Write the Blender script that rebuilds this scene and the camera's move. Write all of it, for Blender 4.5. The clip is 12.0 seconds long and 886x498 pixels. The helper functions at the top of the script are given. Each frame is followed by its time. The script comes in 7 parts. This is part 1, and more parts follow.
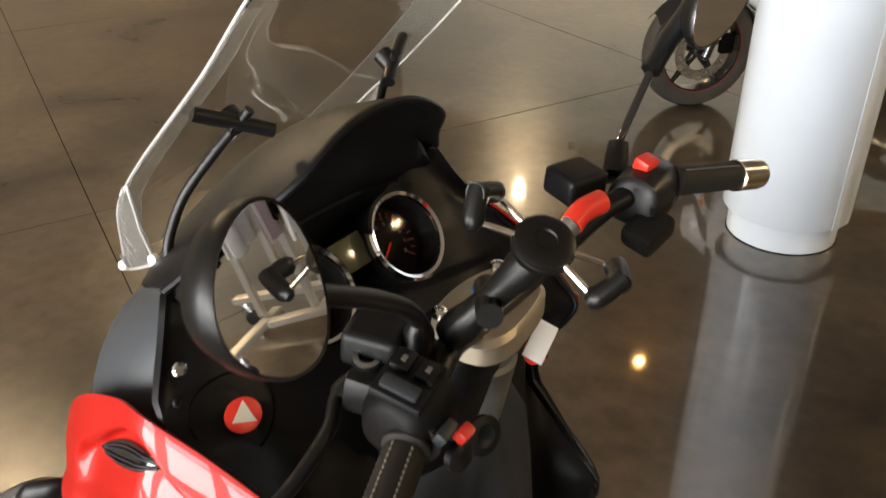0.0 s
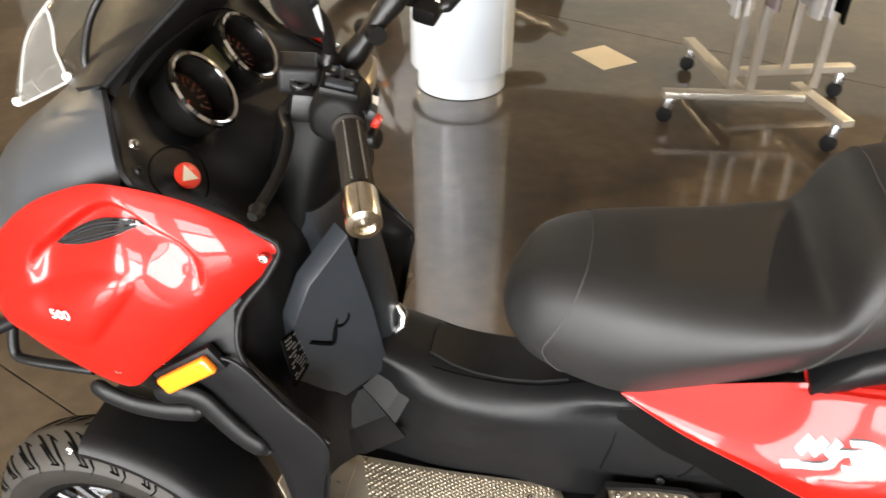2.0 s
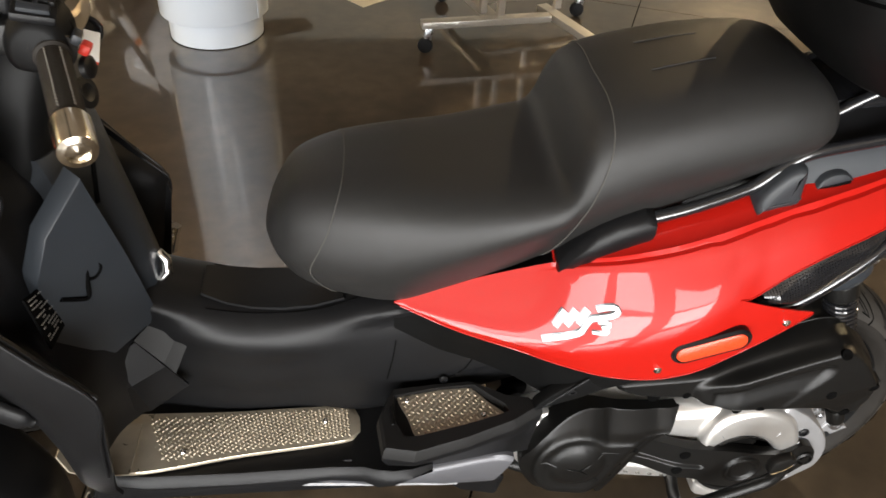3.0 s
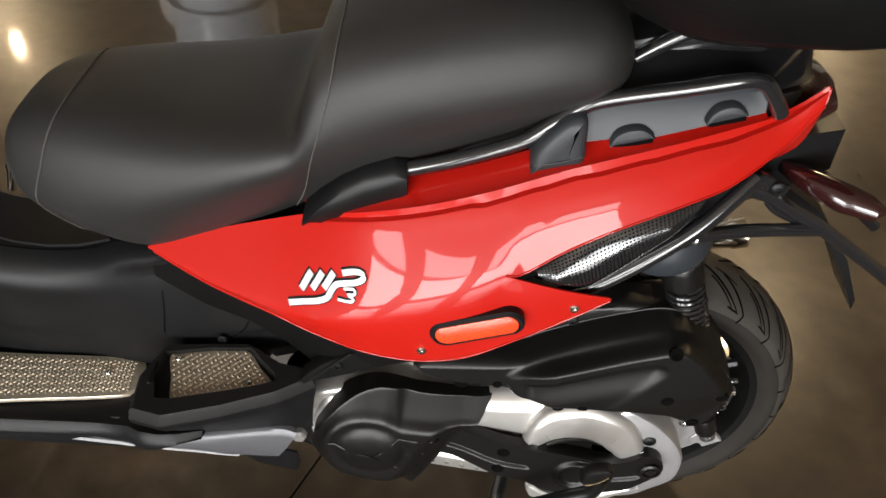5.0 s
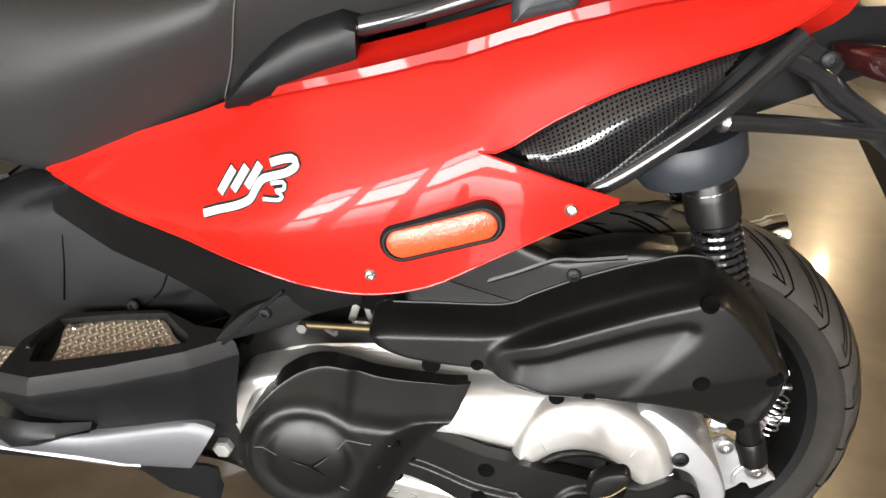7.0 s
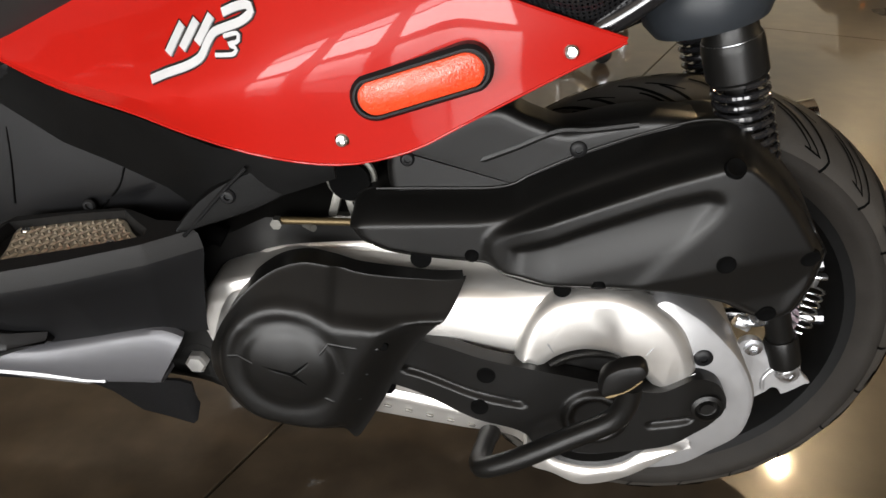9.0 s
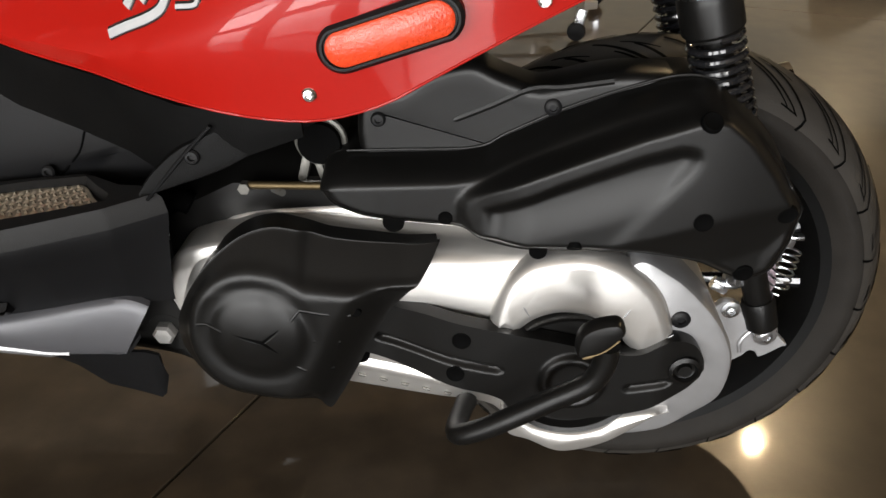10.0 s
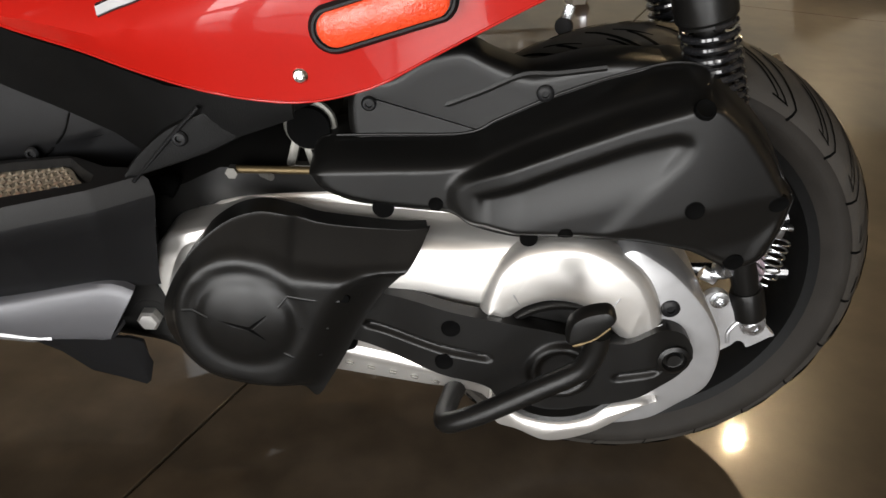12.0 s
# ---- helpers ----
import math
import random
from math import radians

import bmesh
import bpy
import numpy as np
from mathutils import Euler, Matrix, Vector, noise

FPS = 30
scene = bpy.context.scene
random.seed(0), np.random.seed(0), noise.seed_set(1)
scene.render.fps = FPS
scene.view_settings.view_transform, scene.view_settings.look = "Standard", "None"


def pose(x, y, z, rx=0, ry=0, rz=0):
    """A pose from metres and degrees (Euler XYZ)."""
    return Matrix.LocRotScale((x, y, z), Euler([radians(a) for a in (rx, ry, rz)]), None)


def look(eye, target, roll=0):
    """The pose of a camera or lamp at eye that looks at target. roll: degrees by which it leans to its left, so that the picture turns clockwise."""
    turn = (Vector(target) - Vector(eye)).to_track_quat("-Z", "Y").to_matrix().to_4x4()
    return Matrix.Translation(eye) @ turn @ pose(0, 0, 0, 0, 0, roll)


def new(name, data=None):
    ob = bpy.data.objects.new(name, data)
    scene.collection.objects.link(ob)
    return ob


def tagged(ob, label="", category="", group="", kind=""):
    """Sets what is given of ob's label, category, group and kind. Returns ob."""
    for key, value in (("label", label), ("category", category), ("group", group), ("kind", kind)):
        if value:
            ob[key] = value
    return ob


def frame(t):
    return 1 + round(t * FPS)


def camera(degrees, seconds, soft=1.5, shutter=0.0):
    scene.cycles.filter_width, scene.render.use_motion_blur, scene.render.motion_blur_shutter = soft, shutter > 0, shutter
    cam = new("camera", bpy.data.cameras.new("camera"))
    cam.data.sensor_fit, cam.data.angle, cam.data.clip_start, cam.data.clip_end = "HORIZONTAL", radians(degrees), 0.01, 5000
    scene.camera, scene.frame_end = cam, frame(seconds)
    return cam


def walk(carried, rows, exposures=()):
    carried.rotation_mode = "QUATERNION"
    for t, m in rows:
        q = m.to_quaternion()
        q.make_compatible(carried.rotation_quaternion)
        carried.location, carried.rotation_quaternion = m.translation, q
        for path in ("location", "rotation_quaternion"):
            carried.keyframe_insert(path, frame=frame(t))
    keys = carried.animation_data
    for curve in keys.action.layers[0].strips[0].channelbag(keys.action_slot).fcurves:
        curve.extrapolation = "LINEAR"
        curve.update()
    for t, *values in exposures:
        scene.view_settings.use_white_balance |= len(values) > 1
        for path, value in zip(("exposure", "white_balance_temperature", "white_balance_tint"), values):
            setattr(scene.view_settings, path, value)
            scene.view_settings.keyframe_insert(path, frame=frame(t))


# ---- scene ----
cam = camera(57.7, 12.0, shutter=0.3)
PATH = [
    (0, (-0.759, -0.563, 1.519), (-1.8, 0.814, 0.508), -1.0),
    (0.5, (-0.703, -0.673, 1.516), (-1.692, 0.729, 0.488), -0.9),
    (1, (-0.692, -0.771, 1.509), (-1.562, 0.655, 0.41), 0.1),
    (1.5, (-0.761, -0.913, 1.496), (-1.354, 0.624, 0.363), -0.3),
    (2, (-0.796, -1.01, 1.498), (-1.098, 0.594, 0.342), 0.2),
    (2.5, (-0.775, -1.043, 1.49), (-0.817, 0.577, 0.318), 1.8),
    (3, (-0.73, -1.044, 1.463), (-0.542, 0.516, 0.225), 2.7),
    (3.5, (-0.593, -1.065, 1.451), (-0.411, 0.487, 0.203), 3.2),
    (3.7, (-0.514, -1.08, 1.442), (-0.39, 0.458, 0.17), 3.5),
    (5.3, (-0.235, -0.871, 1.282), (-0.292, 0.64, -0.027), 1.4),
    (5.5, (-0.23, -0.842, 1.184), (-0.266, 0.776, 0.009), 0.9),
    (6, (-0.193, -0.864, 0.993), (-0.254, 0.854, -0.029), 0.7),
    (6.5, (-0.177, -0.895, 0.969), (-0.294, 0.857, 0.012), 0.6),
    (7, (-0.177, -0.915, 0.959), (-0.307, 0.86, 0.046), 1.6),
    (7.5, (-0.163, -0.921, 0.93), (-0.263, 0.835, -0.023), 1.7),
    (7.7, (-0.16, -0.919, 0.907), (-0.274, 0.819, -0.075), 1.1),
    (9.3, (-0.152, -0.859, 0.815), (-0.312, 0.879, -0.161), -0.6),
    (9.5, (-0.151, -0.858, 0.805), (-0.295, 0.88, -0.174), -0.6),
    (10, (-0.151, -0.862, 0.798), (-0.253, 0.864, -0.206), -0.3),
    (10.5, (-0.148, -0.862, 0.797), (-0.244, 0.858, -0.22), -0.4),
    (11, (-0.149, -0.861, 0.788), (-0.266, 0.848, -0.244), -0.5),
    (11.5, (-0.157, -0.861, 0.785), (-0.243, 0.856, -0.237), 0.3),
    (12, (-0.157, -0.862, 0.786), (-0.219, 0.862, -0.225), 0.9),
]
EXPOSURES = [(0, 1.25), (0.5, 1.12), (1, 1.05), (1.5, 1.5), (2, 1.85), (2.5, 1.85), (3, 1.2), (3.5, 1.05), (5.3, 0.95), (6, 1.5), (6.5, 1.65), (7, 1.7), (7.5, 1.5), (9.3, 0.65), (10.5, 0.37), (11, 0.30), (11.5, 0.36), (12, 0.58)]
walk(cam, [(t, look(eye, target, roll)) for t, eye, target, roll in PATH], EXPOSURES)
# daylight comes through the glazed front behind the camera
world = bpy.data.worlds.new("sky")
scene.world = world
world.use_nodes = True
sky = world.node_tree.nodes.new("ShaderNodeTexSky")
sky.sky_type, sky.sun_disc = "NISHITA", False
sky.sun_elevation, sky.sun_rotation = radians(38), radians(20)
back = world.node_tree.nodes["Background"]
back.inputs["Strength"].default_value = 0.12
world.node_tree.links.new(sky.outputs[0], back.inputs["Color"])
sun = new("sun", bpy.data.lights.new("sun", "SUN"))
sun.data.energy, sun.data.angle, sun.data.color = 2.5, radians(0.6), (1, 0.95, 0.88)
sun.matrix_world = look((3, 8, 9), (0, 0, 0))
GLAZED, BAYS, FRONT = (-6.9, 2.4), 3, -6.8
for k in range(BAYS):
    w = (GLAZED[1] - GLAZED[0]) / BAYS
    for z, tall in ((1.18, 1.74), (2.66, 0.86)):
        opening = new("window_daylight", bpy.data.lights.new("window_daylight", "AREA"))
        opening.data.shape, opening.data.size, opening.data.size_y = "RECTANGLE", w - 0.92, tall
        opening.data.energy, opening.data.color = 98 * tall * (1.0 if z < 2 else 0.6), (1.0, 0.985, 0.965)
        opening.matrix_world = look((GLAZED[0] + w * (k + 0.5), FRONT + 0.08, z), (GLAZED[0] + w * (k + 0.5), 0, z - 0.2))

# ---------------------------------------------------------------- helpers of this scene
V = Vector


def cr(pts, n, closed=False):
    """n points on a smooth curve through pts."""
    p = [V(q) for q in pts]
    k = len(p)
    segs = k if closed else k - 1
    lens = [max((p[(i + 1) % k] - p[i]).length, 1e-6) for i in range(segs)]
    total, out = sum(lens), []
    for j in range(n):
        s = total * j / (n if closed else n - 1)
        i = 0
        while i < segs - 1 and s > lens[i]:
            s -= lens[i]
            i += 1
        u = min(s / lens[i], 1.0)
        a = p[(i - 1) % k] if closed else p[max(i - 1, 0)]
        b, c = p[i], p[(i + 1) % k]
        d = p[(i + 2) % k] if closed else p[min(i + 2, k - 1)]
        m1, m2 = (c - a) * 0.5, (d - b) * 0.5
        if (c - a).length > 1e-9:
            m1 = (c - a).normalized() * min(m1.length, lens[i])
        if (d - b).length > 1e-9:
            m2 = (d - b).normalized() * min(m2.length, lens[i])
        u2, u3 = u * u, u * u * u
        out.append(b * (2 * u3 - 3 * u2 + 1) + m1 * (u3 - 2 * u2 + u) + c * (-2 * u3 + 3 * u2) + m2 * (u3 - u2))
    return out


def loft(rings, closed=True, caps=True):
    bm = bmesh.new()
    vs = [[bm.verts.new(q) for q in r] for r in rings]
    n = len(vs[0])
    for a, b in zip(vs, vs[1:]):
        for i in range(n if closed else n - 1):
            j = (i + 1) % n
            bm.faces.new((a[i], a[j], b[j], b[i]))
    if caps and closed:
        bm.faces.new(vs[0])
        bm.faces.new(vs[-1])
    bmesh.ops.recalc_face_normals(bm, faces=bm.faces)
    return bm


def sheet(rows, thick, side=None):
    """A grid of points with a thickness; side: a direction towards which its front looks."""
    bm = bmesh.new()
    fs = []
    for grid in rows if isinstance(rows[0][0], list) else [rows]:
        vs = [[bm.verts.new(q) for q in r] for r in grid]
        for a, b in zip(vs, vs[1:]):
            for i in range(len(a) - 1):
                bm.faces.new((a[i], a[i + 1], b[i + 1], b[i]))
    if isinstance(rows[0][0], list):
        bmesh.ops.remove_doubles(bm, verts=bm.verts, dist=2e-5)
        bmesh.ops.recalc_face_normals(bm, faces=bm.faces)
    fs = list(bm.faces)
    bm.normal_update()
    if side is not None and sum((f.normal.dot(V(side)) for f in fs)) < 0:
        bmesh.ops.reverse_faces(bm, faces=fs)
        bm.normal_update()
    back = {v: bm.verts.new(v.co - v.normal * thick) for v in list(bm.verts)}
    edges = [e for e in bm.edges if len(e.link_faces) == 1]
    for f in fs:
        bm.faces.new([back[v] for v in reversed(f.verts)])
    for e in edges:
        l = e.link_loops[0]
        a, b = l.vert, l.link_loop_next.vert
        bm.faces.new((b, a, back[a], back[b]))
    return bm


def offset(poly, d):
    """A closed outline of (x, z) moved inwards by d, and by less where it is narrow."""
    if not d:
        return list(poly)
    P = np.array(poly, float)
    n = len(P)
    Q = np.roll(P, -1, 0)
    s = 1 if (P[:, 0] * Q[:, 1] - Q[:, 0] * P[:, 1]).sum() > 0 else -1
    t = Q - np.roll(P, 1, 0)
    t /= np.maximum(np.linalg.norm(t, axis=1, keepdims=True), 1e-9)
    nrm = np.stack([-t[:, 1], t[:, 0]], 1) * s
    e = Q - P
    ee = np.maximum((e * e).sum(1), 1e-12)
    out, left = P.copy(), np.ones(n, bool)
    for k in (1.0, 0.85, 0.7, 0.55, 0.4, 0.25, 0.12):
        c = P + nrm * d * k
        f = np.clip(((c[:, None] - P[None]) * e[None]).sum(2) / ee, 0, 1)
        far = np.linalg.norm(c[:, None] - (P[None] + f[..., None] * e[None]), axis=2).min(1)
        good = left & (far >= d * k * 0.93)
        out[good] = c[good]
        left &= ~good
    return [tuple(q) for q in out]


def pillow(outline, steps, n=64, smooth=True, low=1.0):
    """A cover that stands on an (x, z) outline: steps of (inset, y), from the back to its front; low: how much of the inset its underside takes."""
    o = [(q[0], q[1]) for q in cr([(x, z, 0) for x, z in outline], n, True)] if smooth else outline
    rings = []
    for d, y in steps:
        ring = offset(o, d)
        if low < 1 and d:
            ring = [(a[0] + (b[0] - a[0]) * k, a[1] + (b[1] - a[1]) * k) for a, b in zip(o, ring) for k in [low + (1 - low) * min(max(0.5 - (b[1] - a[1]) / d * 1.0, 0), 1)]]
        rings.append([V((x, y, z)) for x, z in ring])
    return loft(rings)


def inside(poly, x, z):
    """Distance from (x, z) to the edge of a polygon: positive within it, negative outside."""
    best, odd = 9.0, False
    for (ax, az), (bx, bz) in zip(poly, poly[1:] + poly[:1]):
        dx, dz = bx - ax, bz - az
        f = min(max(((x - ax) * dx + (z - az) * dz) / (dx * dx + dz * dz + 1e-12), 0), 1)
        best = min(best, math.hypot(x - ax - dx * f, z - az - dz * f))
        if (az > z) != (bz > z) and x < ax + dx * (z - az) / dz:
            odd = not odd
    return best if odd else -best


def ease(v):
    v = min(max(v, 0.0), 1.0)
    return v * v * (3 - 2 * v)


def along(line, x):
    """The height of an (x, z) line at x."""
    for (ax, az), (bx, bz) in zip(line, line[1:]):
        if x <= bx:
            return az + (bz - az) * min(max((x - ax) / max(bx - ax, 1e-9), 0), 1)
    return line[-1][1]


def relief(lower, upper, deep, face, nx=90, nz=40, soft=1):
    """A moulded cover between two (x, z) lines that run the same way; face(x, z) gives its depth y, deep(x, z, y) the back of its rim."""
    lo, up = cr([(x, z, 0) for x, z in lower], nx), cr([(x, z, 0) for x, z in upper], nx)
    grid = []
    for a, b in zip(lo, up):
        grid.append([a.lerp(b, (0.5 - 0.5 * math.cos(math.pi * k / (nz - 1))) * 0.5 + 0.5 * k / (nz - 1)) for k in range(nz)])
    bm = bmesh.new()
    ys = np.array([[face(p.x, p.y) for p in row] for row in grid])
    for _ in range(soft):
        pad = np.pad(ys, 1, mode="edge")
        ys = sum(pad[a:a + nx, b:b + nz] for a in range(3) for b in range(3)) / 9
    vs = [[bm.verts.new((p.x, float(y), p.y)) for p, y in zip(row, yr)] for row, yr in zip(grid, ys)]
    for a, b in zip(vs, vs[1:]):
        for k in range(nz - 1):
            bm.faces.new((a[k], b[k], b[k + 1], a[k + 1]))
    ring = vs[0] + [r[-1] for r in vs[1:]] + vs[-1][-2::-1] + [r[0] for r in vs[-2:0:-1]]
    back = [bm.verts.new((v.co.x, deep(v.co.x, v.co.z, v.co.y), v.co.z)) for v in ring]
    for k in range(len(ring)):
        j = (k + 1) % len(ring)
        bm.faces.new((ring[k], ring[j], back[j], back[k]))
    bmesh.ops.remove_doubles(bm, verts=bm.verts, dist=2e-5)
    bmesh.ops.recalc_face_normals(bm, faces=bm.faces)
    front = [f for f in bm.faces if abs(f.normal.y) > 0.6]
    if sum(f.normal.y for f in front) > 0:
        bmesh.ops.reverse_faces(bm, faces=bm.faces)
    return bm


def frame_at(a, b):
    d = (V(b) - V(a)).normalized()
    up = V((0, 0, 1)) if abs(d.z) < 0.95 else V((1, 0, 0))
    u = d.cross(up).normalized()
    return d, u, u.cross(d).normalized()


def tube(pts, r, seg=12, n=None, closed=False):
    """A round bar along a path; r: one radius, or one for each of the resampled points."""
    p = cr(pts, n, closed) if n else [V(q) for q in pts]
    rings, u = [], None
    for i, c in enumerate(p):
        a, b = (p[i - 1], p[(i + 1) % len(p)]) if closed else (p[max(i - 1, 0)], p[min(i + 1, len(p) - 1)])
        d = (b - a).normalized()
        if u is None:
            u = frame_at(a, b)[1]
        u = (u - d * u.dot(d)).normalized()
        w = d.cross(u)
        rad = r if isinstance(r, (int, float)) else r[min(i, len(r) - 1)]
        rings.append([c + u * rad * math.cos(k * 2 * math.pi / seg) + w * rad * math.sin(k * 2 * math.pi / seg) for k in range(seg)])
    if closed:
        rings.append(rings[0])
        bm = loft(rings, caps=False)
        bmesh.ops.remove_doubles(bm, verts=bm.verts, dist=1e-6)
        return bm
    return loft(rings)


def lathe(profile, at, axis, seg=40, caps=True):
    """Turns (radius, height) round an axis through at."""
    d, u, w = frame_at((0, 0, 0), axis)
    rings = []
    for r, h in profile:
        c = V(at) + d * h
        rings.append([c + u * max(r, 1e-4) * math.cos(k * 2 * math.pi / seg) + w * max(r, 1e-4) * math.sin(k * 2 * math.pi / seg) for k in range(seg)])
    return loft(rings, caps=caps)


def block(size, at=(0, 0, 0), rot=(0, 0, 0), bevel=0.0, seg=2):
    bm = bmesh.new()
    bmesh.ops.create_cube(bm, size=1, matrix=Matrix.Diagonal((*size, 1)))
    if bevel:
        bmesh.ops.bevel(bm, geom=bm.edges, offset=bevel, segments=seg, profile=0.6, affect="EDGES")
    bmesh.ops.transform(bm, matrix=pose(*at, *rot), verts=bm.verts)
    return bm


def join(*bms):
    out = bmesh.new()
    for b in bms:
        me = bpy.data.meshes.new("tmp")
        b.to_mesh(me)
        out.from_mesh(me)
        bpy.data.meshes.remove(me)
        b.free()
    return out


def flip(bm):
    """The mirror image on the other side of the vehicle."""
    for v in bm.verts:
        v.co.y = -v.co.y
    bmesh.ops.reverse_faces(bm, faces=bm.faces)
    return bm


def moved(bm, m):
    bmesh.ops.transform(bm, matrix=m, verts=bm.verts)
    return bm


def part(name, bm, material, parent=None, label="", sharp=38):
    me = bpy.data.meshes.new(name)
    bm.to_mesh(me)
    bm.free()
    me.materials.append(material)
    for p in me.polygons:
        p.use_smooth = True
    me.set_sharp_from_angle(angle=radians(sharp))
    ob = new(name, me)
    if parent is not None:
        ob.parent = parent
    if label:
        ob["label"] = label
    return ob


def thing(name, label, category, group="", kind="", at=(0, 0, 0)):
    ob = new(name)
    ob.matrix_world = pose(*at)
    return tagged(ob, label, category, group, kind)


# ---------------------------------------------------------------- materials
def mat(name, base, rough=0.5, metal=0.0, vary=0.15, size=30.0, bump=0.0, grain=400.0, coat=0.0, spec=0.5, rvary=0.08, stretch=(1, 1, 1), tint=None, alpha=1.0, trans=0.0, ior=1.5, depth=0.002):
    m = bpy.data.materials.new(name)
    m.use_nodes = True
    nt = m.node_tree
    b = nt.nodes["Principled BSDF"]
    b.inputs["Metallic"].default_value = metal
    b.inputs["Coat Weight"].default_value = coat
    b.inputs["Coat Roughness"].default_value = 0.04
    b.inputs["Specular IOR Level"].default_value = spec
    b.inputs["Transmission Weight"].default_value = trans
    b.inputs["IOR"].default_value = ior
    b.inputs["Alpha"].default_value = alpha
    tc = nt.nodes.new("ShaderNodeTexCoord")
    mp = nt.nodes.new("ShaderNodeMapping")
    mp.inputs["Scale"].default_value = stretch
    nt.links.new(tc.outputs["Object"], mp.inputs["Vector"])
    n1 = nt.nodes.new("ShaderNodeTexNoise")
    n1.inputs["Scale"].default_value, n1.inputs["Detail"].default_value = size, 5
    nt.links.new(mp.outputs[0], n1.inputs["Vector"])
    n2 = nt.nodes.new("ShaderNodeTexNoise")
    n2.inputs["Scale"].default_value, n2.inputs["Detail"].default_value = grain, 2
    nt.links.new(mp.outputs[0], n2.inputs["Vector"])
    mix = nt.nodes.new("ShaderNodeMix")
    mix.data_type = "RGBA"
    dark = [c * (1 - vary) for c in base]
    lite = [min(c * (1 + vary), 1) for c in (tint or base)]
    mix.inputs[6].default_value, mix.inputs[7].default_value = (*dark, 1), (*lite, 1)
    nt.links.new(n1.outputs["Fac"], mix.inputs[0])
    nt.links.new(mix.outputs[2], b.inputs["Base Color"])
    mr = nt.nodes.new("ShaderNodeMapRange")
    mr.inputs["To Min"].default_value, mr.inputs["To Max"].default_value = max(rough - rvary, 0.02), min(rough + rvary, 1)
    nt.links.new(n1.outputs["Fac"], mr.inputs["Value"])
    nt.links.new(mr.outputs[0], b.inputs["Roughness"])
    if bump:
        bp = nt.nodes.new("ShaderNodeBump")
        bp.inputs["Strength"].default_value, bp.inputs["Distance"].default_value = bump, depth
        nt.links.new(n2.outputs["Fac"], bp.inputs["Height"])
        nt.links.new(bp.outputs[0], b.inputs["Normal"])
    return m


def glow(name, colour, strength):
    m = bpy.data.materials.new(name)
    m.use_nodes = True
    b = m.node_tree.nodes["Principled BSDF"]
    b.inputs["Base Color"].default_value = (*colour, 1)
    b.inputs["Emission Color"].default_value = (*colour, 1)
    b.inputs["Emission Strength"].default_value = strength
    return m


def polished_concrete():
    m = bpy.data.materials.new("polished concrete")
    m.use_nodes = True
    nt = m.node_tree
    b = nt.nodes["Principled BSDF"]
    tc = nt.nodes.new("ShaderNodeTexCoord")
    big = nt.nodes.new("ShaderNodeTexNoise")
    big.inputs["Scale"].default_value, big.inputs["Detail"].default_value, big.inputs["Distortion"].default_value = 1.3, 7, 0.6
    small = nt.nodes.new("ShaderNodeTexNoise")
    small.inputs["Scale"].default_value, small.inputs["Detail"].default_value = 14, 6
    fine = nt.nodes.new("ShaderNodeTexNoise")
    fine.inputs["Scale"].default_value, fine.inputs["Detail"].default_value = 160, 3
    for n in (big, small, fine):
        nt.links.new(tc.outputs["Object"], n.inputs["Vector"])
    ramp = nt.nodes.new("ShaderNodeValToRGB")
    ramp.color_ramp.elements[0].position, ramp.color_ramp.elements[0].color = 0.28, (0.0135, 0.0102, 0.0070, 1)
    ramp.color_ramp.elements[1].position, ramp.color_ramp.elements[1].color = 0.74, (0.100, 0.0755, 0.0510, 1)
    nt.links.new(big.outputs["Fac"], ramp.inputs[0])
    mul = nt.nodes.new("ShaderNodeMix")
    mul.data_type, mul.blend_type = "RGBA", "OVERLAY"
    mul.inputs[0].default_value = 0.62
    nt.links.new(ramp.outputs[0], mul.inputs[6])
    nt.links.new(small.outputs["Fac"], mul.inputs[7])
    nt.links.new(mul.outputs[2], b.inputs["Base Color"])
    mr = nt.nodes.new("ShaderNodeMapRange")
    mr.inputs["From Min"].default_value, mr.inputs["From Max"].default_value = 0.3, 0.7
    mr.inputs["To Min"].default_value, mr.inputs["To Max"].default_value = 0.27, 0.31
    nt.links.new(big.outputs["Fac"], mr.inputs["Value"])
    nt.links.new(mr.outputs[0], b.inputs["Roughness"])
    bp = nt.nodes.new("ShaderNodeBump")
    bp.inputs["Strength"].default_value, bp.inputs["Distance"].default_value = 0.006, 0.002
    nt.links.new(fine.outputs["Fac"], bp.inputs["Height"])
    nt.links.new(bp.outputs[0], b.inputs["Normal"])
    b.inputs["Specular IOR Level"].default_value = 0.28
    b.inputs["Coat Weight"].default_value, b.inputs["Coat Roughness"].default_value, b.inputs["Coat IOR"].default_value = 1.0, 0.045, 1.6
    return m


RED = mat("red gloss paint", (0.335, 0.0068, 0.0034), 0.42, 0.0, vary=0.05, size=300, coat=0.36, rvary=0.02, spec=0.18)
RED_P = mat("red plastic", (0.62, 0.03, 0.015), 0.35)
BLACK = mat("matt black plastic", (0.0058, 0.0058, 0.0062), 0.42, size=12, vary=0.25, bump=0.10, grain=900, rvary=0.06, spec=0.19)
GREY = mat("dark grey plastic", (0.022, 0.024, 0.027), 0.46, size=12, vary=0.15, bump=0.12, grain=900, spec=0.3)
NOSE = mat("slate grey nose plastic", (0.045, 0.049, 0.054), 0.42, size=10, vary=0.12, bump=0.10, grain=900, spec=0.3)
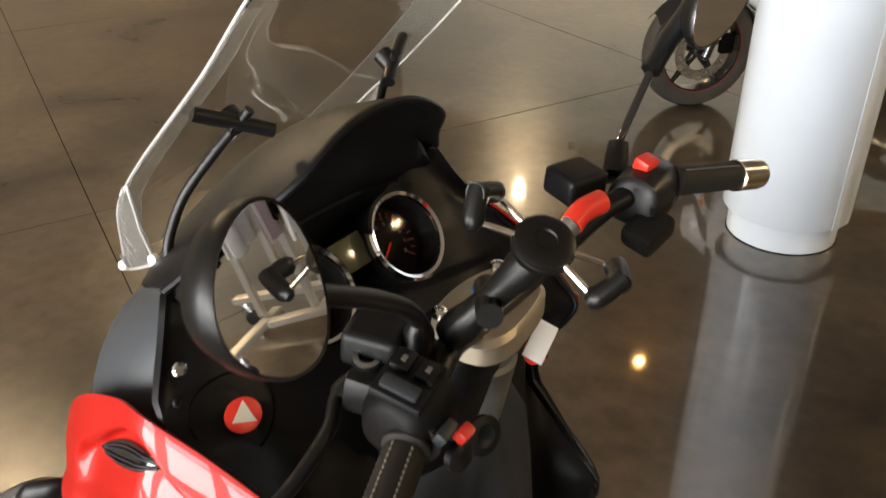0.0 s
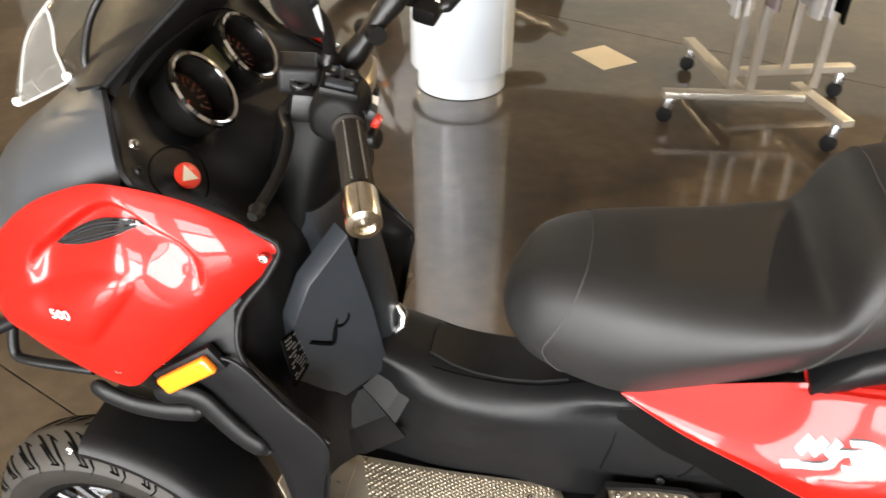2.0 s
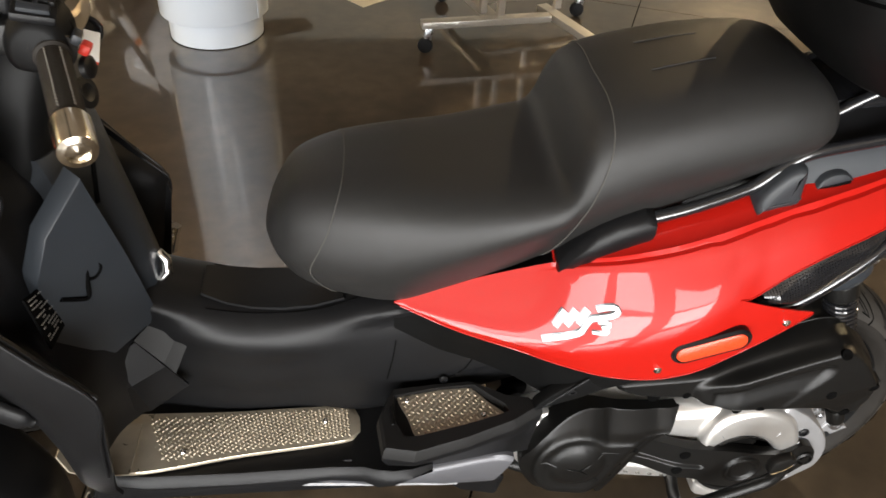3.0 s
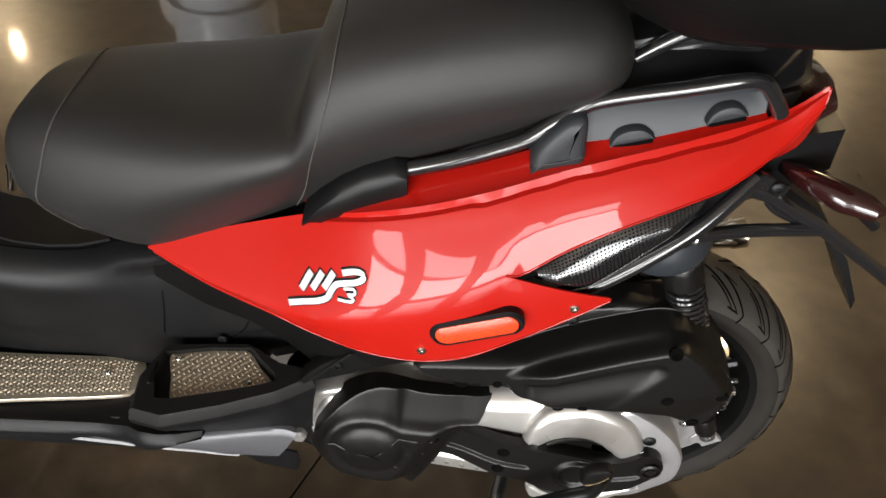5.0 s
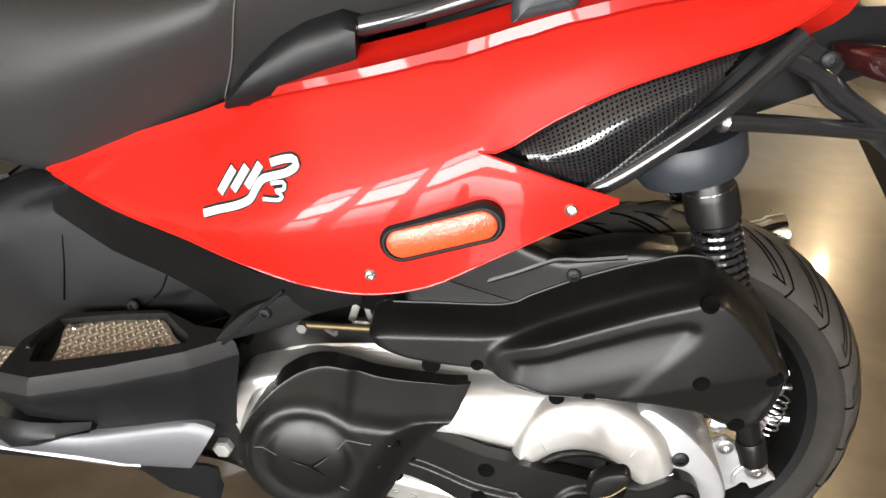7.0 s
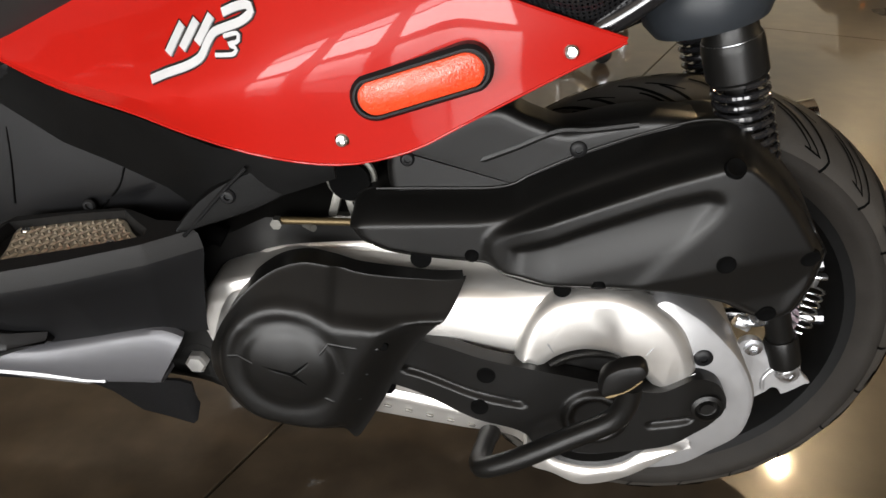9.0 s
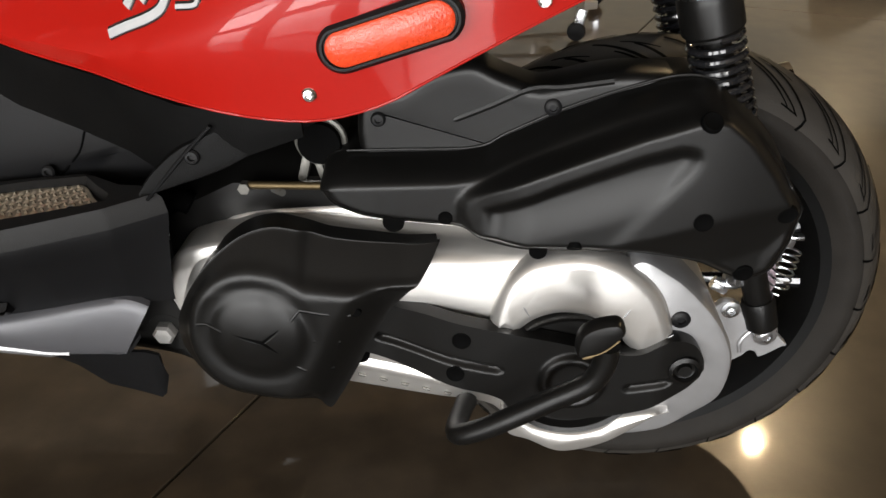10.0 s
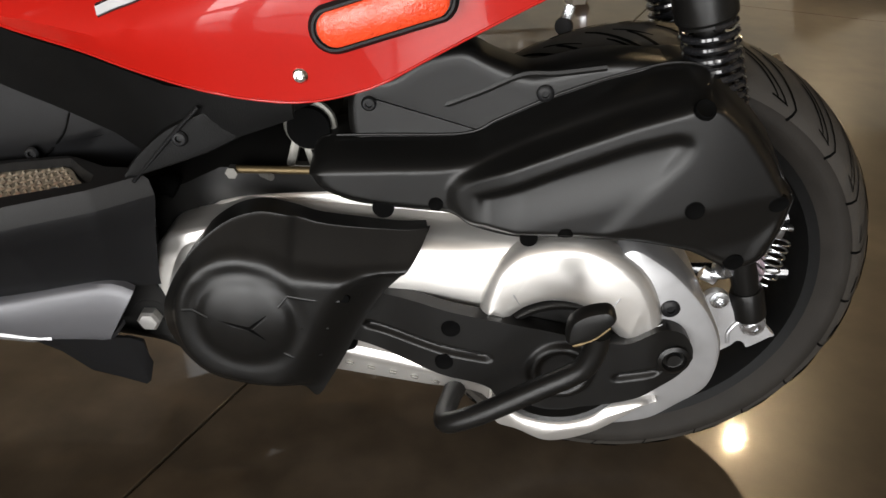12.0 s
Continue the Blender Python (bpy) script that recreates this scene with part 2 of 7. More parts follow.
SLATE = mat("slate grey plastic", (0.019, 0.022, 0.026), 0.42, size=10, vary=0.12, bump=0.10, grain=900, spec=0.3)
SATIN = mat("satin black cover", (0.0045, 0.0043, 0.004), 0.37, size=9, vary=0.3, bump=0.04, grain=700, rvary=0.05, spec=0.28)
GLOSS = mat("gloss black paint", (0.010, 0.010, 0.011), 0.14, size=40, coat=0.6)
# near-black for black parts and for shade painted into holes and grooves
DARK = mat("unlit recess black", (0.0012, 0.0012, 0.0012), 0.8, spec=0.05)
VINYL = mat("black grained vinyl", (0.015, 0.0145, 0.014), 0.50, size=7, vary=0.2, bump=0.35, grain=1100, rvary=0.06, depth=0.0008, spec=0.32)
THREAD = mat("grey thread", (0.12, 0.11, 0.095), 0.8)
SEAM = mat("dark grey seam thread", (0.055, 0.052, 0.046), 0.8)
CAST = mat("dull cast metal", (0.17, 0.165, 0.15), 0.5, 0.8, vary=0.2, size=60)
CLAMP = mat("satin champagne metal", (0.42, 0.36, 0.27), 0.42, 0.8, vary=0.15, size=50)
CAST_B = mat("dull brass", (0.11, 0.08, 0.04), 0.5, 0.8, vary=0.2, size=60)
CASEB = mat("deep matt black plastic", (0.003, 0.003, 0.003), 0.5, size=12, vary=0.25, bump=0.15, grain=700, spec=0.12)
STEP = mat("worn dark plastic", (0.0105, 0.0102, 0.0100), 0.56, size=12, vary=0.25, bump=0.15, grain=900, spec=0.2)
SILL = mat("satin silver-grey plastic", (0.085, 0.085, 0.092), 0.40, 0.3, size=12, vary=0.1, bump=0.05, grain=900)
LUG = mat("pink anodised metal", (0.55, 0.44, 0.50), 0.35, 0.7, vary=0.1)
RIMRED = mat("dark red rim paint", (0.12, 0.008, 0.006), 0.3)
SIDEWALL = mat("dark tyre sidewall", (0.0190, 0.0170, 0.0150), 0.62, size=25, vary=0.35, bump=0.15, grain=500, spec=0.10)
GRIP = mat("black grip rubber", (0.017, 0.015, 0.013), 0.60, size=25, vary=0.3, bump=0.15, grain=500, spec=0.16)
# paler than the sidewall: light from above is put into this colour
RUBBER = mat("tyre rubber, lightened as lit", (0.036, 0.0325, 0.0285), 0.58, size=25, vary=0.3, bump=0.15, grain=500, spec=0.25)
ALU = mat("brushed aluminium", (0.72, 0.70, 0.67), 0.34, 0.82, vary=0.08, size=14, bump=0.10, grain=260, stretch=(0.12, 1, 1.6), depth=0.0006)
SILVER = mat("silver paint", (0.46, 0.46, 0.47), 0.42, 0.75, vary=0.08, size=60)
STEEL = mat("zinc plated steel", (0.55, 0.56, 0.58), 0.28, 1.0, vary=0.15, size=60)
CHROME = mat("chrome", (0.78, 0.77, 0.75), 0.09, 1.0, vary=0.05, size=40, rvary=0.03)
BRASS = mat("warm polished metal", (0.82, 0.75, 0.62), 0.16, 1.0, vary=0.08, size=60)
PLATE = mat("champagne metal tread plate", (0.56, 0.49, 0.38), 0.30, 0.65, vary=0.25, size=30, rvary=0.08)
AMBER = mat("amber reflector plastic", (0.85, 0.22, 0.01), 0.22, vary=0.1, size=250, coat=0.7, bump=0.4, grain=350, depth=0.001)
REFL = mat("red reflector plastic", (0.64, 0.053, 0.014), 0.30, vary=0.45, size=420, coat=0.15, bump=0.8, grain=420, depth=0.001)
BADGE_W = mat("pale silver badge", (0.56, 0.56, 0.57), 0.35, 0.2, vary=0.08, size=80)
WHITE = mat("white enamel", (0.78, 0.78, 0.76), 0.35, vary=0.04)
PAPER = mat("pale paper", (0.62, 0.57, 0.47), 0.7, vary=0.08, size=8)
CLEAR = mat("clear acrylic", (0.95, 0.96, 0.95), 0.03, trans=1.0, ior=1.25, vary=0.01, rvary=0.01)
LENS = mat("clear lamp lens", (0.55, 0.54, 0.50), 0.12, trans=0.9, vary=0.05)
GLASS = mat("gauge glass", (1, 1, 1), 0.02, trans=1.0, ior=1.06, vary=0.0, rvary=0.0)
MIRROR = mat("mirror", (0.9, 0.9, 0.9), 0.02, 1.0, vary=0.02, rvary=0.0)
PILLAR = mat("pale grey column paint", (0.66, 0.72, 0.79), 0.30, vary=0.03, size=5, bump=0.03, grain=90, coat=0.3)
WALL = mat("warm plaster", (0.23, 0.20, 0.16), 0.8, vary=0.12, size=3, bump=0.1, grain=120)
WALLG = mat("grey green wall", (0.60, 0.59, 0.51), 0.7, vary=0.1, size=2)
CEIL = mat("brown ceiling", (0.30, 0.25, 0.20), 0.8, vary=0.2, size=2)
STEELF = mat("window frame metal", (0.06, 0.06, 0.06), 0.4, 0.5)
RACKM = mat("silver rack tube", (0.62, 0.60, 0.56), 0.35, 0.6, vary=0.06)
FLOOR = polished_concrete()

# ---------------------------------------------------------------- the showroom
def build_room():
    x0, x1, y0, y1, h = -10.0, 7.5, FRONT, 10.5, 3.6
    floor = part("floor", block((x1 - x0 + 0.4, y1 - y0 + 0.4, 0.2), ((x0 + x1) / 2, (y0 + y1) / 2, -0.106)), DARK)
    tagged(floor, "polished brown concrete showroom floor with saw-cut joints", "floor", kind="structure")
    a, pitch, gap = radians(-23), 3.27, 0.0045
    e1, e2 = V((math.cos(a), math.sin(a), 0)), V((-math.sin(a), math.cos(a), 0))
    cross = V((-3.67, 0.92, 0))
    for i in range(-5, 6):
        for j in range(-5, 6):
            c = cross + e1 * pitch * (i + 0.5) + e2 * pitch * (j + 0.5)
            if not (x0 - 1.2 < c.x < x1 + 1.2 and y0 - 1.2 < c.y < y1 + 1.2):
                continue
            s = (pitch - gap) / 2
            ring = [c + e1 * s * p + e2 * s * q for p, q in ((-1, -1), (1, -1), (1, 1), (-1, 1))]
            part("slab", loft([[q + V((0, 0, -0.1)) for q in ring], [q + V((0, 0, -0.001)) for q in ring],
                               [q + (c - q).normalized() * 0.0015 for q in ring]]), FLOOR, floor)
    ceiling = part("ceiling", block((x1 - x0 + 0.4, y1 - y0 + 0.4, 0.2), ((x0 + x1) / 2, (y0 + y1) / 2, h + 0.1)), CEIL)
    tagged(ceiling, "brown painted showroom ceiling", "ceiling", kind="structure")
    for name, size, at, m in (("wall_north", (x1 - x0, 0.2, h), ((x0 + x1) / 2, y1 + 0.1, h / 2), WALLG),
                              ("wall_west", (0.2, y1 - y0, h), (x0 - 0.1, (y0 + y1) / 2, h / 2), WALL),
                              ("wall_east", (0.2, y1 - y0, h), (x1 + 0.1, (y0 + y1) / 2, h / 2), WALL)):
        tagged(part(name, block(size, at), m), "plain painted showroom wall", "wall", kind="structure")
    # the glazed front: three bays with a low sill, a header and posts; plain wall beside them
    g0, g1 = GLAZED
    south = part("wall_south", join(block((g0 - x0, 0.2, h), ((x0 + g0) / 2, y0 - 0.1, h / 2)), block((x1 - g1, 0.2, h), ((x1 + g1) / 2, y0 - 0.1, h / 2)),
                                    block((g1 - g0, 0.2, 0.25), ((g0 + g1) / 2, y0 - 0.1, 0.125)), *[block((0.72 if 0 < k < BAYS else 0.36, 0.2, h - 0.55), (g0 + (g1 - g0) * k / BAYS + (0.18 if k == 0 else -0.18 if k == BAYS else 0), y0 - 0.1, 0.25 + (h - 0.55) / 2)) for k in range(BAYS + 1)], block((g1 - g0, 0.2, 0.3), ((g0 + g1) / 2, y0 - 0.1, h - 0.15))), WALL)
    tagged(south, "showroom front wall with a low sill under the glazing", "wall", kind="structure")
    for k in range(BAYS):
        cx = g0 + (g1 - g0) / BAYS * (k + 0.5)
        win = thing("window_%d" % (k + 1), "tall shop window with a dark metal frame", "window", kind="structure", at=(cx, y0 - 0.1, 0.25))
        hh = h - 0.55
        w = (g1 - g0) / BAYS - 0.72
        part("window_frame", join(*[block((0.09, 0.12, hh), (s * (w / 2 - 0.045), 0, hh / 2)) for s in (-1, 1)],
                                  *[block((w - 0.18, 0.10, 0.08), (0, 0, z)) for z in (0.04, 1.88, hh - 0.04)]), STEELF, win)
        pane = part("pane", block((w - 0.2, 0.008, hh - 0.1), (0, 0, hh / 2)), GLASS, win)
        pane.visible_shadow = False


def lamp_at(x, y, bulb, z=3.1):
    lamp = thing("ceiling_spotlight", "small warm ceiling spotlight, lit", "ceiling lamp", "ceiling spotlights", at=(x, y, z))
    part("housing", lathe([(0.02, 0.5), (0.02, 0.12), (0.065, 0.11), (0.075, 0.0), (0.068, 0.0), (0.062, 0.03)], (0, 0, 0), (0, 0, 1), 24), BLACK, lamp)
    part("bulb", lathe([(0.0, 0.012), (0.036, 0.012), (0.036, 0.02), (0.0, 0.02)], (0, 0, 0), (0, 0, 1), 24), bulb, lamp)


def build_column():
    col = thing("round_column", "round pale grey sheet-metal clad column on the floor", "column", kind="structure", at=(-1.352, 2.374, 0))
    part("plinth", lathe([(0.197, 0.0), (0.197, 0.118)], (0, 0, 0), (0, 0, 1), 72), PILLAR, col)
    part("cladding", lathe([(0.198, 0.112), (0.224, 0.108), (0.226, 0.112), (0.226, 3.595)], (0, 0, 0), (0, 0, 1), 72), PILLAR, col)
    a = radians(-28)
    strip = [V((math.cos(t), math.sin(t), 0)) for t in (a - 0.05, a, a + 0.4, a + 0.75)]
    part("overlap", sheet([[p * 0.2290 + V((0, 0, z)) for p in strip] for z in (0.105, 3.59)], 0.002, (1, 0, 0)), PILLAR, col)
    # contact shade where the plinth meets the floor, painted as a black ring
    part("floor_shadow_gap", lathe([(0.188, 0.0015), (0.201, 0.0015), (0.201, 0.003)], (0, 0, 0), (0, 0, 1), 72), DARK, col, "dark ring painted for the shade at the column foot")


def build_rack():
    rack = thing("garment_rack", "wheeled silver metal garment rack with clothes hanging on it", "clothes rack", at=(0, 0, 0))
    def flat(a, b, w=0.05, h=0.028):
        d = b - a
        m = Matrix.Translation((a + b) / 2) @ d.to_track_quat("X", "Z").to_matrix().to_4x4()
        return moved(block((d.length, w, h), bevel=0.002), m)
    z = 0.128
    ends = [(V((-0.48, 2.14, z)), V((0.075, 2.215, z))), (V((0.062, 2.33, z)), V((0.198, 1.985, z))), (V((-0.345, 2.77, z)), V((-0.170, 2.20, z))), (V((-0.185, 2.42, z)), V((0.335, 2.575, z)))]
    for a, b in ends:
        part("base_bar", flat(a, b), RACKM, rack)
    posts = [V((-0.212, 2.235, 0)), V((-0.140, 2.21, 0)), V((0.035, 2.470, 0)), V((0.118, 2.285, 0))]
    for p in posts:
        part("post", block((0.030, 0.030, 1.45), (p.x, p.y, 0.142 + 0.725), (0, 0, 12), bevel=0.003), RACKM, rack)
    for p, q in ((posts[0], posts[3]), (posts[1], posts[2])):
        part("top_rail", flat(V((p.x - 0.48, p.y, 1.58)), V((q.x + 0.20, q.y, 1.58)), 0.03, 0.03), RACKM, rack)
    for p in (ends[0][0], ends[1][1], ends[2][0], ends[3][1]):
        q = p + (V((-0.08, 2.35, z)) - p) * 0.09
        cas = part("caster", join(block((0.034, 0.034, 0.062), (q.x - 0.006, q.y - 0.004, 0.080), (0, 12, 0), bevel=0.004), lathe([(0.012, 0.0), (0.012, 0.02)], (q.x, q.y, 0.100), (0, 0, 1), 12)), STEEL, rack, "bright metal caster fork")
        part("wheel", lathe([(0.010, -0.013), (0.031, -0.012), (0.034, 0), (0.031, 0.012), (0.010, 0.013)], (q.x - 0.018, q.y - 0.012, 0.034), (0.25, 1, 0), 24), BLACK, cas)
    # clothes that hang low between the posts
    rng = random.Random(5)
    for k in range(13):
        f = (k + 0.5) / 13
        c = posts[0].lerp(posts[3], f * 2.2 - 1.15) + V((rng.uniform(-.02, .02), 0.0 + 0.06 * (k % 2), 0))
        low, mt = rng.uniform(0.46, 0.66), (CLOTH_W, CLOTH_W, DARK, CLOTH_P, CLOTH_W)[k % 5]
        rows = []
        for z in np.linspace(low, 1.55, 8):
            wd = 0.21 + 0.03 * math.sin(z * 5 + k)
            rows.append([c + V((0.016 * math.sin(9 * u + k + z * 2), wd * u, z)) for u in np.linspace(-1, 1, 12)])
        tagged(part("hanging_garment", sheet(rows, 0.012, (1, 0, 0)), mt), "black and white garment hanging on the rack", "garment", "clothes on the rack")


def build_motorcycle(at, turn, fairing):
    """A parked sports motorcycle: front wheel towards -x, in its own axes."""
    bike = thing("motorcycle", "parked sports motorcycle with black wheels and fairing in " + fairing[1], "motorcycle", "parked motorcycles")
    F, R, r = V((-0.70, 0, 0.30)), V((0.70, 0, 0.31)), 0.30

    def wheel(name, c, hw):
        tyre = part(name, lathe([(0.215, -hw * 0.8), (0.26, -hw), (0.285, -hw * 0.85), (r, -hw * 0.3), (r, hw * 0.3), (0.285, hw * 0.85), (0.26, hw), (0.215, hw * 0.8)], c, (0, 1, 0), 48, False), RUBBER, bike)
        part("rim", join(lathe([(0.205, -hw * 0.7), (0.222, -hw * 0.72), (0.212, 0), (0.222, hw * 0.72), (0.205, hw * 0.7), (0.20, 0), (0.205, -hw * 0.7)], c, (0, 1, 0), 48, False),
                         lathe([(0.0, -0.05), (0.04, -0.05), (0.04, 0.05), (0.0, 0.05)], c, (0, 1, 0), 24),
                         *[tube([c + V((math.cos(t + d), 0, math.sin(t + d))) * 0.035, c + V((math.cos(t), 0, math.sin(t))) * 0.208], 0.011, 8) for t in (0.3, 1.56, 2.81, 4.07, 5.33) for d in (-0.5, 0.5)]), GLOSS, tyre)
        part("rim_stripe", lathe([(0.2135, -hw * 0.8), (0.2185, -hw * 0.815), (0.2185, -hw * 0.80), (0.2135, -hw * 0.785), (0.2135, -hw * 0.8)], c, (0, 1, 0), 48, False), RIMRED, tyre, "thin dark red rim stripe")
        part("brake_disc", lathe([(0.10, -0.052), (0.15, -0.052), (0.15, -0.048), (0.10, -0.048), (0.10, -0.052)], c, (0, 1, 0), 40, False), STEEL, tyre)
        return tyre
    wheel("front_wheel", F, 0.058)
    wheel("rear_wheel", R, 0.078)
    for s in (-1, 1):
        part("fork_leg", tube([F + V((0.0, s * 0.085, -0.02)), F + V((0.10, s * 0.085, 0.30)), F + V((0.24, s * 0.085, 0.66))], 0.024, 12), GLOSS, bike)
        part("caliper", block((0.07, 0.04, 0.10), F + V((0.11, s * 0.078, 0.04)), bevel=0.01), DARK, bike)
    arc = [V((F.x + 0.325 * math.cos(t), 0, F.z + 0.325 * math.sin(t))) for t in np.linspace(0.25, 2.5, 14)]
    part("front_mudguard", sheet([[p + V((0, y, -abs(y) ** 1.6 * 3)) for y in np.linspace(-0.07, 0.07, 7)] for p in arc], 0.004, (0, 0, 1)), GLOSS, bike)
    prof = [(-0.62, 0.62, .05, .82), (-0.45, 0.5, .16, .98), (-0.2, 0.32, .19, .95), (0.05, 0.26, .18, .84), (0.28, 0.36, .14, .78)]
    rings = []
    for x, zb, w, zt in prof:
        rings.append([V((x, w * math.sin(t) * (1 - 0.25 * math.cos(t)), (zb + zt) / 2 - (zt - zb) / 2 * math.cos(t))) for t in np.linspace(0, 2 * math.pi, 24, endpoint=False)])
    part("fairing", loft(rings), fairing[0], bike)
    for s in (-1, 1):
        part("side_reflector", lathe([(0.0, 0), (0.022, 0.0), (0.022, 0.01), (0.0, 0.01)], F + V((0.09, s * 0.112, 0.24)), (0, s, 0), 20), AMBER, bike, "round orange side reflector")
        part("fork_guard", sheet([[F + V((0.03 + 0.10 * u + 0.03 * v, s * (0.112 - 0.01 * v * v), 0.07 + 0.26 * u)) for v in np.linspace(-1, 1, 5)] for u in np.linspace(0, 1, 6)], 0.004, (0, s, 0)), fairing[0], bike)
    part("engine", block((0.46, 0.34, 0.34), (0.02, 0, 0.42), (0, 12, 0), 0.05, 3), SATIN, bike)
    part("exhaust", tube([(-0.1, -0.1, 0.2), (0.25, -0.14, 0.2), (0.55, -0.19, 0.34), (0.85, -0.2, 0.5)], [0.025] * 9 + [0.05] * 15, 14, 24), STEEL, bike)
    part("swingarm", join(*[tube([(0.15, s * 0.11, 0.42), (0.70, s * 0.11, 0.31)], 0.028, 10) for s in (-1, 1)]), GLOSS, bike)
    part("seat", loft([[V((x, w * math.cos(t), z + 0.045 * math.sin(t))) for t in np.linspace(0, 2 * math.pi, 16, endpoint=False)] for x, w, z in ((0.15, .08, .80), (0.3, .14, .80), (0.55, .13, .86), (0.85, .09, .92))]), VINYL, bike)
    part("handlebar", tube([(-0.42, -0.34, 0.98), (-0.45, -0.1, 1.0), (-0.45, 0.1, 1.0), (-0.42, 0.34, 0.98)], 0.014, 10, 16), GLOSS, bike)
    bike.matrix_world = pose(*at, 0, 0, turn)
    return bike



# ---------------------------------------------------------------- the three-wheeled scooter
# x runs backwards along it, its left side is -y; it stands upright on its wheels.
REAR_COLS = [  # x, (y, z) of the lower edge, of the shoulder and of the upper ridge
    (-0.690, (-0.103, 0.611), (-0.104, 0.6125), (-0.103, 0.614)),
    (-0.600, (-0.145, 0.590), (-0.149, 0.601), (-0.112, 0.655)),
    (-0.500, (-0.185, 0.577), (-0.194, 0.600), (-0.128, 0.695)),
    (-0.440, (-0.207, 0.566), (-0.219, 0.607), (-0.146, 0.722)),
    (-0.370, (-0.226, 0.556), (-0.237, 0.630), (-0.172, 0.748)),
    (-0.300, (-0.233, 0.553), (-0.244, 0.658), (-0.180, 0.768)),
    (-0.240, (-0.236, 0.568), (-0.241, 0.683), (-0.178, 0.785)),
    (-0.198, (-0.234, 0.590), (-0.231, 0.703), (-0.174, 0.798)),
]
TAIL_COLS = [
    (-0.198, (-0.231, 0.703), (-0.209, 0.754), (-0.174, 0.798)),
    (-0.174, (-0.223, 0.708), (-0.203, 0.760), (-0.171, 0.806)),
    (-0.130, (-0.213, 0.735), (-0.196, 0.779), (-0.165, 0.820)),
    (-0.076, (-0.203, 0.762), (-0.186, 0.800), (-0.158, 0.834)),
    (0.000, (-0.184, 0.788), (-0.168, 0.816), (-0.140, 0.848)),
    (0.060, (-0.160, 0.805), (-0.146, 0.832), (-0.120, 0.857)),
    (0.125, (-0.115, 0.834), (-0.110, 0.852), (-0.099, 0.870)),
    (0.163, (-0.094, 0.876), (-0.093, 0.886), (-0.092, 0.897)),
]


def smooth_cols(cols, n):
    lo, mid, hi = (cr([(c[0], *c[k]) for c in cols], n) for k in (1, 2, 3))
    return lo, mid, hi


def panel_y(x, z):
    """The outer face of the tail panel at (x, z)."""
    if not FLANK:
        lo, mid, hi = smooth_cols(REAR_COLS, 34)
        FLANK.extend(section(a, b, c, 18) for a, b, c in zip(lo, mid, hi))
    best = min((((p.x - x) ** 2 + (p.z - z) ** 2, i, k) for i, r in enumerate(FLANK) for k, p in enumerate(r)))
    _, i, k = best
    i, k = min(max(i, 1), 32), min(max(k, 1), 16)
    p, dx, dz = FLANK[i][k], FLANK[i + 1][k] - FLANK[i - 1][k], FLANK[i][k + 1] - FLANK[i][k - 1]
    n = dx.cross(dz)
    return p.y - (n.x * (x - p.x) + n.z * (z - p.z)) / n.y


FLANK = []


def bow(a, b, c, n):
    return [q for q in cr([a, b, c], n)]


def section(a, b, c, n):
    """From the lower edge over the shoulder to a crisp fold, and up the narrow strip above it."""
    w = ease((a.x + 0.47) / 0.07)
    ends = cr([a, b, c], 60)
    la, lb = (b - a).length, (c - b).length
    base = []
    for i, q in enumerate(ends):
        s = i / 59 * (la + lb)
        base.append(q.lerp(a.lerp(b, s / la) if s < la else b.lerp(c, (s - la) / lb), 0.45))
    tall = (c - b).length
    cut = max(int(59 - 59 * 0.5 * min(0.020 / max(tall, 0.02), 0.6)), 30)
    low = [base[round(cut * k / (n - 6))] for k in range(n - 5)]
    F = low[-1]
    low = [q + V((0, -0.004, 0.0015)) * w * ease((k - n * 0.35) / (n * 0.6)) for k, q in enumerate(low)]
    F2 = low[-1] + V((0, 0.0015, 0.0016)) * w + (c - F) * 0.06
    F3 = low[-1] + V((0, 0.0085, 0.0022)) * w + (c - F) * 0.12
    return low + [F2, F3, F3.lerp(c, 0.35), F3.lerp(c, 0.7), c]


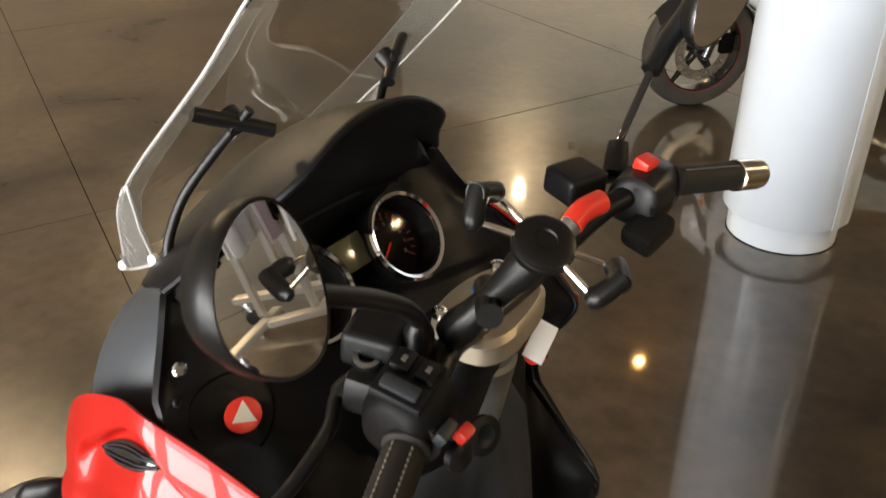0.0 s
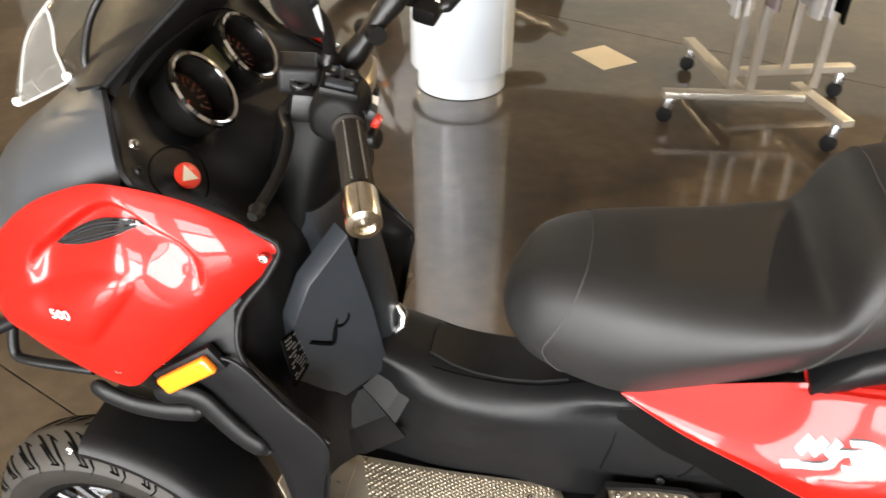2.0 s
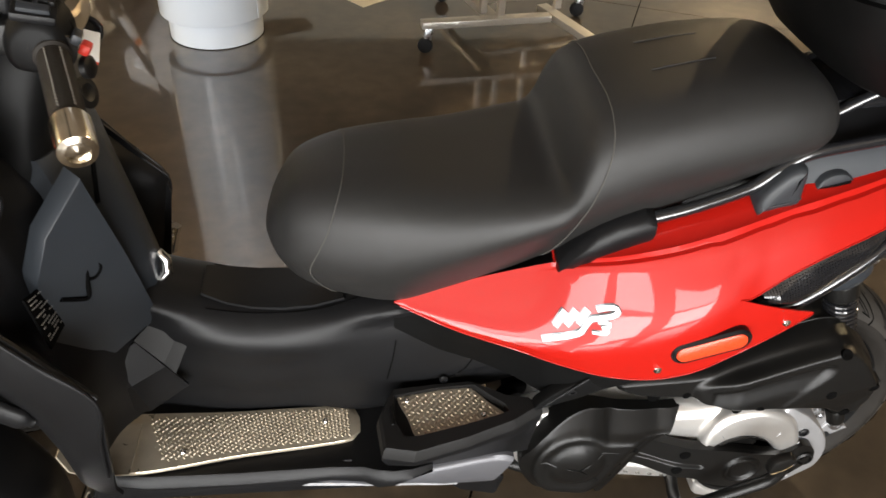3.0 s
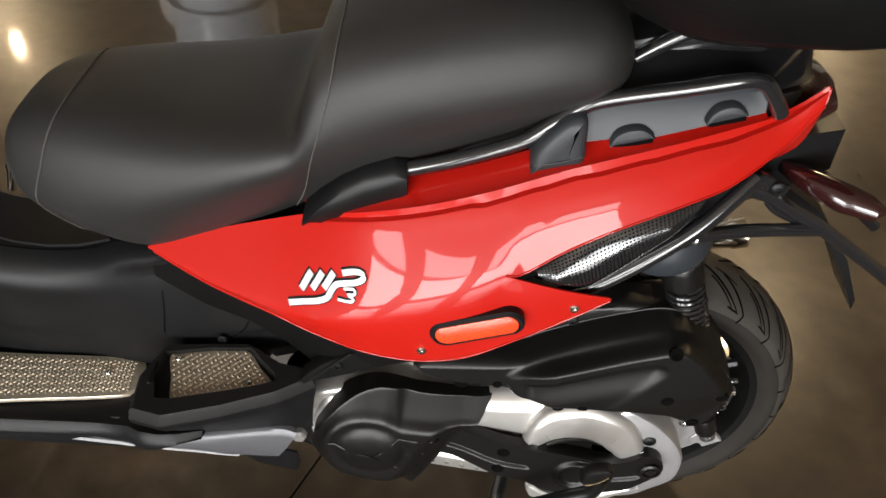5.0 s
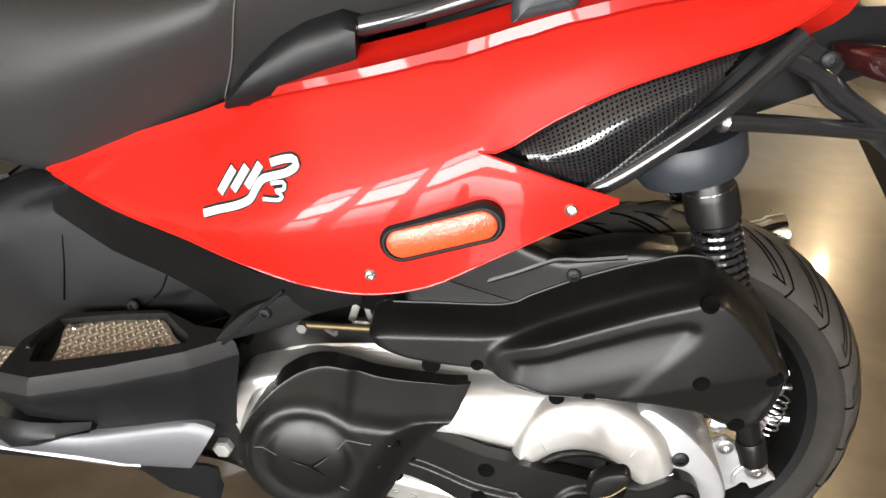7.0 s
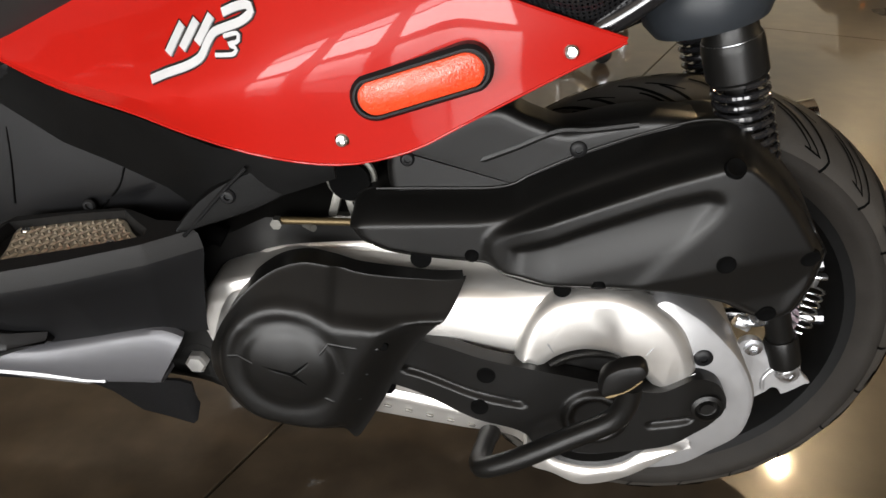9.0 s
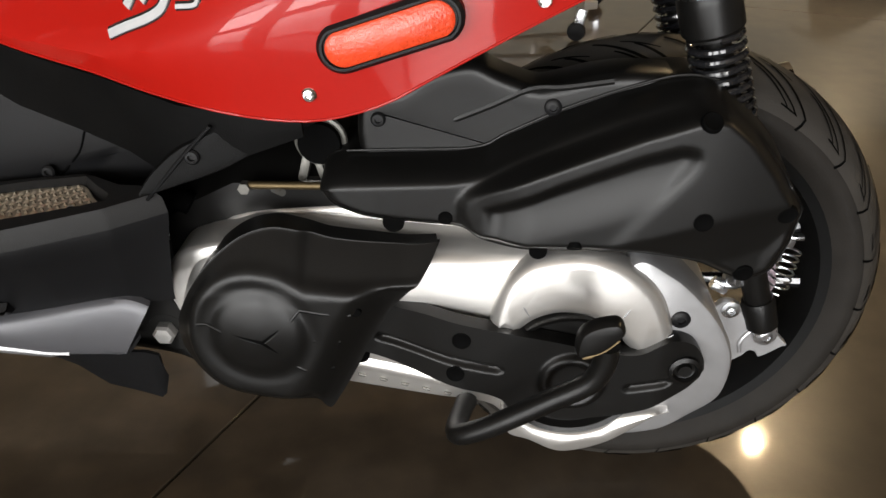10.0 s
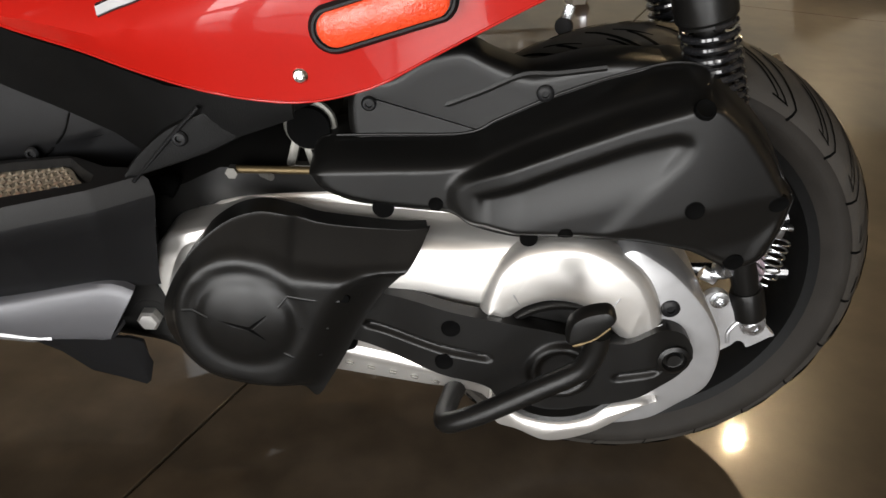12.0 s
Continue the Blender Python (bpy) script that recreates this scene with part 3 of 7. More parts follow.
def rear_panel():
    """Red tail cover: main flank, tail above the grille, and the fin below it."""
    lo, mid, hi = smooth_cols(REAR_COLS, 34)
    rows = [section(a, b, c, 18) for a, b, c in zip(lo, mid, hi)]
    last = rows[-1]
    k0 = min(range(18), key=lambda k: abs(last[k].z - TAIL_COLS[0][1][1]))
    m = 18 - k0
    lo2, mid2, hi2 = smooth_cols(TAIL_COLS, 26)
    rows2 = [section(a, b, c, m) for a, b, c in zip(lo2, mid2, hi2)]
    for i in range(5):
        f = (1 - i / 5) ** 2
        rows2[i] = [q.lerp(V((q.x, last[k0 + k].y, last[k0 + k].z)) if i == 0 else V((q.x, q.y + (last[k0 + k].y - rows2[0][k].y) * f, q.z)), f if i == 0 else 1.0) for k, q in enumerate(rows2[i])]
    rows2[0] = last[k0:]
    tip = V((-0.064, -0.209, 0.656))
    base = last[: k0 + 1]
    rows3 = []
    for f in np.linspace(0, 1, 12):
        rows3.append([q.lerp(tip + (q - base[0]) * 0.03, f) + V((0, -0.004 * math.sin(math.pi * f), 0.002 * math.sin(math.pi * f) * (1 - k / (len(base) - 1)))) for k, q in enumerate(base)])
    rows3[0] = base
    ledge = [[q, q + V((0, 0.010, 0.001)), q + V((0, 0.022, 0.006)), q + V((0, 0.045, 0.014))] for q in hi[16:] + hi2[1:] if q.x < 0.10]
    lip = V((0, -0.0006, 0))
    rolled = [tube([q + lip for q in e], 0.0011, 8) for e in ([r[0] for r in rows[1:]] + [r[0] for r in rows3[1:]], [r[0] for r in rows2], [r[-1] for r in rows3])]
    fold, turned = cr([(.080, -.145, .8145), (.125, -.115, .834), (.163, -.094, .876), (.165, -.0915, .896)], 10), cr([(.112, -.098, .796), (.150, -.092, .820), (.168, -.084, .872), (.1665, -.083, .897)], 10)
    tail_end = sheet([[a.lerp(b, f) for f in (0, .5, 1)] for a, b in zip(fold, turned)], 0.003, (0.6, -1, -0.3))
    return join(sheet([rows, rows2, rows3], 0.004, (0, -1, 0.4)), tail_end, sheet(ledge, 0.003, (0, -0.2, 1)), *rolled)


def grille():
    """Perforated cover between the tail, the frame tube and the fin."""
    A, B, C = V((-0.180, -0.214, 0.700)), V((0.056, -0.160, 0.798)), V((-0.090, -0.196, 0.666))
    top = cr([A, V((-0.076, -0.196, 0.764)), B], 62)
    bot = cr([A, V((-0.135, -0.205, 0.680)), C, V((-0.03, -0.180, 0.706)), B], 62)
    nv = 20
    bm = bmesh.new()
    pts = []
    for a, b in zip(top, bot):
        pts.append([a.lerp(b, v / nv) + V((0, -0.022 * math.sin(math.pi * v / nv) * min((a - b).length / 0.05, 1), 0)) for v in range(nv + 1)])
    for i in range(len(pts) - 1):
        for j in range(nv):
            q = [pts[i][j], pts[i + 1][j], pts[i + 1][j + 1], pts[i][j + 1]]
            if (q[0] - q[3]).length < 0.0016:
                continue
            c = sum(q, V()) / 4
            o = [bm.verts.new(p) for p in q]
            h = [bm.verts.new(c.lerp((q[k] + q[(k + 1) % 4]) / 2, 0.62)) for k in range(4)]
            for k in range(4):
                bm.faces.new((o[k], o[(k + 1) % 4], h[k]))
                bm.faces.new((o[(k + 1) % 4], h[(k + 1) % 4], h[k]))
    bmesh.ops.remove_doubles(bm, verts=bm.verts, dist=1e-5)
    bmesh.ops.recalc_face_normals(bm, faces=bm.faces)
    # added sheet whose black stands for the shade behind the holes
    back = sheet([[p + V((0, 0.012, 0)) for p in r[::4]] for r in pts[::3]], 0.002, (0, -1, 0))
    return bm, back


def badge_y(x, z):
    """The flank under the badge as one even surface."""
    if not EVEN:
        spots = [(a, b) for a in np.linspace(-0.470, -0.365, 8) for b in np.linspace(0.615, 0.69, 8)]
        EVEN.extend(np.linalg.lstsq(np.array([[1, a, b, a * a, a * b, b * b] for a, b in spots]), np.array([panel_y(a, b) for a, b in spots]), rcond=None)[0])
    return float(np.dot(EVEN, [1, x, z, x * x, x * z, z * z]))


EVEN = []


def stroke(pts, w, y, h):
    """A flat raised stroke along (x, z) points on the flank of the tail."""
    p = [V((a, b)) for a, b in pts]
    left, right = [], []
    for i, q in enumerate(p):
        a, b = p[max(i - 1, 0)], p[min(i + 1, len(p) - 1)]
        d = (b - a).normalized()
        n = V((-d.y, d.x)) * w
        left.append(q + n)
        right.append(q - n)
    rows = []
    for l, r in zip(left, right):
        rows.append([V((k.x, badge_y(k.x, k.y) - y, k.y)) for k in (l, (l + r) / 2, r)])
    return sheet(rows, h, (0, -1, 0))


def screw(at, axis, r=0.0065, m=None, name="screw", parent=None):
    d = V(axis).normalized()
    ob = part(name, lathe([(r, 0.0), (r, 0.002), (r * 0.75, 0.0038), (r * 0.42, 0.004), (r * 0.40, 0.0015), (0, 0.0015)], V(at), d, 18), m or CHROME, parent)
    return ob


# black disc on a face, painted for the shade inside a hole
def recess(at, r, parent, axis=(0, -1, 0), name="bolt_recess_shade"):
    part(name, lathe([(r * 1.12, -0.004), (r * 1.06, 0.0005), (r * 0.97, 0.0012), (r * 0.90, 0.0008), (0, 0.0006)], V(at), axis, 22), DARK, parent)


def road_wheel(name, c, r, hw, rim_r, parent, spokes, label=""):
    """Tyre with a grooved tread, a dark rim and its spokes."""
    prof = [(rim_r - 0.004, -hw * 0.74), (rim_r + 0.006, -hw * 0.86), (rim_r + (r - rim_r) * 0.30, -hw * 0.985), (r - 0.044, -hw), (r - 0.024, -hw * 0.86), (r - 0.008, -hw * 0.52), (r, -hw * 0.12)]
    prof = prof + [(a, -b) for a, b in reversed(prof)]
    prof = [(q.x, q.y) for q in cr([(a, b, 0) for a, b in prof], 34)]
    tyre = part(name, lathe(prof, c, (0, 1, 0), 110, False), SIDEWALL, parent, label)
    # tread skin in the lightened rubber, as if lit from above
    part("tread", lathe([(a + 0.0005, b * 1.006) for a, b in prof if a > r - 0.041], c, (0, 1, 0), 110, False), RUBBER, tyre, "black tread, lightened for light from above")
    # pairs of long grooves sweep from the middle of the tread to a hooked end on its shoulder, with single ones
    # between; black strips on the rubber stand for their shade
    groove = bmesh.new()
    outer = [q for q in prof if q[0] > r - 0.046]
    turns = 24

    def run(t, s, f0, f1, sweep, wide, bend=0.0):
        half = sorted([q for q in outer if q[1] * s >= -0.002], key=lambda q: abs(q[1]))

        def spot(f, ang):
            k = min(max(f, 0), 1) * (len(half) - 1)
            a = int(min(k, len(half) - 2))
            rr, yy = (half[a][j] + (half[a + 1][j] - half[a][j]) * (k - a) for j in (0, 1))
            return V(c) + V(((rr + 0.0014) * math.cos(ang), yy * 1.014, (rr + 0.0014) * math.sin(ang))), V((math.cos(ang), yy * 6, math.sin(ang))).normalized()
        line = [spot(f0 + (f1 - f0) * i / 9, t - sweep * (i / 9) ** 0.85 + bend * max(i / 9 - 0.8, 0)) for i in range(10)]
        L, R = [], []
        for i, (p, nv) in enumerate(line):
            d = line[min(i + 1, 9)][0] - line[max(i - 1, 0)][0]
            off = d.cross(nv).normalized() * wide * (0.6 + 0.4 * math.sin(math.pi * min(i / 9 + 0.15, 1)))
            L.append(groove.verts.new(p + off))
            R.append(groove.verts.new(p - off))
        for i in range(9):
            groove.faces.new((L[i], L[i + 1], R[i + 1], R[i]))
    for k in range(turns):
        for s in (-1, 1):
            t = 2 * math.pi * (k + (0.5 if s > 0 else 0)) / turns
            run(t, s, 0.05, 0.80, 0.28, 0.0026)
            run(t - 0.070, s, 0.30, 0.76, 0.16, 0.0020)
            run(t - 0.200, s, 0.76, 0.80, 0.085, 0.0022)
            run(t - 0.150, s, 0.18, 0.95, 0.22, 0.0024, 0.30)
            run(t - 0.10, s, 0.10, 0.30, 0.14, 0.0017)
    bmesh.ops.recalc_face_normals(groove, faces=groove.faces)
    part("tread_groove_shade", groove, DARK, tyre)["kind"] = "stuff"
    w = hw * 0.80
    rim = part("rim", lathe([(rim_r, -w), (rim_r + 0.004, -w * 1.04), (rim_r - 0.008, -w * 0.98), (rim_r - 0.022, -w * 0.55), (rim_r - 0.026, 0), (rim_r - 0.022, w * 0.55), (rim_r - 0.008, w * 0.98), (rim_r, w)], c, (0, 1, 0), 80, False), CASEB, tyre)
    part("hub", lathe([(0.0, -w * 0.9), (0.035, -w * 0.9), (0.048, -w * 0.5), (0.048, w * 0.5), (0.035, w * 0.9), (0, w * 0.9)], c, (0, 1, 0), 30), GLOSS, tyre)
    for k in range(spokes):
        t = 2 * math.pi * k / spokes + 0.2
        for d in (-0.20, 0.20):
            part("spoke", tube([V(c) + V((math.cos(t + d * 1.8) * 0.04, -w * 0.35, math.sin(t + d * 1.8) * 0.04)), V(c) + V((math.cos(t + d) * (rim_r - 0.02), -w * 0.5, math.sin(t + d) * (rim_r - 0.02)))], 0.0085, 8), GLOSS, tyre)
    return tyre


def spring(a, b, r, wire, turns):
    a, b = V(a), V(b)
    d, u, w = frame_at(a, b)
    n = int(turns * 16)
    return tube([a.lerp(b, k / n) + (u * math.cos(k * math.pi / 8) + w * math.sin(k * math.pi / 8)) * r for k in range(n + 1)], wire, 8)


def build_seat(sc):
    S = [  # x, bottom z and half width, widest z and half width, top z
        (-0.884, .690, .020, .705, .030, .722), (-0.870, .665, .042, .700, .068, .758), (-0.838, .640, .068, .700, .104, .800), (-0.780, .622, .088, .700, .130, .822),
        (-0.690, .612, .104, .712, .152, .830), (-0.600, .645, .112, .745, .164, .830), (-0.510, .688, .119, .782, .170, .838), (-0.462, .714, .122, .804, .171, .845),
        (-0.446, .722, .124, .818, .172, .868), (-0.434, .729, .124, .828, .172, .912), (-0.420, .737, .124, .836, .172, .943), (-0.396, .748, .124, .848, .171, .960), (-0.365, .762, .124, .860, .170, .970), (-0.325, .780, .124, .874, .168, .979), (-0.250, .812, .122, .890, .164, .993),
        (-0.160, .848, .118, .908, .156, 1.000), (-0.110, .866, .114, .914, .146, .993), (-0.086, .876, .104, .918, .132, .978), (-0.070, .886, .085, .918, .108, .955), (-0.062, .900, .05, .918, .065, .930)]
    xs = sorted(set([round(x, 4) for x in np.concatenate([np.linspace(-0.884, -0.82, 16), np.linspace(-0.82, -0.48, 28), np.linspace(-0.48, -0.38, 28), np.linspace(-0.38, -0.12, 22), np.linspace(-0.12, -0.062, 14)])]))
    fine = [cr([(s[0], s[k], 0) for s in S], 600) for k in range(1, 6)]
    rows = [[V((x, float(np.interp(x, [q.x for q in f], [q.y for q in f])), 0)) for x in xs] for f in fine]
    rings = []
    for i in range(len(xs)):
        x = rows[0][i].x
        zb, wb, zm, wm, zt = (rows[k][i].y for k in range(5))
        half = cr([(0, zb - 0.012, 0), (-wb * 0.8, zb - 0.008, 0), (-wb, zb + 0.006, 0), (-wm, zm, 0), (-wm * 0.93, zm + (zt - zm) * 0.60, 0), (-wm * 0.72, zt - (zt - zm) * 0.12, 0), (-wm * 0.4, zt - (zt - zm) * 0.02, 0), (0, zt, 0)], 26)
        ring = [V((x, p.x, p.y)) for p in half] + [V((x, -p.x, p.y)) for p in reversed(half[1:-1])]
        rings.append(ring)
    seat = part("seat", loft(rings), VINYL, sc, "black vinyl double seat with a stepped rear cushion", sharp=60)

    def seam(spots):
        return tube([V(p) for p in cr(spots, 90)], 0.0009, 6)

    def on(x, f):
        i = min(max(int(np.searchsorted(xs, x)) - 1, 0), len(xs) - 2)
        g = (x - xs[i]) / (xs[i + 1] - xs[i])
        half = [p.lerp(q, g) for p, q in zip(rings[i][:26], rings[i + 1][:26])]
        k = f * 25
        a = int(min(k, 24))
        p = half[a].lerp(half[a + 1], k - a)
        c = V((p.x, 0, 0.5 * (half[0].z + half[-1].z)))
        return p + (p - c).normalized() * 0.0012
    for name, path in (("front_seam", [(-0.735, .06), (-0.79, .22), (-0.815, .42), (-0.785, .62), (-0.765, .80), (-0.760, .97)]),
                       ("rear_seam", [(-0.462, .08), (-0.472, .25), (-0.436, .45), (-0.405, .62), (-0.398, .80), (-0.400, .97)])):
        left = [on(q.x, q.y) for q in cr([(x, f, 0) for x, f in path], 26)]
        part(name, seam(left + [V((p.x, -p.y, p.z)) for p in reversed(left)]), SEAM, seat, "pale stitched seam")
    part("crown_seam", seam([on(x, 0.90) for x in (-0.33, -0.28, -0.24)]), VINYL, seat)
    part("crown_seam", seam([V((p.x, -p.y, p.z)) for p in (on(x, 0.90) for x in (-0.33, -0.28, -0.24))]), VINYL, seat)


def build_tail(sc):
    for side in (1, -1):
        M = (lambda b: b) if side == 1 else flip
        Y = side
        panel = part("tail_panel", M(rear_panel()), RED, sc, "glossy red tail side panel", sharp=28)
        # badge drawn as plain strokes
        base, lite = [], []
        shapes = [[(-.463, .6195), (-.448, .627), (-.427, .6365), (-.4145, .645), (-.409, .656), (-.403, .665), (-.392, .6705), (-.379, .6765), (-.3705, .684), (-.373, .6895), (-.384, .6865), (-.396, .6805)],
                  [(-.447, .642), (-.4405, .655), (-.4345, .6665)], [(-.433, .648), (-.4265, .660), (-.4205, .6715)], [(-.4185, .6545), (-.412, .6665), (-.4065, .677)],
                  [(-.394, .6635), (-.3815, .6675), (-.381, .6615), (-.389, .6585), (-.382, .656), (-.385, .6515), (-.401, .6485)]]
        wid = [0.0033, 0.0036, 0.0036, 0.0036, 0.0016]
        shapes = [[(-.372 + (x + .372) * 1.10, z - .006 - (x + .372) * .02) for x, z in s] for s in shapes]
        shapes = [[(q.x, q.y) for q in cr([(a, b, 0) for a, b in s], 40 if len(s) > 9 else 20)] for s in shapes]
        for s, w in zip(shapes, wid):
            base.append(stroke(s, w + 0.0018, 0.0012, 0.001))
            lite.append(stroke(s, w, 0.0026, 0.001))
        part("badge", M(join(*base)), GLOSS, panel, "badge of plain silver strokes edged in black")
        for q in lite:
            part("badge_stroke", M(q), BADGE_W, panel)
        # side reflector in its bezel
        l, r = V((-0.284, 0, 0.612)), V((-0.172, 0, 0.648))
        ax = (r - l).normalized()
        up = V((-ax.z, 0, ax.x))

        def oval(half, rad):
            c = (l + r) / 2
            pts = []
            for k in range(24):
                t = 2 * math.pi * k / 24
                e = half if math.cos(t) > 0 else -half
                q = c + ax * (e + rad * math.cos(t)) + up * rad * math.sin(t)
                pts.append((q.x, q.z))
            return pts
        part("reflector_bezel", M(pillow(oval(0.040, 0.0205), [(0, -0.232), (0, -0.244), (0.003, -0.2475), (0.005, -0.2475), (0.006, -0.245)], smooth=False)), BLACK, panel)
        part("side_reflector", M(pillow(oval(0.0385, 0.0145), [(0, -0.236), (0, -0.2475), (0.002, -0.249)], smooth=False)), REFL, panel, "red prismatic side reflector")
        for p in ((-0.297, -0.236, 0.577), (-0.109, -0.2205, 0.651)):
            screw((p[0], p[1] * Y, p[2]), (0, -Y, -0.05), parent=panel)
        g, bk = grille()
        part("grille", M(g), GLOSS, panel, "perforated gloss black grille")
        # black sheet in place of the shade inside the tail
        part("grille_shade_sheet", M(bk), DARK, panel)
        # grab rail and its feet
        rail = part("grab_rail", M(tube([(-0.352, -0.145, 0.788), (-0.270, -0.142, 0.808), (-0.184, -0.135, 0.837), (-0.150, -0.132, 0.862), (-0.109, -0.130, 0.889), (-0.009, -0.130, 0.911), (0.040, -0.130, 0.922), (0.061, -0.129, 0.924), (0.076, -0.128, 0.918), (0.093, -0.126, 0.897), (0.103, -0.122, 0.880)], 0.0095, 14, 90)), GLOSS, sc, "gloss black tubular grab rail")
        foot = [[V((x, y, z)) for y, z in ((-0.110, zb), (-0.152, zb - 0.002), (-0.166, zm), (-0.160, zt), (-0.130, zt + 0.006), (-0.105, zt))] for x, zb, zm, zt in
                ((-0.452, 0.712, 0.716, 0.722), (-0.430, 0.712, 0.732, 0.748), (-0.400, 0.722, 0.752, 0.776), (-0.372, 0.735, 0.768, 0.793), (-0.335, 0.750, 0.785, 0.806), (-0.320, 0.762, 0.786, 0.800))]
        part("front_foot", M(loft([cr(r, 16, True) for r in foot])), BLACK, rail, "matt black moulded rail foot")
        part("rear_foot", M(pillow([(-.173, .806), (-.140, .815), (-.116, .822), (-.115, .850), (-.118, .880), (-.137, .878), (-.156, .860), (-.171, .838), (-.176, .820)], [(0, -0.115), (0, -0.150), (0.003, -0.157), (0.008, -0.160), (0.016, -0.161)], 60)), GREY, rail, "dark grey moulded rail foot")
        part("foot_crease", M(tube([(-.172, -.158, .818), (-.145, -.162, .826), (-.117, -.159, .834)], 0.0012, 6, 12)), GREY, rail)
        part("rail_infill", M(sheet([[V((x, -0.112, 0.882 + (x + 0.10) * 0.20)), V((x, -0.124, 0.862 + (x + 0.10) * 0.27)), V((x, -0.132, 0.826 + (x + 0.10) * 0.33))] for x in np.linspace(-0.116, 0.082, 10)], 0.01, (0, -1, 0))), SLATE, rail, "slate grey infill under the rail")
        for x, z, w in ((-0.060, 0.846, 0.024), (0.040, 0.881, 0.021)):
            arch = [(x - w, z - .010), (x - w * .9, z + .004), (x - w * .4, z + .013), (x + w * .3, z + .016), (x + w * .8, z + .011), (x + w, z + .004)]
            part("strap_guide", M(pillow(arch, [(0, -0.118), (0, -0.136), (0.002, -0.140), (0.005, -0.141)], 30)), GREY, rail)
            # black block paints the shade on the underside of the guide
            part("guide_underside_shade", M(block((2 * w, 0.016, 0.007), (x, -0.133, z - 0.004), (0, -16, 0), 0.003)), DARK, rail)
        # frame tubes behind the tail
        part("frame_tube", M(tube([(-0.125, -0.192, 0.644), (-0.089, -0.190, 0.661), (-0.061, -0.187, 0.677), (-0.017, -0.181, 0.709), (0.030, -0.171, 0.746), (0.065, -0.156, 0.778), (0.093, -0.140, 0.803)], 0.0108, 14, 40)), GLOSS, sc, "gloss black frame tube")
        part("brace", M(tube([(0.020, -0.166, 0.727), (0.105, -0.132, 0.716), (0.205, -0.110, 0.706)], 0.0092, 14, 24)), GLOSS, sc)
        part("plate_stay", M(tube([(0.080, -0.132, 0.783), (0.124, -0.122, 0.764), (0.158, -0.116, 0.740), (0.202, -0.109, 0.712), (0.30, -0.10, 0.640), (0.40, -0.09, 0.56)], 0.0095, 14, 30)), GLOSS, sc)
        part("gusset", M(block((0.052, 0.012, 0.030), (0.118, -0.120, 0.776), (0, 30, 10), 0.006)), GLOSS, sc)
        part("inner_brace", M(tube([(0.118, -0.116, 0.760), (0.140, -0.112, 0.735), (0.176, -0.108, 0.716)], 0.0048, 10, 12)), GLOSS, sc)
        part("weld", M(join(*[lathe([(0.0, 0), (0.0105 - 0.0008 * (k % 2), 0), (0.0108, 0.003), (0, 0.003)], (0.026 + 0.003 * k, -0.164, 0.7265), (1, 0.2, -0.1), 12) for k in range(2)])), STEEL, sc, "bright weld bead")
        screw((0.128, -0.128 * Y, 0.780), (0, -Y, 0), 0.009, BLACK, "frame_bolt", sc)
        # rear spring and damper
        top, low = V((0.045, -0.098, 0.637)), V((0.168, -0.096, 0.256))
        ax2 = (low - top).normalized()
        sh = part("shock_absorber", M(lathe([(0.0, -0.03), (0.024, -0.03), (0.026, 0.0), (0.0285, 0.004), (0.0295, 0.012), (0.0295, 0.040), (0.0265, 0.0435), (0.0265, 0.046), (0.014, 0.047), (0.014, 0.16), (0.020, 0.165), (0.0205, 0.23), (0.0150, 0.236), (0.0145, 0.362), (0.0125, 0.380), (0, 0.382)], top, ax2, 30)), SATIN, sc)
        part("collar", M(lathe([(0.0255, 0.001), (0.0280, 0.003), (0.0288, 0.007), (0.0280, 0.010), (0.0255, 0.001)], top, ax2, 30, False)), STEEL, sh, "bright metal collar")
        part("coil_spring", M(spring(top + ax2 * 0.046, top + ax2 * 0.168, 0.0250, 0.0036, 12)), GLOSS, sh, "gloss black coil spring")
        part("cap", M(lathe([(0.0, -0.052), (0.058, -0.050), (0.061, -0.040), (0.060, -0.020), (0.052, -0.006), (0.040, -0.0045), (0, -0.004)], top + V((-0.018, 0, 0.004)), (0.30, -0.06, -1), 36)), SLATE, sh, "slate grey rubber cap")
        part("dust_boot", M(lathe([(0.0, 0.355), (0.017, 0.355), (0.019, 0.362), (0.018, 0.392), (0.012, 0.398), (0, 0.398)], top, ax2, 24)), SATIN, sh)
        part("lower_eye", M(lathe([(0.0, -0.012), (0.013, -0.012), (0.013, 0.012), (0, 0.012)], low, (0, 1, 0), 20)), STEEL, sh)
    # tail lamp, number plate holder and under-tray
    part("tail_lamp", loft([[V((x, w * math.cos(t), z + h * math.sin(t))) for t in np.linspace(0, 2 * math.pi, 24, endpoint=False)] for x, w, z, h in ((0.10, .085, .842, .025), (0.165, .082, .850, .024), (0.195, .06, .853, .018), (0.205, .02, .855, .008))]), mat_indicator, sc, "dark red tail lamp lens")
    part("under_tray", loft([[V((x, y, z)) for y, z in ((-w, zt), (-w, zb), (w, zb), (w, zt))] for x, w, zt, zb in ((-0.10, .09, .80, .66), (0.05, .09, .82, .70), (0.16, .07, .82, .74), (0.22, .05, .82, .76))]), BLACK, sc)
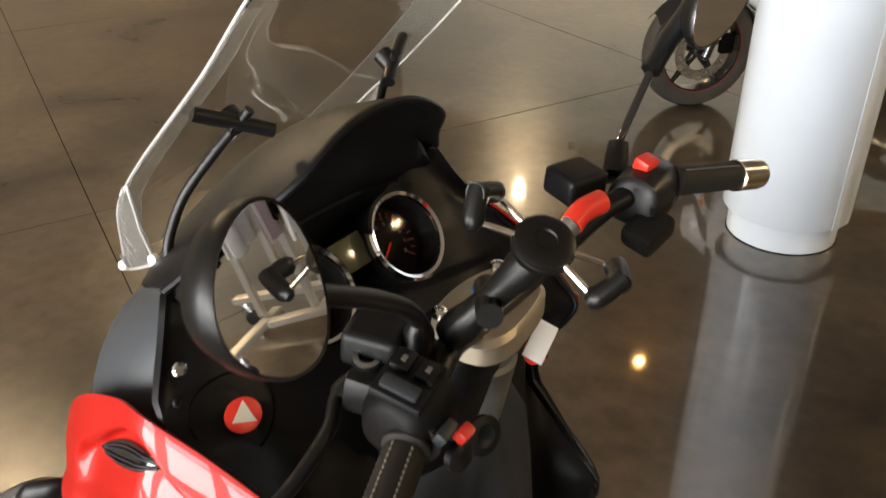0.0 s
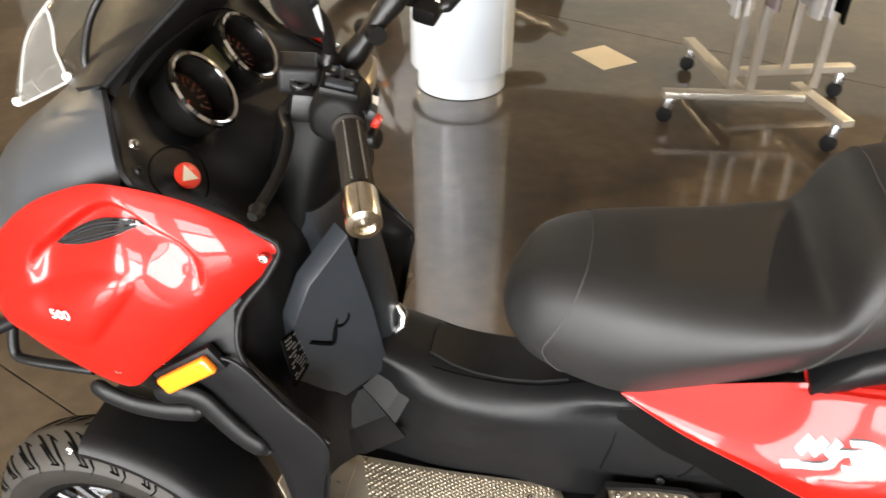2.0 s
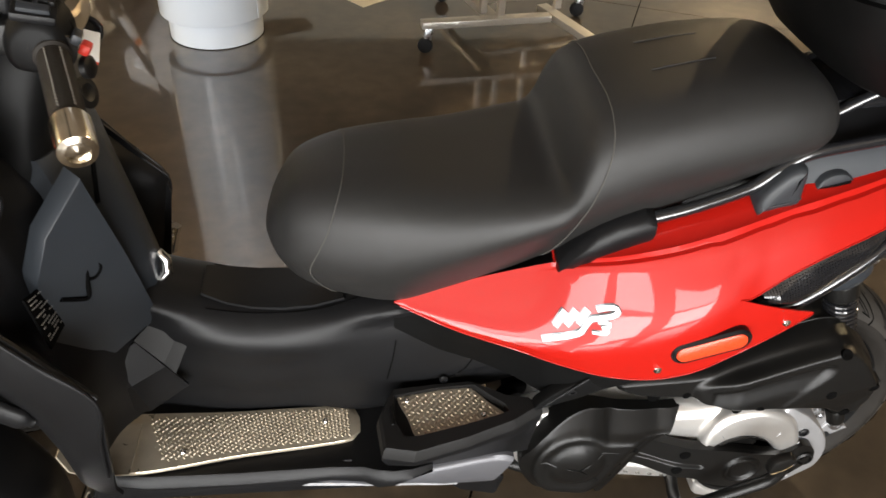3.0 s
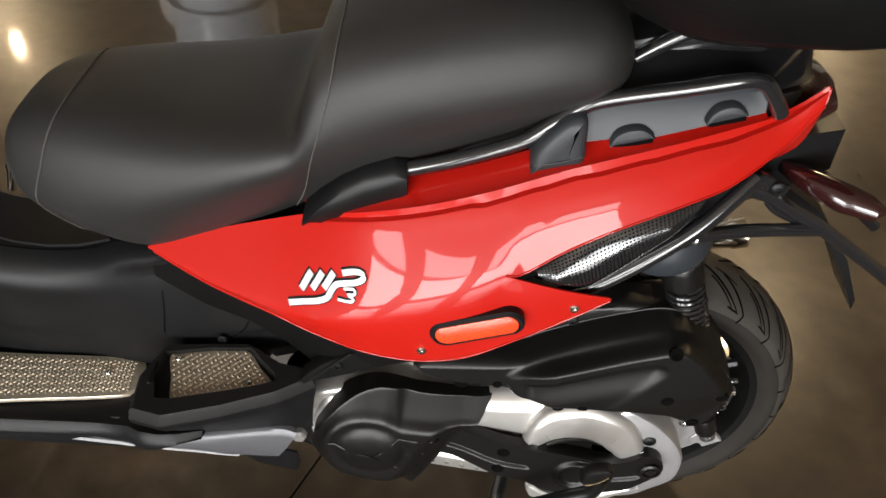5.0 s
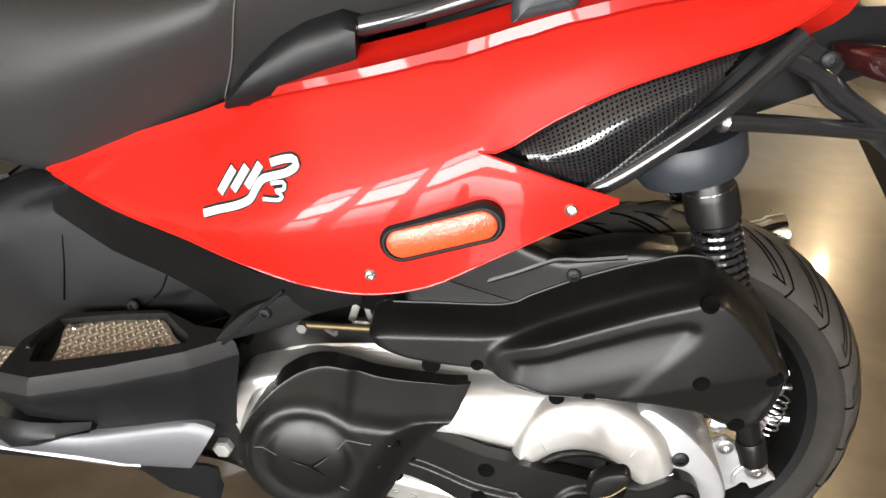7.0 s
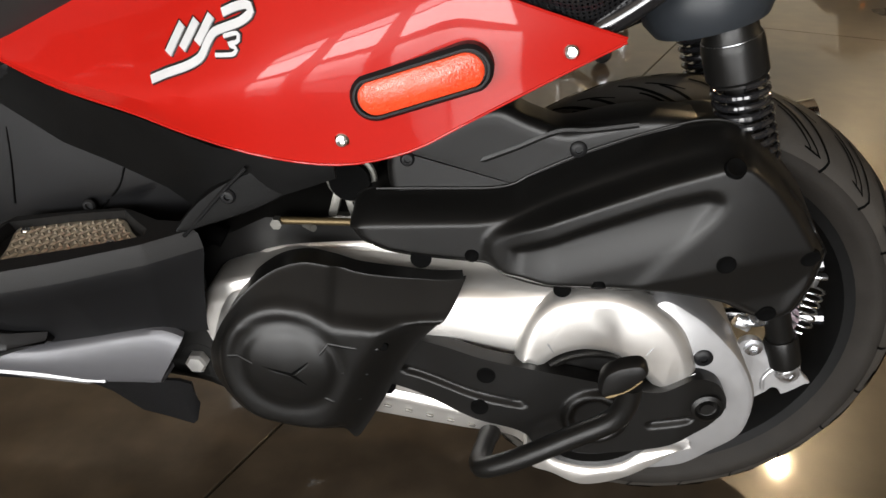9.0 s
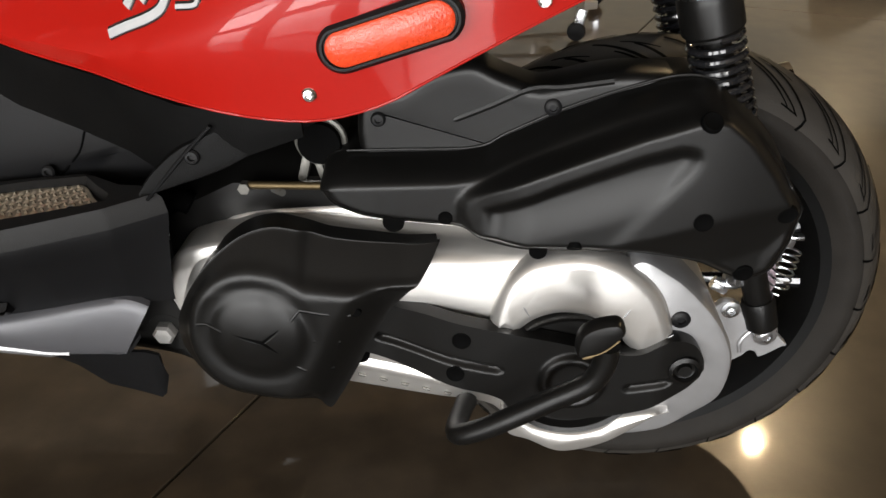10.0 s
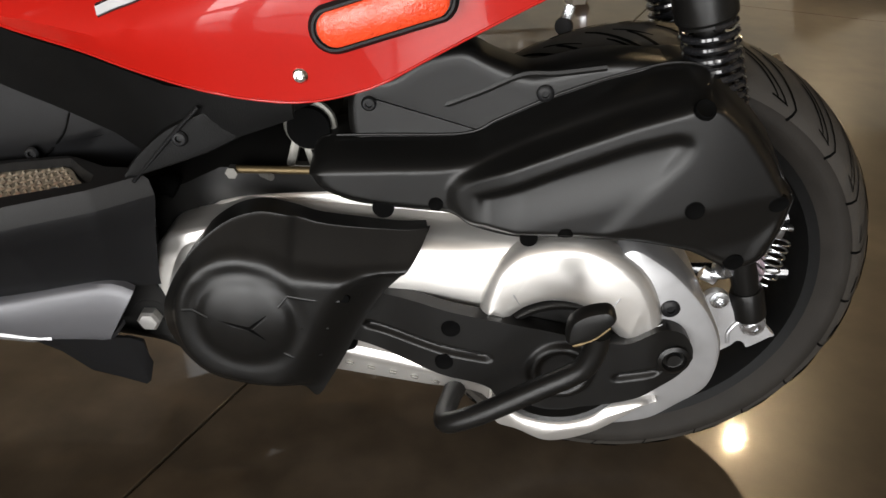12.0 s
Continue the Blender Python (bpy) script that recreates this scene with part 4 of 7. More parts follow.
    part("tail_core", loft([[V((x, y, z)) for y, z in ((-w, zb), (-w - .006, (zb + zt) / 2), (-w + .01, zt), (w - .01, zt), (w + .006, (zb + zt) / 2), (w, zb))] for x, w, zt, zb in ((-0.26, .100, .800, .76), (-0.16, .112, .848, .77), (-0.08, .112, .872, .78), (0.05, .106, .884, .79), (0.115, .088, .880, .81), (0.15, .06, .872, .83))]), BLACK, sc, "black body core under the seat")
    part("tail_deck", loft([cr([V((x, -w, .882 + .06 * (x + .1))), V((x, -w * .8, .905 + h)), V((x, -w * .45, .928 + h)), V((x, 0, .934 + h)), V((x, w * .45, .928 + h)), V((x, w * .8, .905 + h)), V((x, w, .882 + .06 * (x + .1))), V((x, 0, .86))], 32, True) for x, w, h in ((-.11, .112, -.012), (-.06, .116, .0), (.02, .112, .006), (.09, .100, .008), (.135, .080, .004), (.155, .06, -.010))]), BLACK, sc, "black tail deck under the luggage rack")
    part("plate_holder", loft([[V((x, y, z)) for y, z in ((-w, zt), (-w, zb), (w, zb), (w, zt))] for x, w, zt, zb in ((0.17, .045, .73, .71), (0.24, .045, .68, .66), (0.30, .045, .60, .575), (0.34, .04, .52, .50))]), BLACK, sc)
    for side in (-1, 1):
        part("rear_indicator", loft([[V((x, side * y + r * math.cos(t), z + 0.7 * r * math.sin(t))) for t in np.linspace(0, 2 * math.pi, 18, endpoint=False)] for x, y, z, r in ((0.145, .075, .778, .012), (0.17, .10, .776, .022), (0.20, .125, .774, .027), (0.235, .145, .772, .022), (0.25, .152, .772, .006))]), mat_indicator, sc, "dark rear turn signal")
    # rack and top case
    part("luggage_rack", join(*[tube([(-0.06, s * 0.07, 0.915), (0.02, s * 0.075, 0.962), (0.20, s * 0.075, 0.966), (0.23, s * 0.05, 0.966), (0.235, 0, 0.966)], 0.009, 10, 30) for s in (-1, 1)], block((0.20, 0.15, 0.012), (0.08, 0, 0.972), bevel=0.004), block((0.18, 0.13, 0.05), (0.0, 0, 0.925), (0, -14, 0), 0.012)), GLOSS, sc)
    rings = []
    for z, x0, x1, w in ((0.980, -0.02, 0.16, .13), (0.983, -0.07, 0.22, .17), (1.0, -0.10, 0.27, .195), (1.06, -0.145, 0.305, .215), (1.12, -0.165, 0.315, .22), (1.122, -0.155, 0.31, .214), (1.127, -0.155, 0.31, .214), (1.129, -0.168, 0.317, .222), (1.2, -0.165, 0.31, .218), (1.27, -0.12, 0.27, .19), (1.30, -0.04, 0.2, .13), (1.305, 0.03, 0.13, .06)):
        cx, hx = (x0 + x1) / 2, (x1 - x0) / 2
        rings.append([V((cx + hx * math.copysign(abs(math.cos(t)) ** 0.55, math.cos(t)), w * math.copysign(abs(math.sin(t)) ** 0.55, math.sin(t)), z)) for t in np.linspace(0, 2 * math.pi, 48, endpoint=False)])
    case = part("top_case", loft(rings), CASEB, sc, "matt black plastic top case with a lid seam")
    part("latch", block((0.02, 0.07, 0.035), (-0.172, 0, 1.118), (0, 0, 0), 0.005), GLOSS, case)
    part("backrest_pad", block((0.02, 0.24, 0.10), (-0.165, 0, 1.21), (0, 8, 0), 0.012, 3), VINYL, case)


def build_engine(sc):
    wheel = road_wheel("rear_wheel", (0.032, 0, 0.282), 0.282, 0.070, 0.212, sc, 5, "wide black tyre on a black cast rim")
    # drive case
    case_line = [(-.489, .300), (-.471, .362), (-.453, .380), (-.420, .388), (-.388, .397), (-.299, .394), (-.180, .386), (-.110, .392), (-.040, .392), (.015, .375), (.050, .352), (.078, .331), (.102, .303), (.119, .256), (.113, .206), (.048, .163), (.005, .139), (-.047, .127), (-.109, .142), (-.140, .180), (-.200, .190), (-.290, .205), (-.400, .225), (-.470, .255)]
    case = part("drive_case", pillow(case_line, [(0, -0.03), (0, -0.120), (0.003, -0.136), (0.010, -0.149), (0.020, -0.157), (0.030, -0.159)], 120, low=0.3), ALU, sc, "brushed aluminium belt drive case", sharp=45)
    part("case_upper", pillow([(-.470, .290), (-.448, .378), (-.390, .402), (-.200, .414), (-.05, .41), (.02, .39), (.03, .30), (-.2, .22)], [(0, -0.03), (0, -0.092), (0.004, -0.100), (0.010, -0.103)], 60), ALU, case)
    part("case_nose", pillow([(-.490, .288), (-.490, .335), (-.482, .360), (-.464, .376), (-.420, .387), (-.40, .384), (-.40, .245), (-.46, .260), (-.480, .272)], [(0, -0.10), (0, -0.147), (0.002, -0.151), (0.005, -0.1525), (0.010, -0.153)], 90), ALU, case, "bright front end of the drive case")
    cres = [(-.142, .300), (-.128, .300), (-.116, .297), (-.094, .315), (-.068, .323), (-.036, .317), (-.006, .292), (.009, .276), (.028, .275), (.045, .275), (.048, .300), (.031, .347), (-.001, .378), (-.046, .394), (-.098, .386), (-.127, .360), (-.140, .325)]
    part("clutch_cowl", pillow(cres, [(0, -0.150), (0, -0.168), (0.003, -0.174), (0.009, -0.179), (0.014, -0.180)], 120), ALU, case, "raised bright cowl round the clutch")
    low = [(-.128, .192), (-.112, .189), (-.086, .169), (-.047, .162), (-.016, .171), (.001, .188), (.055, .200), (.038, .184), (-.008, .147), (-.058, .131), (-.097, .147), (-.122, .158)]
    part("lower_cowl", pillow(low, [(0, -0.130), (0, -0.168), (0.003, -0.174), (0.006, -0.176)], 90), ALU, case)
    part("clutch_disc", lathe([(0.0, 0.150), (0.081, 0.150), (0.081, 0.172), (0.078, 0.176), (0.073, 0.174), (0.069, 0.166), (0.0, 0.166)], (-0.055, 0, 0.2420), (0, -1, 0), 60), SATIN, case)
    for k, t in enumerate((0.55, 1.05, 2.1, 2.6)):
        part("cowl_crease", tube([(-0.055 + math.cos(t) * r, -0.1795 + 0.002 * (r > .11), 0.242 + math.sin(t) * r) for r in (0.094, 0.105, 0.118)], [0.0006, 0.0012, 0.0005], 6), SILVER, case)

    def on(fn, x, z):
        """The point of a face at (x, z) and the direction in which it looks."""
        e = 0.002
        n = V(((fn(x + e, z) - fn(x - e, z)) / (2 * e), -1, (fn(x, z + e) - fn(x, z - e)) / (2 * e)))
        return V((x, fn(x, z), z)), n.normalized()

    # clutch guard: a flat black plate whose front end slips under the belt cover
    slot = [(-0.262, .2890), (-0.133, .2640), (-0.125, .2600), (-0.133, .2540), (-0.264, .2790)]
    slot_b = [(0.004, .2445), (.044, .2530), (.050, .2485), (.046, .2435), (.006, .2350), (.000, .2395)]

    def guard_y(x, z):
        y = -0.1885 + 0.020 * ease((-0.165 - x) / 0.10) + 0.006 * ease((x - 0.03) / 0.05)
        y -= 0.006 * ease(inside(boss_o, x, z) / 0.004) - 0.005 * ease(inside(boss_i, x, z) / 0.003)
        return y + 0.006 * ease(inside(slot, x, z) / 0.003) + 0.005 * ease(inside(slot_b, x, z) / 0.0025)
    boss_o = [(-0.055 + .036 * math.cos(t), .248 + .036 * math.sin(t)) for t in np.linspace(0, 6.28, 28, endpoint=False)]
    boss_i = [(-0.055 + .026 * math.cos(t), .248 + .026 * math.sin(t)) for t in np.linspace(0, 6.28, 28, endpoint=False)]
    g_up = [(-0.300, .331), (-0.250, .3255), (-0.204, .322), (-0.146, .311), (-0.110, .304), (-0.071, .297), (-0.018, .286), (.012, .285), (.043, .302), (.066, .297), (.079, .280), (.082, .265)]
    g_lo = [(-0.302, .271), (-0.247, .254), (-0.187, .236), (-0.138, .224), (-0.107, .206), (-0.063, .196), (-0.015, .201), (.026, .212), (.053, .229), (.068, .240), (.077, .252), (.082, .264)]
    guard = part("clutch_guard", relief(g_lo, g_up, lambda x, z, y: y + 0.020, guard_y, 200, 64), SATIN, sc, "satin black clutch guard plate", sharp=50)
    for x, z in ((-0.172, .296), (-0.178, .252)):
        recess(*[on(guard_y, x, z)[0]], 0.0095, guard, name="guard_hole_shade")
    recess((-0.283, -0.1635, .2535), 0.0085, case, name="case_hole_shade")
    part("guard_boss", lathe([(0.0, 0.182), (0.016, 0.182), (0.017, 0.189), (0.013, 0.191), (0.011, 0.186), (0.008, 0.185), (0.007, 0.190), (0, 0.190)], (0.061, 0, 0.266), (0, -1, 0), 28), SATIN, guard)
    part("lower_strip", sheet([[V((x, -0.158 - 0.004 * math.sin(math.pi * f), zt + (zb - zt) * f)) for f in np.linspace(0, 1, 7)] for x, zt, zb in ((-.300, .254, .231), (-.250, .243, .221), (-.200, .231, .210), (-.160, .221, .201), (-.118, .208, .190))], 0.004, (0, -1, 0)), ALU, case, "bright lower edge of the drive case")
    screw((0.054, -0.166, 0.316), (0, -1, 0), 0.010, BLACK, "case_bolt", case)
    part("case_arm", pillow([(.000, .382), (.040, .368), (.075, .337), (.102, .302), (.117, .262), (.112, .214), (.082, .184), (.048, .160), (-.010, .155), (-.040, .200), (-.040, .300)], [(0, -0.10), (0, -0.158), (0.003, -0.164), (0.008, -0.166)], 90), SILVER, case, "silver rear swing arm")
    for k in range(6):
        part("vent", block((0.009, 0.011, 0.0035), (-0.284 + 0.024 * k, -0.156, 0.224 - 0.0056 * k), (0, 15, 0), 0.002), CAST, case)
    # variator cover
    K = [(-.449, .290), (-.448, .320), (-.439, .346), (-.419, .369), (-.390, .381), (-.361, .379), (-.342, .370), (-.327, .364), (-.280, .359), (-.241, .351), (-.20, .345), (-.20, .20), (-.322, .222), (-.380, .230), (-.420, .240), (-.440, .262)]
    K = [(q.x, q.y) for q in cr([(x, z, 0) for x, z in K], 90, True)]
    cx, cz = -0.378, 0.3105
    c_up = [(-.473, .296), (-.468, .316), (-.460, .333), (-.444, .361), (-.421, .389), (-.393, .409), (-.364, .416), (-.336, .411), (-.309, .403), (-.265, .398), (-.231, .395), (-.205, .396), (-.196, .397)]
    c_lo = [(-.473, .292), (-.471, .276), (-.461, .256), (-.443, .229), (-.420, .214), (-.389, .209), (-.356, .214), (-.331, .212), (-.318, .196), (-.304, .216), (-.285, .252), (-.263, .298), (-.243, .333), (-.224, .355), (-.207, .376), (-.197, .395)]
    edge = [(-.322, .196), (-.304, .216), (-.285, .252), (-.263, .298), (-.243, .333), (-.224, .355), (-.207, .376), (-.196, .397)]

    def cover_y(x, z):
        d = inside(K, x, z)
        y = -0.2085 + 0.95 * max(-d + 0.004, 0) if d < -0.004 else -0.2085 + 0.004 * ease(-d / 0.008 + 0.5) * 0.95
        r = math.hypot(x - cx, z - cz)
        y += 0.0012 * ease((0.0640 - r) / 0.005) * (1 if r > 0.050 else ease((r - 0.044) / 0.006))
        if r < 0.050:
            y -= 0.009 * (1 - (r / 0.050) ** 2) ** 0.75
        y += 0.0020 * ease((x + 0.335) / 0.006) * ease((z - 0.364) / 0.004) if x > -0.335 else 0
        free = min(math.hypot(x - px, z - pz) for px, pz in rim)
        return max(y, y + (-0.1845 - y) * (1 - ease(free / 0.050))) if z < 0.36 else y + 0.001
    rim = [(a[0] + (b[0] - a[0]) * k / 6, a[1] + (b[1] - a[1]) * k / 6) for a, b in zip(edge, edge[1:]) for k in range(7)]

    def cover_back(x, z, y):
        free = min(math.hypot(x - px, z - pz) for px, pz in rim)
        return y + 0.005 if free < 0.004 else max(y + 0.005, -0.140)

    cover = part("variator_cover", relief([c_lo[0]] + c_lo[1:], c_up, cover_back, cover_y, 200, 96, 5), SATIN, sc, "satin black belt cover", sharp=50)
    for a, b in (((-0.373, .3075), (-0.404, .3155)), ((-0.373, .3075), (-0.355, .323)), ((-0.373, .3075), (-0.359, .294))):
        part("emblem_stroke", tube([(x, cover_y(x, z) + 0.0005, z) for x, z in (a, ((a[0] + b[0]) / 2, (a[1] + b[1]) / 2), b)], [0.0022, 0.0016, 0.0006], 6), DARK, cover)
        part("emblem_edge", tube([(x + 0.0008, cover_y(x, z) + 0.0003, z - 0.0022) for x, z in (a, ((a[0] + b[0]) / 2, (a[1] + b[1]) / 2), b)], [0.0009, 0.0007, 0.0004], 6), SATIN, cover)
    for pts in (((-0.343, .332), (-0.334, .342), (-0.310, .339), (-0.283, .3355)), ((-0.323, .305), (-0.296, .300)), ((-0.344, .272), (-0.335, .267), (-0.306, .262)), ((-0.442, .322), (-0.432, .322), (-0.415, .317))):
        part("cover_line", tube([(x, cover_y(x, z) + 0.0001, z) for x, z in pts], 0.0012, 6), SATIN, cover)
        part("cover_line", tube([(x, cover_y(x, z) + 0.0001, z - 0.0016) for x, z in pts], 0.0008, 6), DARK, cover)
    recess(on(cover_y, -0.278, 0.338)[0], 0.0050, cover, name="cover_hole_shade")
    # air filter housing: a flat back plate and a moulded cover with a swelling rear half
    plate = [(-.277, .470), (-.275, .530), (-.237, .541), (-.215, .556), (-.190, .566), (-.164, .569), (-.137, .557), (-.104, .546), (-.083, .549), (-.046, .558), (-.004, .561), (.049, .553), (.09, .52), (.09, .43), (-.1, .41), (-.24, .43)]
    box = part("air_filter_housing", pillow(plate, [(0, -0.070), (0, -0.108), (0.003, -0.116), (0.007, -0.119), (0.012, -0.1195), (0.020, -0.1190)], 120), SATIN, sc, "satin black air filter housing", sharp=50)
    f_up = [(-.3165, .452), (-.3155, .463), (-.308, .472), (-.291, .4775), (-.245, .4795), (-.175, .482), (-.151, .487), (-.135, .497), (-.082, .523), (-.031, .543), (.018, .558), (.043, .560), (.065, .555), (.094, .532), (.128, .496), (.147, .462), (.1505, .445)]
    f_lo = [(-.3165, .450), (-.313, .440), (-.305, .430), (-.276, .418), (-.243, .413), (-.179, .408), (-.160, .401), (-.112, .397), (-.049, .398), (.006, .394), (.062, .383), (.092, .369), (.105, .365), (.122, .366), (.136, .378), (.146, .410), (.1505, .444)]
    crest = [(-.3165, .446), (-.304, .452), (-.243, .455), (-.188, .458), (-.165, .462), (-.150, .468), (-.109, .489), (-.060, .510), (-.012, .530), (.020, .541), (.042, .549), (.075, .538), (.105, .510), (.130, .480), (.147, .452), (.16, .43)]
    hump = [(-.178, .428), (-.1785, .440), (-.176, .448), (-.169, .456), (-.150, .467), (-.109, .488), (-.060, .509), (-.012, .529), (.020, .540), (.044, .549), (.066, .544), (.090, .524), (.118, .490), (.138, .460), (.20, .44), (.20, .30), (-.12, .30), (-.168, .406)]
    hollow = [(-.150, .443), (-.083, .474), (-.010, .504), (.025, .514), (.037, .512), (.041, .503), (.036, .490), (.020, .466), (-.011, .428), (-.024, .408), (-.06, .38), (-.15, .40)]
    under = [(-.035, .408), (.016, .421), (.051, .432), (.119, .452), (.16, .462), (.16, .30), (-.03, .30)]
    f_edge = f_up + f_lo[::-1]

    def filter_y(x, z):
        zu, zc = along(f_up, x), along(crest, x)
        e = max(inside(f_edge, x, z), 0)
        f = min(max((z - zc) / max(zu - zc, 0.004), 0), 1)
        y = -0.160 + 0.040 * f ** 1.7
        y -= (0.024 * ease((x + 0.19) / 0.09) + 0.004) * ease((inside(hump, x, z) + 0.002) / 0.010)
        y += 0.0085 * ease((inside(hollow, x, z) + 0.002) / 0.012) * ease((0.07 - x) / 0.03) * (1 - 0.75 * ease((0.505 - 0.34 * (0.03 - x) - z) / 0.05))
        y += 0.010 * min(max(inside(under, x, z) + 0.002, 0) / 0.045, 1) ** 0.8
        return y + 0.016 * (1 - ease(e / 0.013)) * (1 if z < zc else 0.4) + 0.004 * ease((x - 0.05) / 0.10)
    face = part("filter_cover", relief(f_lo, f_up, lambda x, z, y: -0.06, filter_y, 190, 90, 2), SATIN, sc, "satin black filter cover with a sculpted face", sharp=70)
    part("parting_edge", tube([(x, -0.1195, z + 0.0005) for x, z in f_up[3:13]], 0.0016, 8, 60), SATIN, face)
    for x, z in ((.046, .541), (.053, .441), (.131, .447), (.104, .379), (-.064, .408), (-.190, .425)):
        at, nrm = on(filter_y, x, z)
        recess(at - nrm * 0.0004, 0.0090 if x > 0 else 0.0070, face, nrm, name="bolt_recess_shade")
    for x, r in ((-0.098, 0.009), (-0.243, 0.011)):
        zb = along(f_lo, x)
        # black disc for the shade in a notch of the lower edge
        part("edge_notch_shade", lathe([(0, 0), (r, 0), (r, 0.003), (0, 0.003)], (x, -0.172 if x > -0.2 else -0.148, zb + 0.001), (0, -1, 0), 24), DARK, face)
    screw((-0.088, -0.1195, 0.527), (0, -1, 0), 0.0085, BLACK, "housing_bolt", box)
    screw((-0.258, -0.1195, 0.512), (0, -1, 0), 0.0075, BLACK, "housing_bolt", box)
    part("ledge_ridge", tube([(-0.200, -0.1165, .505), (-0.152, -0.1165, .525), (-0.110, -0.1165, .544), (-0.079, -0.1165, .546), (-0.032, -0.1165, .553)], [0.002] * 4 + [0.004] * 26, 8, 30), SATIN, box)
    # crankcase behind, hidden throat and rods
    part("crankcase", loft([[V((x, y, z)) for y, z in ((-0.06, zb), (-0.10, zb + .05), (-0.10, zt - .03), (-0.05, zt), (0.08, zt), (0.10, zb + .06), (0.05, zb))] for x, zb, zt in ((-0.50, .25, .42), (-0.42, .20, .46), (-0.2, .20, .46), (-0.12, .25, .44))]), SATIN, sc, "dark engine block")
    cc = V((-0.322, -0.096, 0.479))
    part("throttle_clamp", join(tube([cc + V((math.cos(t), 0, math.sin(t))) * 0.024 for t in np.linspace(0, 2 * math.pi, 28, endpoint=False)], 0.0042, 8, 28, True), block((0.010, 0.012, 0.034), cc + V((-0.019, 0.002, -0.030)), (0, 16, 0), bevel=0.003), block((0.008, 0.012, 0.030), cc + V((-0.002, 0.002, -0.034)), (0, -14, 0), bevel=0.003), block((0.022, 0.012, 0.007), cc + V((-0.012, 0.002, -0.047)), bevel=0.003)), CAST, sc, "cast metal intake clamp")
    part("intake_throat", lathe([(0.022, -0.012), (0.022, 0.08), (0, 0.08)], cc, (0, 1, 0), 24), DARK, sc)
    part("link_rod", tube([(-0.398, -0.12, 0.4375), (-0.30, -0.12, 0.4385)], 0.0042, 10), CAST_B, sc, "dull brassy link rod")
    part("rod_nut", join(lathe([(0, 0), (0.0065, 0), (0.0065, 0.010), (0, 0.010)], (-0.400, -0.118, 0.436), (0, -1, 0), 6), lathe([(0, 0), (0.004, 0), (0.004, 0.018), (0, 0.018)], (-0.372, -0.115, 0.431), (0.6, -0.6, 0.1), 10)), CAST, sc)
    # kick lever of the stand
    lever = part("stand_lever", tube([(-0.165, -0.150, 0.190), (-0.176, -0.205, 0.196), (-0.172, -0.230, 0.206), (-0.140, -0.240, 0.228), (-0.080, -0.247, 0.272), (-0.045, -0.252, 0.300), (-0.035, -0.254, 0.325), (-0.034, -0.255, 0.345)], [0.012, 0.0125, 0.0125] + [0.0115] * 40, 12, 44), SATIN, sc, "worn black stand lever")
    pedal = part("pedal", pillow([(-.064, .341), (-.062, .362), (-.050, .373), (-.030, .378), (-.022, .372), (-.022, .362), (-.038, .345), (-.056, .336)], [(0, -0.252), (0, -0.262), (0.003, -0.2665), (0.006, -0.2672)], 40), SATIN, lever, "folded black foot pedal")
    part("worn_edge", tube([(-.058, -.2655, .338), (-.040, -.2662, .346), (-.026, -.2662, .360)], [.0012, .0022, .0022, .0012], 8, 10), CAST_B, pedal, "bare metal where the paint has worn off")
    # rear caliper bracket and its return spring
    br = part("caliper_bracket", pillow([(.108, .286), (.120, .297), (.135, .292), (.141, .280), (.152, .264), (.166, .272), (.180, .268), (.186, .252), (.197, .240), (.192, .236), (.170, .221), (.163, .228), (.156, .229), (.150, .222), (.126, .210), (.108, .240)], [(0, -0.092), (0, -0.099), (0.001, -0.1005)], 90), SILVER, sc, "zinc plated caliper bracket")
    for x, z, r in ((.126, .286, .0075), (.169, .254, .0100)):
        part("bracket_bolt", join(lathe([(0, 0.098), (r * 1.4, 0.098), (r * 1.4, 0.1025), (r * 0.9, 0.103), (0, 0.103)], (x, 0, z), (0, -1, 0), 24), lathe([(0, 0.1025), (r * 0.85, 0.1025), (r * 0.85, 0.108), (r * 0.5, 0.109), (r * 0.45, 0.106), (0, 0.106)], (x, 0, z), (0, -1, 0), 6)), STEEL, br)
    part("bracket_rib", tube([(.146, -.101, .228), (.144, -.101, .242), (.150, -.101, .254), (.158, -.101, .262)], 0.0026, 8, 16), SILVER, br)
    part("banjo_fitting", join(lathe([(0, 0), (.009, 0), (.009, .018), (.006, .022), (0, .022)], (.124, -.082, .318), (.25, -.9, .25), 18), tube([(.106, -.086, .316), (.118, -.088, .311), (.134, -.088, .312), (.140, -.084, .322)], 0.0048, 10, 16), block((.020, .012, .010), (.112, -.088, .308), (0, 25, 0), .003)), STEEL, sc, "small bright metal hose fitting")
    part("return_spring", join(spring((0.184, -0.078, 0.352), (0.179, -0.078, 0.300), 0.0125, 0.0013, 6), block((0.020, 0.012, 0.012), (0.178, -0.075, 0.361), (0, 12, 0), 0.003), block((0.016, 0.010, 0.005), (0.188, -0.078, 0.368), (0, 0, 0), 0.002)), STEEL, sc, "small bright return spring")
    part("spring_lug", pillow([(.160, .350), (.172, .352), (.176, .325), (.180, .306), (.176, .294), (.162, .293), (.158, .310), (.160, .330)], [(0, -0.066), (0, -0.073), (0.001, -0.074)], 40), LUG, sc, "pinkish anodised metal lug")
    part("lug_bolt", lathe([(0, 0.072), (.006, 0.072), (.006, 0.078), (.003, 0.079), (0, 0.077)], (.168, 0, .302), (0, -1, 0), 6), STEEL, sc)
